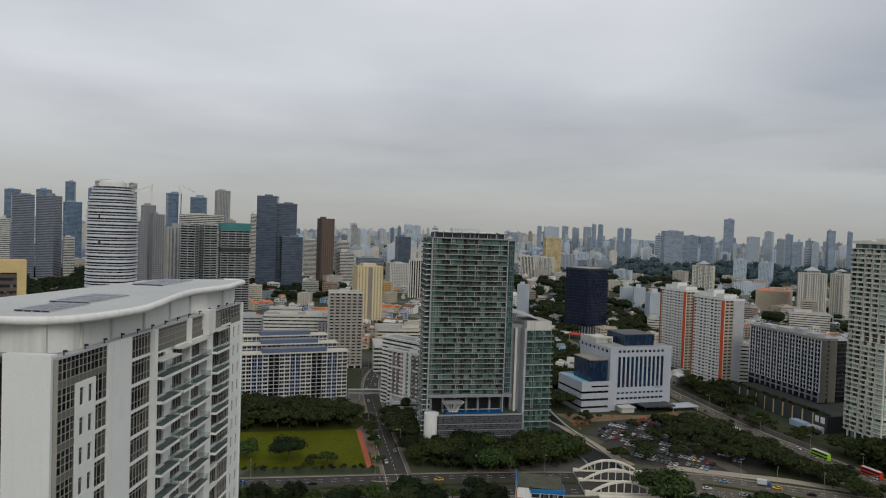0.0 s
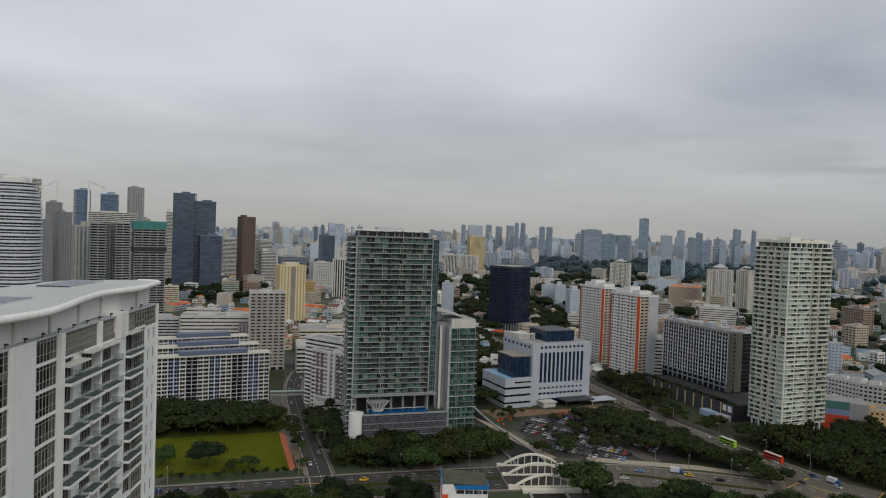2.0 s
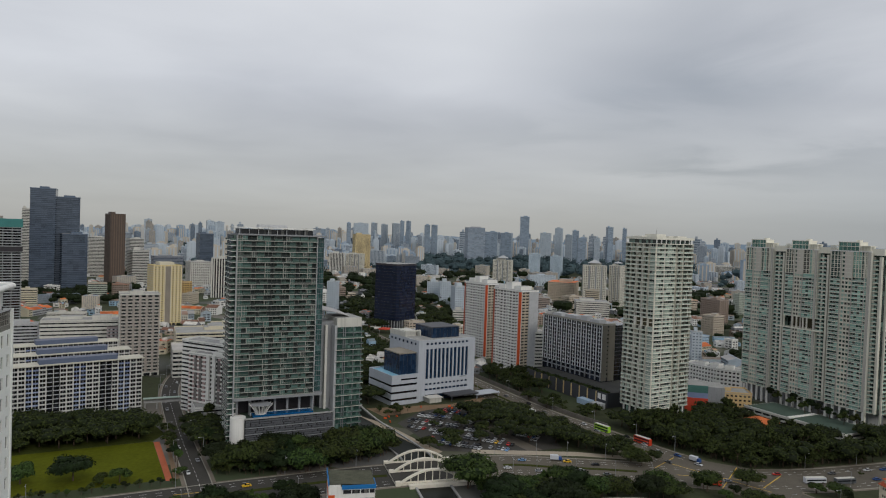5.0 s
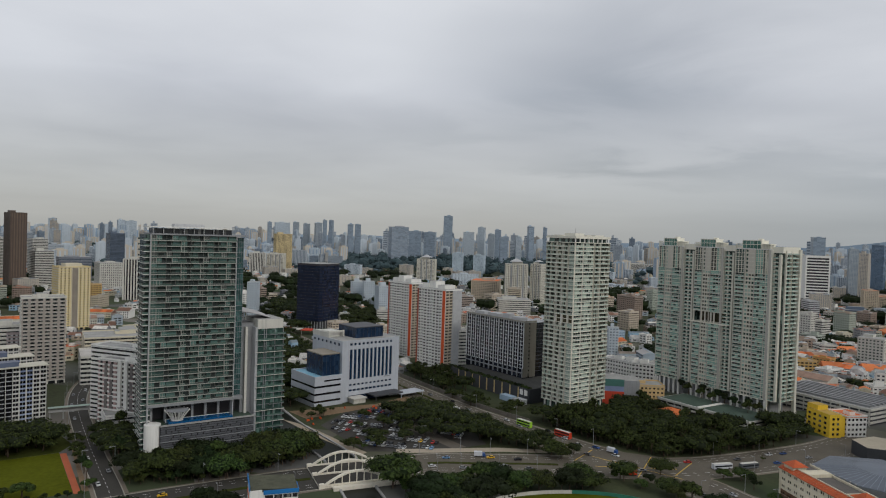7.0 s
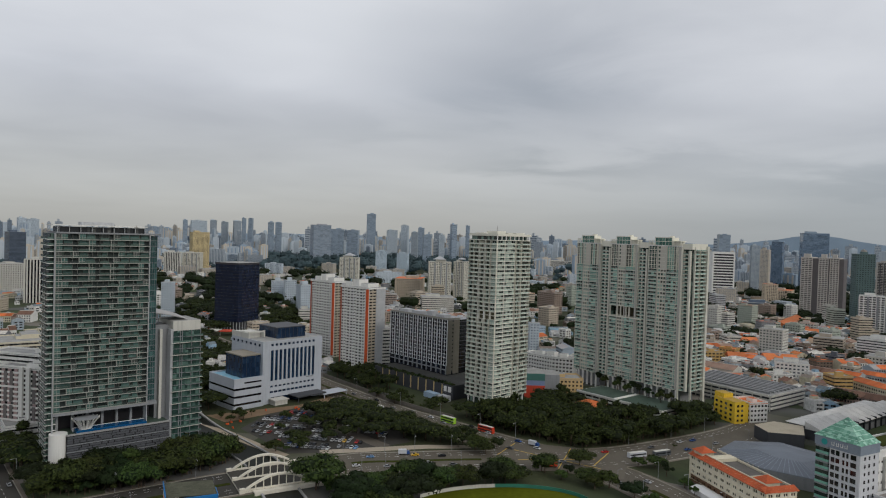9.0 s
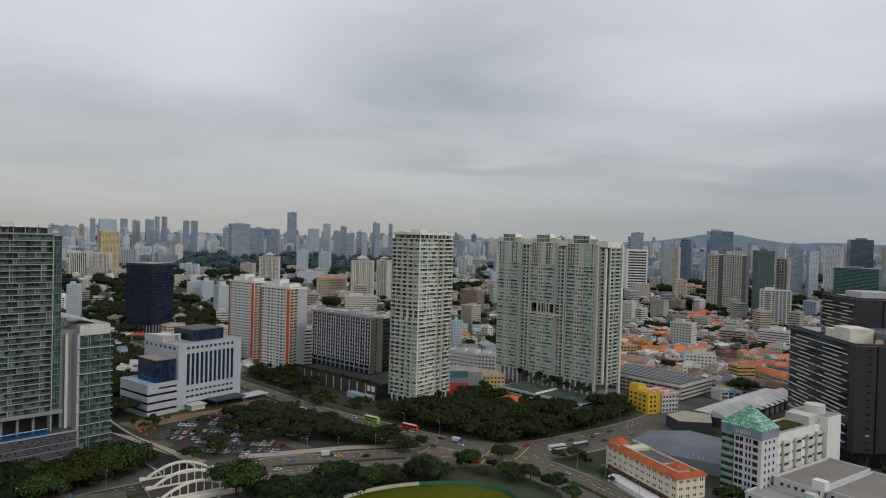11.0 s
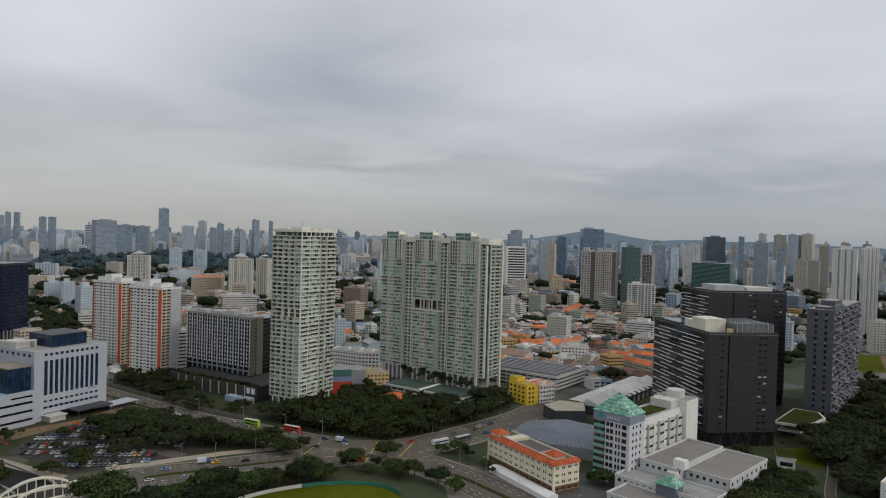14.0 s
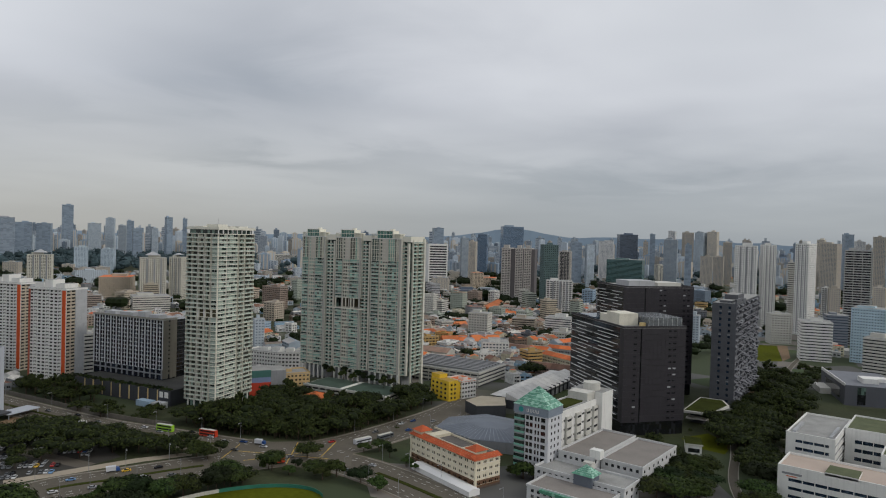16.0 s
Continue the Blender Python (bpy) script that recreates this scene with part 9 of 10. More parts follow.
# low roofs between them, too many to count
def lot_mat(name, steps):
    """One colour a building, out of a few."""
    m = bpy.data.materials.new(name)
    m.use_nodes = True
    n, l = m.node_tree.nodes, m.node_tree.links
    geo, rp, tc, nz, mx = n.new("ShaderNodeNewGeometry"), n.new("ShaderNodeValToRGB"), n.new("ShaderNodeTexCoord"), n.new("ShaderNodeTexNoise"), n.new("ShaderNodeMixRGB")
    rp.color_ramp.interpolation = "CONSTANT"
    for p, c in steps:
        e = rp.color_ramp.elements[0] if p == 0 else rp.color_ramp.elements.new(p)
        e.position, e.color = p, (*c, 1)
    nz.inputs["Scale"].default_value, nz.inputs["Detail"].default_value = 0.35, 4
    l.new(tc.outputs["Object"], nz.inputs["Vector"])
    mr = n.new("ShaderNodeMapRange")
    mr.inputs["From Min"].default_value, mr.inputs["From Max"].default_value, mr.inputs["To Min"].default_value, mr.inputs["To Max"].default_value = 0.3, 0.7, 0.7, 1.25
    l.new(nz.outputs["Fac"], mr.inputs["Value"])
    mx.blend_type, mx.inputs[0].default_value = "MULTIPLY", 1.0
    l.new(geo.outputs["Random Per Island"], rp.inputs[0])
    l.new(rp.outputs[0], mx.inputs[1]), l.new(mr.outputs["Result"], mx.inputs[2])
    l.new(mx.outputs[0], n["Principled BSDF"].inputs["Base Color"])
    n["Principled BSDF"].inputs["Roughness"].default_value = 0.9
    return m


town_wall = lot_mat("town_walls", ((0.0, (0.60, 0.61, 0.60)), (0.30, (0.52, 0.48, 0.36)), (0.42, (0.34, 0.40, 0.45)), (0.54, (0.36, 0.29, 0.22)), (0.61, (0.20, 0.21, 0.22)), (0.76, (0.66, 0.65, 0.62)), (0.90, (0.28, 0.42, 0.54))))
town_roof = lot_mat("town_roofs", ((0.0, (0.40, 0.39, 0.37)), (0.20, (0.46, 0.11, 0.04)), (0.34, (0.54, 0.17, 0.05)), (0.40, (0.20, 0.17, 0.14)), (0.56, (0.18, 0.09, 0.06)), (0.68, (0.56, 0.54, 0.49)), (0.88, (0.15, 0.19, 0.21))))
lo = Mb()
terrace_tile = mat("terracotta_terrace", (0.50, 0.155, 0.055), 0.85, var=0.3, big=0.05, tint=0.2)


def terrace_row(x0, y0, x1, y1, wide, high):
    """A long tiled gable roof over pale walls, with party walls that step through the roof."""
    L = math.hypot(x1 - x0, y1 - y0)
    root = thing("terrace_row", "row of low houses under an orange tiled roof", "houses", place((x0, y0), math.degrees(math.atan2(y1 - y0, x1 - x0))), "orange terraces")
    v, g = wide / 2, high + wide * 0.24
    part("wall", Mb().box((0, -v, 0), (L, v, high)), root, "", None, [cream])
    m = Mb()
    for k in (-1, 1):
        m.quad([(-0.8, k * (v + 0.8), high - 0.3), (L + 0.8, k * (v + 0.8), high - 0.3), (L + 0.8, 0, g), (-0.8, 0, g)][::-k])
    m.quad([(-0.8, -v - 0.8, high - 0.3), (-0.8, 0, g), (-0.8, v + 0.8, high - 0.3)]), m.quad([(L + 0.8, -v - 0.8, high - 0.3), (L + 0.8, v + 0.8, high - 0.3), (L + 0.8, 0, g)])
    part("roof", m, root, "orange tiled roof", None, [terrace_tile])
    n = max(2, round(L / 9))
    for i in range(n + 1):
        x = L * i / n
        part("party_wall", Mb().prism([(x - 0.3, -v), (x + 0.3, -v), (x + 0.3, v), (x - 0.3, v)], high - 0.5, high + 0.9), root, "", None, [offwhite])
    for i in range(int(L / 8) + 1):
        f = i * 8 / L
        take(x0 + (x1 - x0) * f, y0 + (y1 - y0) * f, v + 2)


for row in ((925, 640, 1050, 697, 22, 9), (728, 556, 758, 544, 20, 8), (612, 482, 634, 464, 20, 9), (640, 460, 664, 440, 22, 9), (884, 592, 910, 570, 18, 9), (985, 860, 1030, 820, 24, 10)):
    terrace_row(*row)
for i in range(15000):
    az, dist = rng.uniform(-36, 88), 620 + 3600 * rng.random() ** 1.25
    if i % 2 == 0:
        az, dist = rng.uniform(46, 68), rng.uniform(600, 1350)
    if az > 59 and dist < 880:
        continue
    x, y = polar(az, dist)
    w, d, h = rng.uniform(7, 22), rng.uniform(6, 13), rng.choice((4, 5, 6, 7, 9, 12))
    if 14 < az < 31 and 2150 < dist < 3200 and rng.random() < 0.9:
        continue
    if dist < 1400 and not free(x, y, max(w, d) * 0.55):
        continue
    a = radians(rng.choice((8, 98, -20, 70, 40)))
    c, s = math.cos(a), math.sin(a)
    q = [(x + c * u - s * v, y + s * u + c * v) for u, v in ((-w / 2, -d / 2), (w / 2, -d / 2), (w / 2, d / 2), (-w / 2, d / 2))]
    if dist < 1500:
        for z in range(2, int(h) - 1, 3):
            for j, f in ((0, 0.14), (0, 0.58), (1, 0.2), (3, 0.2), (3, 0.6)):
                (x0, y0), (x1, y1) = q[j], q[(j + 1) % 4]
                ex, ey = (y1 - y0), -(x1 - x0)
                el = math.hypot(ex, ey)
                ex, ey = ex / el * 0.08, ey / el * 0.08
                p0, p1 = (x0 + (x1 - x0) * f + ex, y0 + (y1 - y0) * f + ey), (x0 + (x1 - x0) * (f + 0.26) + ex, y0 + (y1 - y0) * (f + 0.26) + ey)
                lo.quad([(*p0, z), (*p1, z), (*p1, z + 1.4), (*p0, z + 1.4)], 2)
    if rng.random() < 0.45:
        lo.prism(q, 0, h, 0, 1)
        if dist < 1500:
            lo.prism([(x + (p[0] - x) * 0.4 + c * w * 0.15, y + (p[1] - y) * 0.4 + s * w * 0.15) for p in q], h, h + 2.2, 0, 1)
    else:
        i0 = len(lo.v)
        lo.v += [(*p, 0) for p in q] + [(*p, h) for p in q] + [((q[0][0] + q[3][0]) / 2, (q[0][1] + q[3][1]) / 2, h + d * 0.22), ((q[1][0] + q[2][0]) / 2, (q[1][1] + q[2][1]) / 2, h + d * 0.22)]
        for f in ((0, 1, 5, 4), (1, 2, 6, 9, 5), (2, 3, 7, 6), (3, 0, 4, 8, 7), (4, 5, 9, 8), (6, 7, 8, 9)):
            lo.f.append(tuple(i0 + j for j in f))
            lo.m.append(1 if f[0] in (4, 6) else 0)
tagged(new("far_low_roofs", lo.mesh("far_low_roofs", [town_wall, town_roof, g_dark])), "sea of distant low houses and roofs", "houses", kind="stuff")

# the rim of hills, haze painted in as blue-grey
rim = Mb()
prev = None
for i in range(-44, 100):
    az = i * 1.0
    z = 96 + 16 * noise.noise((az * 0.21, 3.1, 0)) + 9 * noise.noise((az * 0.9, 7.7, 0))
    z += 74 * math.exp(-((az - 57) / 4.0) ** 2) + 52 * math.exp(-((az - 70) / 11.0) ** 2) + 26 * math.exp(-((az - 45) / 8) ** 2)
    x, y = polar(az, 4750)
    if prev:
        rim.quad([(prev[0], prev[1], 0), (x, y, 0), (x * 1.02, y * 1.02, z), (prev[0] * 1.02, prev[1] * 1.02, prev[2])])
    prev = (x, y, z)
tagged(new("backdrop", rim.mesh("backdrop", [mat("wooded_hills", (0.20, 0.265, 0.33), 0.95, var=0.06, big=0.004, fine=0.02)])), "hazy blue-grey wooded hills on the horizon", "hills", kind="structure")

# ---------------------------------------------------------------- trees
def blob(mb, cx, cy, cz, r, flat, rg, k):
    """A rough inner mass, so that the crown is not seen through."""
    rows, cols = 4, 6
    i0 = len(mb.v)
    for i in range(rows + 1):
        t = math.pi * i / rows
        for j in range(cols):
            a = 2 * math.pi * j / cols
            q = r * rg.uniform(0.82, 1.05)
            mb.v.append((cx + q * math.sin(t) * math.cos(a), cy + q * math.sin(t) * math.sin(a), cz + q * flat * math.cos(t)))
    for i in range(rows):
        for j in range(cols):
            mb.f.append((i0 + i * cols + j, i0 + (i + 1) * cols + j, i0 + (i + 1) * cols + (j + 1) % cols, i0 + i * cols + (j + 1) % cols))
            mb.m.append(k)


def leaf_quads(mb, cx, cy, cz, r, flat, n, size, rg, k):
    for _ in range(n):
        z = rg.uniform(-0.55, 1)
        a = rg.uniform(0, 2 * math.pi)
        s = math.sqrt(max(0, 1 - z * z))
        q = r * rg.uniform(0.86, 1.16)
        p = Vector((cx + q * s * math.cos(a), cy + q * s * math.sin(a), cz + q * flat * z))
        nrm = Vector((s * math.cos(a) + rg.uniform(-0.7, 0.7), s * math.sin(a) + rg.uniform(-0.7, 0.7), z + 0.4 + rg.uniform(-0.6, 0.6))).normalized()
        t1 = nrm.cross(Vector((rg.uniform(-1, 1), rg.uniform(-1, 1), rg.uniform(-1, 1)))).normalized()
        t2 = nrm.cross(t1)
        a1, a2 = size * rg.uniform(0.5, 1.2), size * rg.uniform(0.4, 0.9)
        mb.quad([p + t1 * a1 * 1.25, p + t2 * a2 - t1 * a1 * 0.7, p - t2 * a2 - t1 * a1 * 0.7], k)


def make_tree(kind, seed, lf, lbl):
    rg = random.Random(seed)
    R, H, flat, lumps = {"rain": (10.2, 7.6, 0.36, 22), "round": (6.0, 5.4, 0.66, 12), "small": (3.0, 3.8, 0.8, 6), "tall": (4.4, 10.0, 1.1, 10)}[kind]
    t = Mb()
    n = 7
    t.cyl(0, 0, 0.42 if kind != "small" else 0.2, 0, H * 0.55, n, 0, 0.28 if kind != "small" else 0.13)
    for i in range(6):
        a = 2 * math.pi * i / 6 + rg.uniform(-0.4, 0.4)
        r = R * rg.uniform(0.45, 0.75)
        z0, z1 = H * 0.5, H * rg.uniform(0.85, 1.02)
        x, y = r * math.cos(a), r * math.sin(a)
        w = 0.17 if kind != "small" else 0.09
        t.quad([(-w, 0, z0), (w, 0, z0), (x + w * 0.5, y, z1), (x - w * 0.5, y, z1)]), t.quad([(0, -w, z0), (0, w, z0), (x, y + w * 0.5, z1), (x, y - w * 0.5, z1)])
        t.quad([(x - w * 0.5, y, z1), (x + w * 0.5, y, z1), (w, 0, z0), (-w, 0, z0)])
    root = new("tree", t.mesh("trunk", [bark]))
    root.location = (0, 0, -400)
    tagged(root, lbl, "tree", "street and park trees")
    c = Mb()
    for i in range(lumps):
        a = 2 * math.pi * i / lumps * 1.62 + rg.uniform(-0.3, 0.3)
        q = R * (0.0 if i == 0 else rg.uniform(0.3, 0.82))
        lr = R * (rg.uniform(0.24, 0.44) if i % 3 else rg.uniform(0.14, 0.24))
        cz = H + rg.uniform(-0.1, 0.35) * R * flat - (q / R) ** 2 * R * flat * 0.5 + (R * flat * 0.3 if i == 0 else 0)
        cx, cy = q * math.cos(a), q * math.sin(a)
        # inner mass coloured dark, as the shaded inside of the crown
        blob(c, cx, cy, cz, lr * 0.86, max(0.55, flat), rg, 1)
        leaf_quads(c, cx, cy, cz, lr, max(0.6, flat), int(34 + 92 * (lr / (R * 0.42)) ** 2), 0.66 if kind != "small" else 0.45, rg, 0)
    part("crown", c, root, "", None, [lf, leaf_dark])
    return root, R


TREES = {}
for kind, n in (("rain", 4), ("round", 4), ("small", 3), ("tall", 2)):
    for i in range(n):
        TREES.setdefault(kind, []).append(make_tree(kind, 40 + len(TREES) * 10 + i, (leaf, leaf_dark, leaf)[i % 3],
                                                    {"rain": "broad spreading rain tree with dark green crown", "round": "round dark green street tree", "small": "small young green tree", "tall": "tall narrow dark green tree"}[kind]))
trng = random.Random(77)


SPOTS = []


def plant(kind, x, y, s=1.0):
    """Notes a tree; the nearest are set as things of their own, the rest joined."""
    root, R = trng.choice(TREES[kind])
    k = s * trng.uniform(0.75, 1.22)
    if 27 < x < 72 and 279 < y < 337:      # the pump house stands here
        return
    SPOTS.append((math.hypot(x, y), x, y, trng.uniform(0, 360), root, k, k * trng.uniform(0.88, 1.15)))


def inside(poly, x, y):
    c = False
    for i in range(len(poly)):
        (x0, y0), (x1, y1) = poly[i], poly[i - 1]
        if (y0 > y) != (y1 > y) and x < (x1 - x0) * (y - y0) / (y1 - y0) + x0:
            c = not c
    return c


def grove(poly, gap, kinds, s=1.0, clear=2.0, roads=True):
    xs, ys = [p[0] for p in poly], [p[1] for p in poly]
    y = min(ys)
    row = 0
    while y < max(ys):
        x = min(xs) + (gap / 2 if row % 2 else 0)
        while x < max(xs):
            px, py = x + trng.uniform(-0.35, 0.35) * gap, y + trng.uniform(-0.35, 0.35) * gap
            if inside(poly, px, py) and free(px, py, clear, False) and not (roads and any(near_path(p, px, py, q) for p, q in ((ROAD_A, 15), (ROAD_B, 16.5), (ROAD_C, 8), (CANAL, 9)))):
                plant(trng.choice(kinds), px, py, s)
            x += gap
        y += gap * 0.86
        row += 1


grove([(240, 412), (258, 356), (276, 322), (318, 314), (362, 316), (352, 345), (352, 440), (318, 440), (296, 412), (262, 404)], 8.6, ("rain", "round", "round", "tall"), 1.0)
grove([(366, 322), (408, 318), (412, 345), (400, 352), (372, 336)], 8, ("round", "rain"))
grove([(170, 440), (182, 500), (192, 496), (204, 440), (222, 384), (200, 372), (186, 384), (184, 420)], 12.5, ("rain", "rain", "round"), 1.0)
grove([(196, 366), (206, 390), (222, 372), (224, 350)], 8, ("rain",), 0.8)
grove([(112, 320), (150, 319), (222, 294), (214, 284), (180, 290), (118, 300)], 8.5, ("rain", "rain", "round", "small"), 0.78)
grove([(116, 306), (150, 306), (140, 270), (118, 262)], 10, ("rain", "round"))
grove([(-16, 388), (-12, 362), (30, 359), (66, 370), (82, 382), (80, 406), (70, 402), (52, 392), (6, 382)], 9.2, ("rain", "rain", "round", "tall"), 1.06)
grove([(-34, 480), (-26, 398), (-11, 390), (-6, 440), (-18, 490)], 7.5, ("round", "tall", "rain"), 1.1)
grove([(-160, 424), (-62, 440), (-58, 466), (-66, 474), (-160, 452)], 11, ("rain", "rain", "round"), 1.15)
grove([(-165, 408), (-60, 427), (-56, 441), (-160, 426)], 9, ("rain", "round"), 1.0)
grove([(-190, 400), (-150, 405), (-125, 418), (-140, 440), (-190, 430)], 10, ("rain",))
grove([(205, 560), (226, 622), (236, 600), (238, 574), (250, 560), (240, 500), (216, 500)], 8.5, ("round", "rain", "tall"), 0.95, 0.5)
grove([(200, 470), (212, 500), (250, 480), (250, 452), (236, 420), (222, 424)], 10, ("round", "small"), 0.9, 0.5)
grove([(110, 860), (150, 826), (180, 860), (170, 900), (240, 1150), (180, 1150), (120, 960)], 20, ("rain", "rain"), 1.35)
grove([(208, 838), (276, 840), (300, 925), (272, 1070), (238, 1000), (230, 880)], 17, ("rain", "round"), 1.3)
grove([(300, 185), (318, 172), (312, 200), (303, 212)], 8, ("round", "rain"), 0.9, 0.5)
grove([(402, 150), (392, 118), (352, 100), (330, 108), (330, 128), (388, 128), (398, 160)], 8, ("rain", "round"), 0.9)
grove([(436, 108), (470, 100), (600, 100), (632, 110), (700, 130), (715, 158), (690, 163), (640, 150), (560, 142), (480, 134), (440, 132)], 10, ("rain", "rain", "round", "tall"), 1.1)
grove([(640, 90), (700, 112), (760, 140), (780, 120), (720, 100)], 13, ("round", "rain"), 1.1)
grove([(404, 160), (426, 150), (474, 148), (462, 172), (424, 176)], 8, ("small", "round", "small"), 0.9)
grove([(384, 62), (424, 76), (446, 100), (420, 104), (396, 96), (374, 84)], 9, ("round", "rain"), 0.9)
grove([(340, 60), (366, 66), (372, 88), (352, 90), (336, 80)], 9, ("rain", "round"), 0.8)
grove([(450, 80), (520, 100), (560, 118), (520, 124), (470, 116)], 10, ("round", "rain", "tall"), 0.9)
grove([(418, 110), (432, 88), (424, 60), (408, 70), (404, 100)], 9, ("round", "rain"), 0.9)
grove([(98, 650), (108, 830), (134, 830), (150, 650)], 12, ("rain", "round"), 1.1)
grove([(184, 640), (176, 770), (204, 770), (214, 640)], 12, ("rain", "round"), 1.1)
grove([(60, 480), (74, 520), (90, 560), (84, 610), (110, 640), (120, 600), (92, 500), (84, 484)], 11, ("round", "rain"), 1.0)
grove([(84, 470), (112, 474), (116, 462), (96, 452)], 9, ("small", "round"), 0.7)
grove([(100, 394), (108, 380), (118, 374), (150, 362), (128, 372), (112, 384), (104, 400)], 9, ("round", "small"), 0.8)
for x, y, k, s in ((-103, 367, "round", 1.5), (-80, 367, "rain", 1.25), (-67, 361, "round", 0.8), (-58, 361, "round", 1.05)):
    if s > 0.1:
        plant(k, x, y, s)
for i in range(26):
    plant(trng.choice(("round", "round", "small")), -120 + i * 6.6 + trng.uniform(-2, 2), 300 + i * 1.05 + trng.uniform(-3, 3), 1.0)
    plant(trng.choice(("rain", "round", "tall")), -122 + i * 6.6 + trng.uniform(-2, 2), 290 + i * 1.05 + trng.uniform(-4, 4), 0.8)
for i in range(14):
    plant("small", -98 + i * 5 + trng.uniform(-1, 1), 344 + i * 0.75, 0.75)
for i in range(9):
    plant(trng.choice(("round", "tall")), -46.5 + i * 1.9 + trng.uniform(-0.6, 0.6), 450 - i * 10.5, 0.78)
for x, y, k, s in ((255, 296, "rain", 0.75), (229, 297, "round", 0.8), (240, 288, "round", 0.8), (231, 282, "round", 0.9), (240, 272, "rain", 0.7), (246, 262, "round", 0.9), (248, 246, "rain", 0.8), (246, 232, "round", 0.9),
                   (284, 280, "round", 0.8), (292, 275, "rain", 0.7), (287, 262, "small", 1.2), (283, 246, "round", 0.7), (279, 236, "small", 1.2), (300, 284, "small", 1.0), (216, 334, "rain", 0.6),
                   (208, 352, "rain", 0.75), (330, 296, "small", 0.8), (268, 300, "small", 0.9), (228, 340, "rain", 0.55), (120, 386, "round", 1.0), (128, 400, "round", 0.8), (140, 392, "rain", 0.6), (229, 294, "rain", 0.95), (214, 342, "round", 1.05), (238, 264, "round", 1.1), (136, 424, "round", 0.9), (150, 446, "rain", 1.1), (160, 430, "rain", 1.25), (172, 420, "rain", 1.15), (166, 446, "rain", 1.1), (180, 400, "rain", 1.1), (152, 424, "rain", 0.9), (186, 382, "rain", 1.0), (174, 440, "rain", 1.15), (109, 321, "rain", 1.2), (122, 312, "rain", 0.9), (196, 372, "rain", 1.0),
                   (154, 396, "rain", 0.65), (128, 446, "round", 0.8), (150, 452, "rain", 0.7), (164, 452, "rain", 0.8), (162, 402, "rain", 0.8), (170, 386, "rain", 0.9), (146, 408, "round", 0.9), (122, 404, "rain", 0.6), (140, 440, "small", 1.2), (118, 420, "small", 1.2), (466, 398, "rain", 1.3), (540, 318, "rain", 1.2), (552, 330, "round", 1.3), (440, 352, "round", 1.0), (560, 400, "rain", 1.3)):
    plant(k, x, y, s)
# shrubs and saplings that close the groves below their crowns
grove([(244, 400), (258, 352), (274, 320), (318, 312), (364, 314), (358, 322), (320, 322), (284, 328), (268, 356), (256, 404)], 4.6, ("small",), 1.25, 1.0)
grove([(-16, 380), (-12, 360), (30, 357), (66, 368), (84, 380), (80, 388), (60, 376), (28, 366), (-6, 370)], 4.8, ("small",), 1.1, 1.0)
grove([(110, 322), (150, 320), (222, 296), (216, 288), (180, 294), (114, 308)], 6.5, ("small",), 1.1, 1.0)
grove([(196, 440), (210, 400), (226, 372), (222, 360), (204, 372), (190, 410)], 6.0, ("small",), 1.1, 1.0)
# rooftop and terrace planting
for x, y, z in ((392, 366, 6.7), (394, 380, 6.7), (388, 396, 6.7), (390, 410, 6.7), (392, 426, 6.7), (400, 372, 6.7), (396, 392, 6.7), (400, 402, 6.7), (402, 420, 6.7), (398, 440, 6.7), (396, 360, 6.7)):
    root, R = trng.choice(TREES["small"])
    o = copy_thing(root, pose(x, y, z))
    o.scale = (1.6, 1.6, 1.5)
pm = place((256, 452), 14)
for i in range(46):
    v = pm @ Vector((7.6 + trng.uniform(-0.5, 1.5), 2 + i * 2.1, 11.2))
    root, R = trng.choice(TREES["small"])
    o = copy_thing(root, pose(v.x, v.y, v.z - 2.2, 0, 0, i * 50))
    o.scale = (0.75, 0.75, 0.75)
SPOTS.sort(key=lambda q: q[0])
joined = {}
for i, (dist, x, y, hd, root, k, kz) in enumerate(SPOTS):
    if i < 300:
        o = copy_thing(root, pose(x, y, 0, 0, 0, hd))
        o.scale = (k, k, kz)
    else:
        joined.setdefault(root, []).append(np.array(pose(x, y, 0, 0, 0, hd) @ Matrix.Diagonal((k, k, kz, 1))))
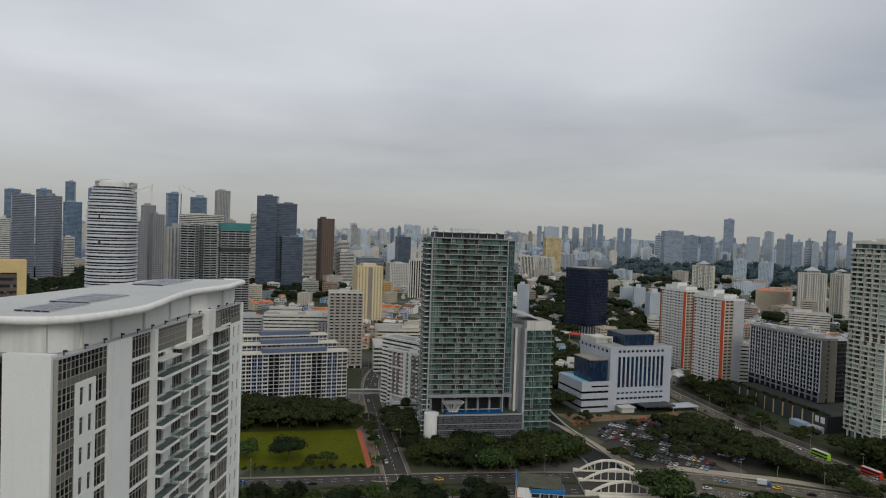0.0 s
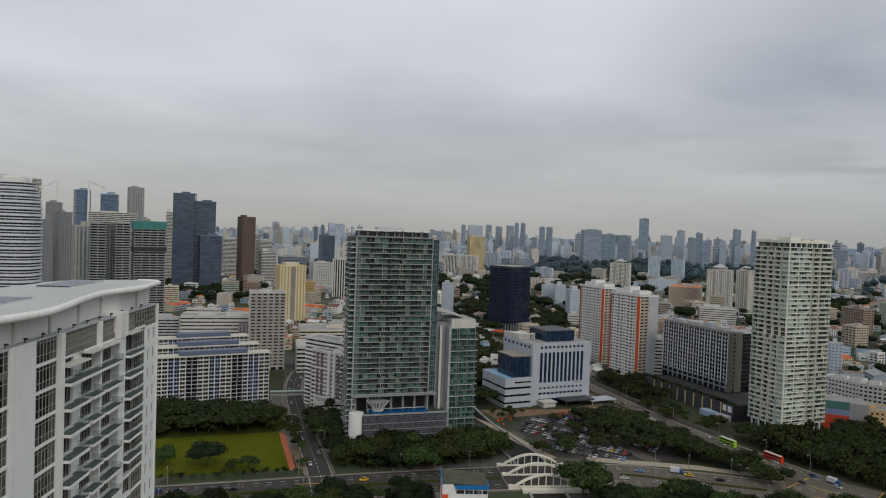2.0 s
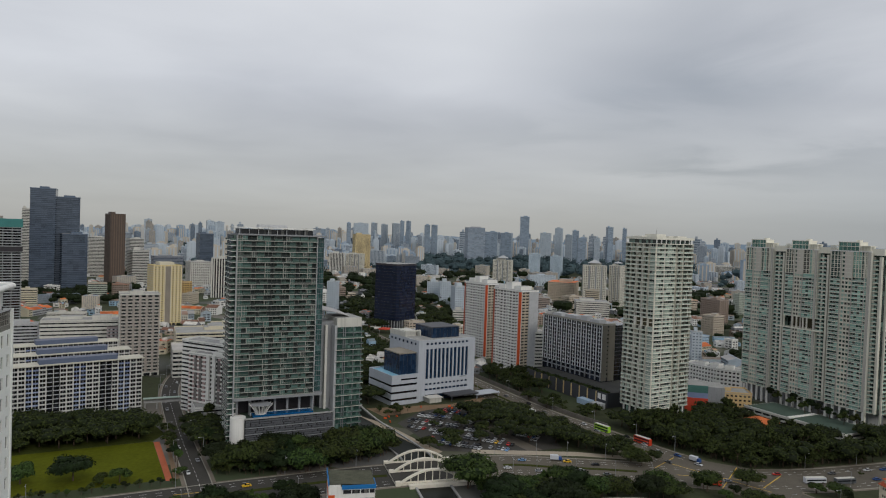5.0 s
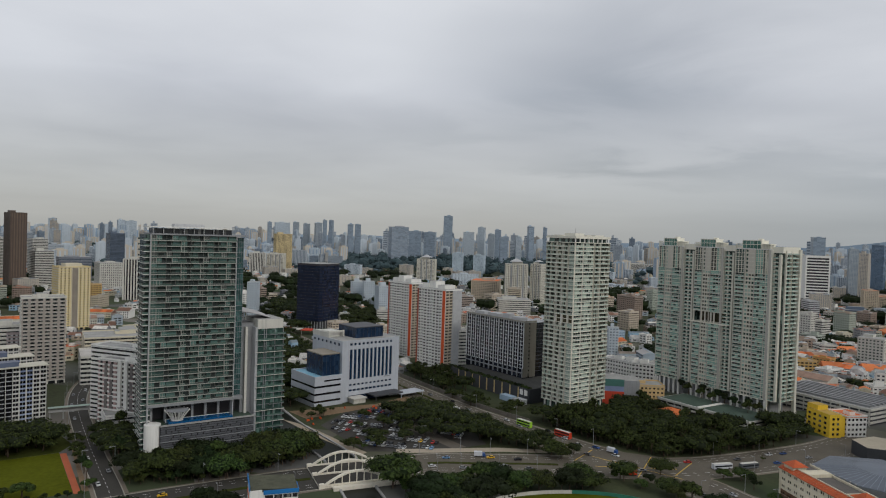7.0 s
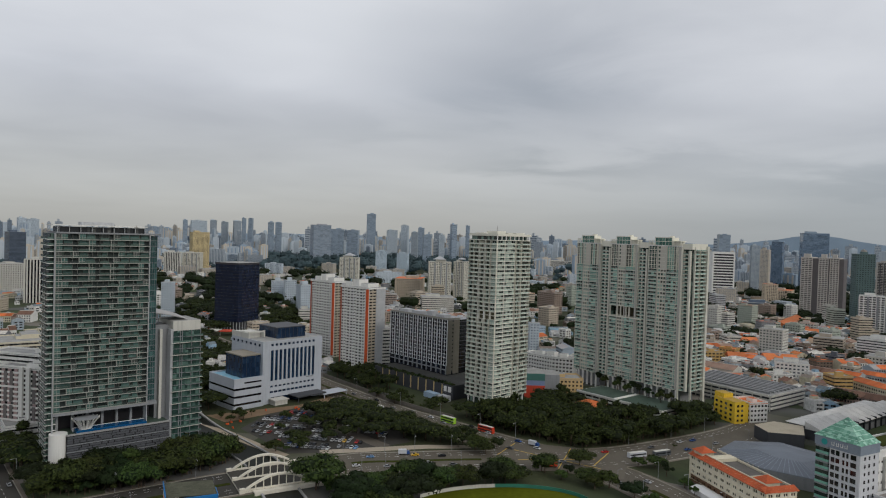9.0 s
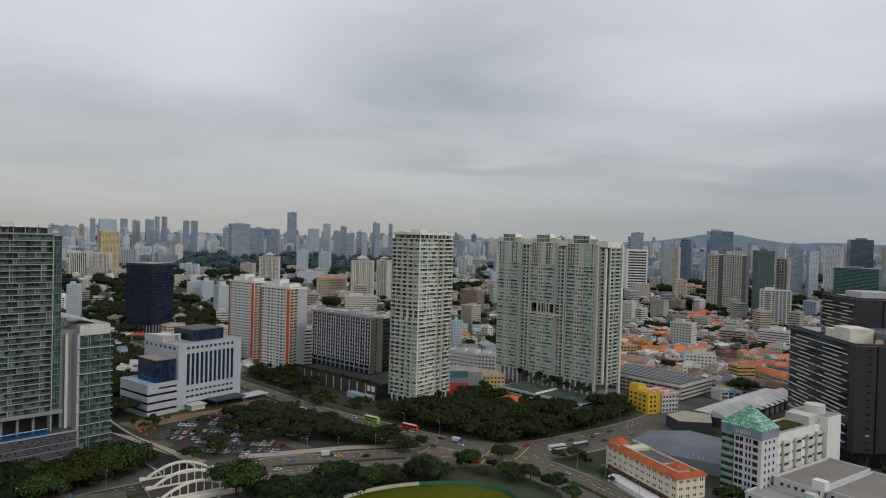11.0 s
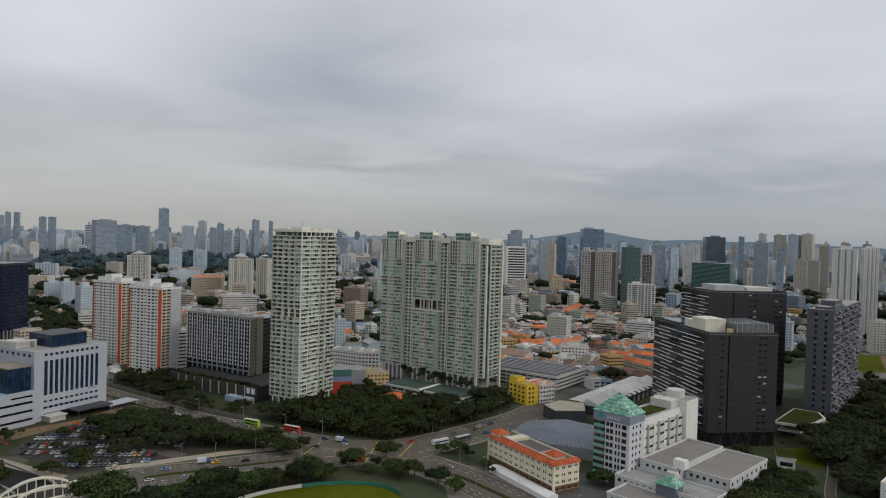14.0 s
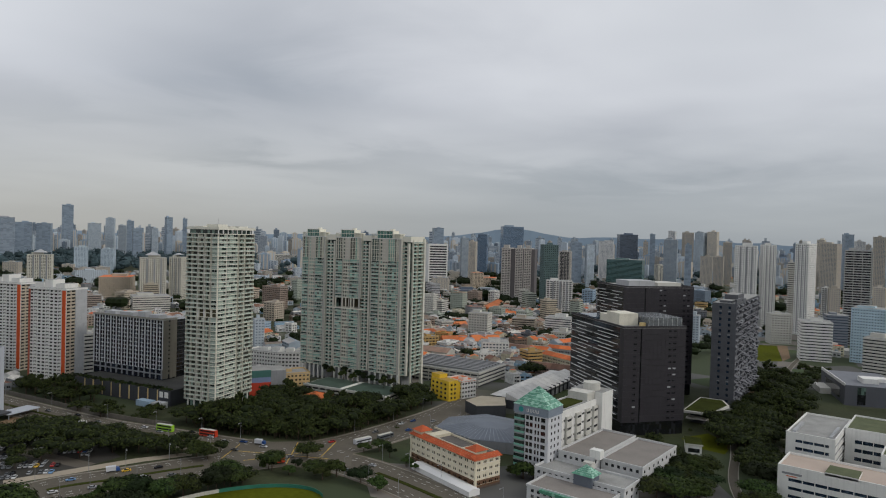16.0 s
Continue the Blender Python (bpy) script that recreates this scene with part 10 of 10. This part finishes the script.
for nm in ("wood", "crown"):
    verts, loops, starts, mats_i, nv, nl = [], [], [], [], 0, 0
    for root, poses in joined.items():
        me = root.data if nm == "wood" else root.children[0].data
        v = np.empty(len(me.vertices) * 3)
        me.vertices.foreach_get("co", v)
        v = np.c_[v.reshape(-1, 3), np.ones(len(me.vertices))]
        li, ls, mi, lt = np.empty(len(me.loops), int), np.empty(len(me.polygons), int), np.empty(len(me.polygons), int), np.empty(len(me.polygons), int)
        me.loops.foreach_get("vertex_index", li), me.polygons.foreach_get("loop_start", ls), me.polygons.foreach_get("material_index", mi), me.polygons.foreach_get("loop_total", lt)
        if nm == "crown":
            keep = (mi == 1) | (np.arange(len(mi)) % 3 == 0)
            li = np.concatenate([li[a:a + c] for a, c in zip(ls[keep], lt[keep])])
            mi, lt = mi[keep], lt[keep]
            ls = np.concatenate([[0], np.cumsum(lt)[:-1]])
        for m in poses:
            verts.append((v @ m.T)[:, :3]), loops.append(li + nv), starts.append(ls + nl), mats_i.append(mi)
            nv, nl = nv + len(v), nl + len(li)
    big = bpy.data.meshes.new("woodland_" + nm)
    big.vertices.add(nv), big.loops.add(nl), big.polygons.add(sum(map(len, starts)))
    big.vertices.foreach_set("co", np.concatenate(verts).ravel()), big.loops.foreach_set("vertex_index", np.concatenate(loops))
    big.polygons.foreach_set("loop_start", np.concatenate(starts)), big.polygons.foreach_set("material_index", np.concatenate(mats_i))
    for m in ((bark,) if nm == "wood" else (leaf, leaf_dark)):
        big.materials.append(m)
    big.update(calc_edges=True)
    tagged(new("woodland_" + nm, big), ("brown trunks and limbs of crowded trees" if nm == "wood" else "dense dark green crowns of crowded trees"), "trees", kind="stuff")
for kind in TREES:
    for root, R in TREES[kind]:
        for o in (*root.children_recursive, root):
            bpy.data.objects.remove(o)

# far woods, past counting
wd = Mb()
wr = random.Random(5)


def wood(poly, n, r0, r1):
    xs, ys = [p[0] for p in poly], [p[1] for p in poly]
    k = 0
    while k < n:
        x, y = wr.uniform(min(xs), max(xs)), wr.uniform(min(ys), max(ys))
        if not inside(poly, x, y) or not free(x, y, 5, True):
            k += 0.25
            continue
        r = wr.uniform(r0, r1)
        z = r * wr.uniform(0.9, 1.4)
        # past 2000 m the leaves change to the colour with haze in it
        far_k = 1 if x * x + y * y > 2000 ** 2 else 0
        for _ in range(1 if far_k else 3):
            bx, by = x + wr.uniform(-0.7, 0.7) * r, y + wr.uniform(-0.7, 0.7) * r
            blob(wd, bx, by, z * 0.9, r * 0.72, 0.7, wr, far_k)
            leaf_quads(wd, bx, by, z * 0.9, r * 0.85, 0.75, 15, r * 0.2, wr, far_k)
        k += 1


wood([(-360, 1100), (-140, 1170), (-150, 1310), (-420, 1440)], 150, 6, 11)
wood([polar(-34, 1050), polar(-26.5, 1050), polar(-26.5, 1750), polar(-34, 1750)], 330, 9, 14)
wood([(-700, 900), (-430, 1000), (-480, 1200), (-760, 1100)], 160, 7, 12)
wood([polar(14, 2150), polar(31, 2150), polar(31, 3200), polar(14, 3200)], 620, 12, 26)
wood([polar(14, 1100), polar(66, 1100), polar(66, 2100), polar(14, 2100)], 170, 4, 9)
wood([(100, 1000), (300, 1000), (330, 1400), (140, 1400)], 90, 6, 11)
wood([polar(47, 820), polar(63, 820), polar(63, 1250), polar(47, 1250)], 330, 5, 9)
wood([polar(49.5, 1270), polar(57, 1270), polar(57.5, 1400), polar(50, 1400)], 90, 7, 11)
wood([polar(52, 1150), polar(56, 1150), polar(56.5, 1250), polar(52, 1250)], 80, 6, 10)
wood([polar(56, 1220), polar(60.3, 1140), polar(60.3, 1230), polar(57, 1300)], 70, 7, 11)
wood([polar(28, 620), polar(48, 640), polar(48, 1300), polar(28, 1300)], 130, 4, 8)
wood([polar(60, 760), polar(78, 820), polar(80, 1500), polar(60, 1500)], 260, 5, 10)
wood([polar(-20, 560), polar(-3, 620), polar(-3, 900), polar(-20, 900)], 50, 4, 7)
wood([polar(-10, 1500), polar(88, 1500), polar(88, 3200), polar(-10, 3200)], 900, 9, 17)
wood([polar(-10, 3000), polar(88, 3000), polar(88, 4500), polar(-10, 4500)], 500, 14, 26)
tagged(new("far_woods", wd.mesh("far_woods", [leaf_dark, leaf_haze])), "dark green woods and tree clumps between districts", "woods", kind="stuff")

# ---------------------------------------------------------------- cars, buses, lorries
CARPAINT = [mat("car_white", (0.52, 0.53, 0.53), 0.3, var=0.03), mat("car_silver", (0.30, 0.31, 0.32), 0.35, 0.0, var=0.03), mat("car_black", (0.015, 0.015, 0.017), 0.25, var=0.03),
            mat("car_grey", (0.13, 0.135, 0.14), 0.3, 0.3, var=0.03), mat("car_blue", (0.03, 0.08, 0.24), 0.3, var=0.03), mat("car_red", (0.40, 0.03, 0.025), 0.3, var=0.03),
            mat("car_yellow", (0.68, 0.42, 0.03), 0.3, var=0.03), mat("car_lightblue", (0.16, 0.30, 0.50), 0.3, var=0.03)]
rubber = mat("rubber", (0.02, 0.02, 0.02), 0.8)
carglass = mat("car_glass", (0.02, 0.024, 0.028), 0.08, var=0.05)


def profile(mb, pts, y0, y1, k):
    """A side outline drawn out across the width."""
    n, i = len(pts), len(mb.v)
    mb.v += [(x, y0, z) for x, z in pts] + [(x, y1, z) for x, z in pts]
    for j in range(n):
        mb.f.append((i + j, i + (j + 1) % n, i + n + (j + 1) % n, i + n + j)[::-1])
        mb.m.append(k)
    mb.f += [tuple(range(i, i + n)), tuple(range(i + 2 * n - 1, i + n - 1, -1))]
    mb.m += [k, k]
    return mb


WHEEL = Mb()
for s in (0,):
    prof_ = [(0.33 * math.cos(2 * math.pi * j / 10), 0.33 * math.sin(2 * math.pi * j / 10)) for j in range(10)]
    profile(WHEEL, prof_, -0.11, 0.11, 0)
wheel_me = WHEEL.mesh("wheel", [rubber])
CARS = []
for k, pm in enumerate(CARPAINT):
    word = ("white", "silver", "black", "grey", "blue", "red", "yellow", "light blue")[k]
    b = Mb()
    profile(b, [(-2.2, 0.32), (2.2, 0.32), (2.28, 0.62), (2.1, 0.86), (1.1, 0.98), (-1.75, 1.0), (-2.2, 0.9), (-2.27, 0.6)], -0.88, 0.88, 0)
    profile(b, [(-1.3, 1.42), (0.25, 1.44), (0.35, 1.47), (-1.2, 1.47)], -0.66, 0.66, 0)
    root = new("car", b.mesh("body", [pm]))
    root.location = (0, 0, -500)
    tagged(root, "%s passenger car on the asphalt" % word, "car", "cars")
    part("cabin_glass", profile(Mb(), [(-1.72, 0.98), (1.05, 0.98), (0.3, 1.43), (-1.3, 1.43)], -0.74, 0.74, 0), root, "dark window glass", None, [carglass])
    for x in (-1.35, 1.4):
        for y in (-0.8, 0.8):
            part("wheel", wheel_me, root, at=(x, y, 0.33))
    CARS.append(root)
crng = random.Random(31)


def park(x, y, hd, k=None, z=0.06):
    c = CARS[k if k is not None else crng.choices(range(8), (26, 26, 20, 22, 4, 3, 1, 1))[0]]
    return copy_thing(c, pose(x, y, z, 0, 0, hd))


LOT = [(102, 440), (121, 462), (150, 473), (174, 462), (186, 420), (180, 377), (150, 373), (114, 384)]
n = 0
for row in range(14):
    for col in range(46):
        u, v = -70 + col * 2.55, -46 + row * 8.2 + (0 if row % 2 else -2.6)
        a = radians(-38)
        x, y = 143 + u * math.cos(a) - v * math.sin(a), 420 + u * math.sin(a) + v * math.cos(a)
        if inside(LOT, x, y) and crng.random() < 0.66 and not (150 < x < 172 and abs((x - 154) * 3.6 + (y - 420)) < 24) and n < 190:
            park(x, y, 52 + crng.choice((0, 180)) + crng.uniform(-3, 3))
            n += 1


def drive(path, i, s, rev=False, k=None):
    i %= len(path) - 1
    (x0, y0), (x1, y1) = path[i], path[i + 1]
    q = math.hypot(x1 - x0, y1 - y0)
    t = crng.random()
    hd = math.degrees(math.atan2(y1 - y0, x1 - x0)) + (180 if rev else 0)
    return park(x0 + (x1 - x0) * t - (y1 - y0) / q * s, y0 + (y1 - y0) * t + (x1 - x0) / q * s, hd, k, 0.09)


for i, s in ((20, 5), (22, 9), (24, 5), (27, 9), (29, 5), (31, 12), (33, 9), (35, 5), (36, 9), (38, 12), (40, 5), (52, 6)):
    drive(ROAD_A, i, s)
for i, s in ((19, -5), (23, -9), (26, -5), (28, -12), (30, -5), (34, -9), (37, -6), (48, -5), (51, -9), (55, -6), (57, -9)):
    drive(ROAD_A, i, s, True)
for i, s in ((6, -5), (9, -9), (13, -5), (16, -12), (17, -6), (20, -5), (36, -6), (40, -9), (44, -5), (47, -9), (60, -5), (66, -7), (70, -6), (74, -5)):
    drive(ROAD_B, i, s)
for i, s, k in ((8, 6, None), (11, 9, None), (14, 5, None), (18, 6, 6), (22, 6, None), (38, 7, 7), (43, 9, 6), (46, 6, None), (62, 6, None), (65, 8, 5), (68, 6, None), (71, 7, None), (73, 6, 4)):
    drive(ROAD_B, i, s, True, k)
for i, s, r in ((7, 3.5, True), (10, -3.5, False), (13, 3.5, True), (16, -3, False), (21, 3.4, True), (24, 3.4, True), (25, -3.4, False), (27, 3.4, True), (29, -3.4, False)):
    drive(ROAD_C, i, s, r)
for root in CARS:
    for o in (*root.children_recursive, root):
        bpy.data.objects.remove(o)


def bus(x, y, hd, m, double, lbl, L=12.0):
    h = 4.3 if double else 3.1
    root = thing("bus", lbl, "bus", pose(x, y, 0.09, 0, 0, hd), "buses")
    part("body", profile(Mb(), [(-L / 2, 0.35), (L / 2, 0.35), (L / 2 + 0.1, 1.2), (L / 2 - 0.15, h), (-L / 2, h)], -1.25, 1.25, 0), root, "", None, [m])
    for z in ((1.25, 3.0) if double else (1.4,)):
        part("window_band", Mb().box((-L / 2 + 0.5, -1.27, z), (L / 2 - 0.3, 1.27, z + 0.85)), root, "", None, [carglass])
    part("roof_panel", Mb().box((-L / 2 + 0.3, -1.1, h), (L / 2 - 0.5, 1.1, h + 0.15)), root, "", None, [offwhite])
    for xx in (-L * 0.3, L * 0.33):
        for yy in (-1.12, 1.12):
            o = part("wheel", wheel_me, root, at=(xx, yy, 0.5))
            o.scale = (1.5, 1.2, 1.5)


lime = mat("bus_lime", (0.30, 0.55, 0.04), 0.4, var=0.05)
busred = mat("bus_red", (0.55, 0.05, 0.02), 0.4, var=0.05)
buswhite = mat("bus_white", (0.55, 0.57, 0.60), 0.4, var=0.05)
bus(228, 400, -72, lime, True, "lime green double-decker bus in traffic")
bus(240, 371, -71, busred, True, "red double-decker bus in traffic")
bus(198, 452, 106, buswhite, False, "white single-decker bus in traffic")
bus(296, 293, -8, buswhite, False, "white coach waiting at the junction")
bus(312, 289, -4, mat("bus_grey", (0.10, 0.11, 0.12), 0.4), False, "dark grey coach behind the white one")


def lorry(x, y, hd, m, lbl):
    root = thing("lorry", lbl, "lorry", pose(x, y, 0.09, 0, 0, hd), "lorries")
    part("box_body", Mb().box((-3.4, -1.15, 0.8), (1.2, 1.15, 3.1)), root, "", None, [m])
    part("cab", profile(Mb(), [(1.3, 0.45), (3.2, 0.45), (3.2, 1.3), (2.8, 2.3), (1.3, 2.3)], -1.05, 1.05, 0), root, "", None, [CARPAINT[4]])
    part("chassis", Mb().box((-3.3, -0.9, 0.45), (1.3, 0.9, 0.8)), root, "", None, [rubber])
    for xx in (-2.4, 2.2):
        for yy in (-0.95, 0.95):
            part("wheel", wheel_me, root, at=(xx, yy, 0.4))


lorry(252, 335, -64, buswhite, "white box lorry with blue cab")
lorry(172, 352, -20, buswhite, "white box lorry on the road")
lorry(238, 300, 150, busred, "red lorry at the junction")

# red site barriers and street lamps
bar_me = Mb().box((-1.0, -0.3, 0), (1.0, 0.3, 0.9)).box((-0.9, -0.16, 0.9), (0.9, 0.16, 1.2)).mesh("barrier", [orange])
for i in range(12):
    x, y = crng.choice(((98, 452), (92, 446), (128, 474), (150, 474), (160, 446)))
    o = new("barrier", bar_me)
    o.matrix_world = pose(x + crng.uniform(-6, 6), y + crng.uniform(-4, 4), 0.06, 0, 0, crng.uniform(0, 180))
    tagged(o, "orange plastic site barrier on paving", "barrier", "site barriers")
lm = Mb().cyl(0, 0, 0.13, 0, 10, 6, 0, 0.08)
pole_me = lm.mesh("pole", [grey])
arm_me = Mb().box((0, -0.06, 9.8), (2.4, 0.06, 9.95)).mesh("arm", [grey])
head_me = Mb().box((2.0, -0.16, 9.7), (2.9, 0.16, 9.88)).mesh("lamp_head", [palegrey])


def lamp(x, y, hd):
    root = new("street_lamp", pole_me)
    root.matrix_world = pose(x, y, 0, 0, 0, hd)
    tagged(root, "slim grey street lamp beside the road", "street lamp", "street lamps")
    part("arm", arm_me, root), part("lamp_head", head_me, root)


for path, half, step in ((ROAD_A, 14.6, 4), (ROAD_B, 16.2, 4), (ROAD_C, 7.8, 4)):
    for sgn in (1, -1):
        op = offset(path, sgn * half)
        for i in range(12, len(op) - 6, step):
            (x0, y0), (x1, y1) = path[i], path[i + 1]
            if math.hypot(x0 - 252, y0 - 306) > 36 and not (72 < x0 < 114):
                lamp(op[i][0], op[i][1], math.degrees(math.atan2(y1 - y0, x1 - x0)) - 90 * sgn)
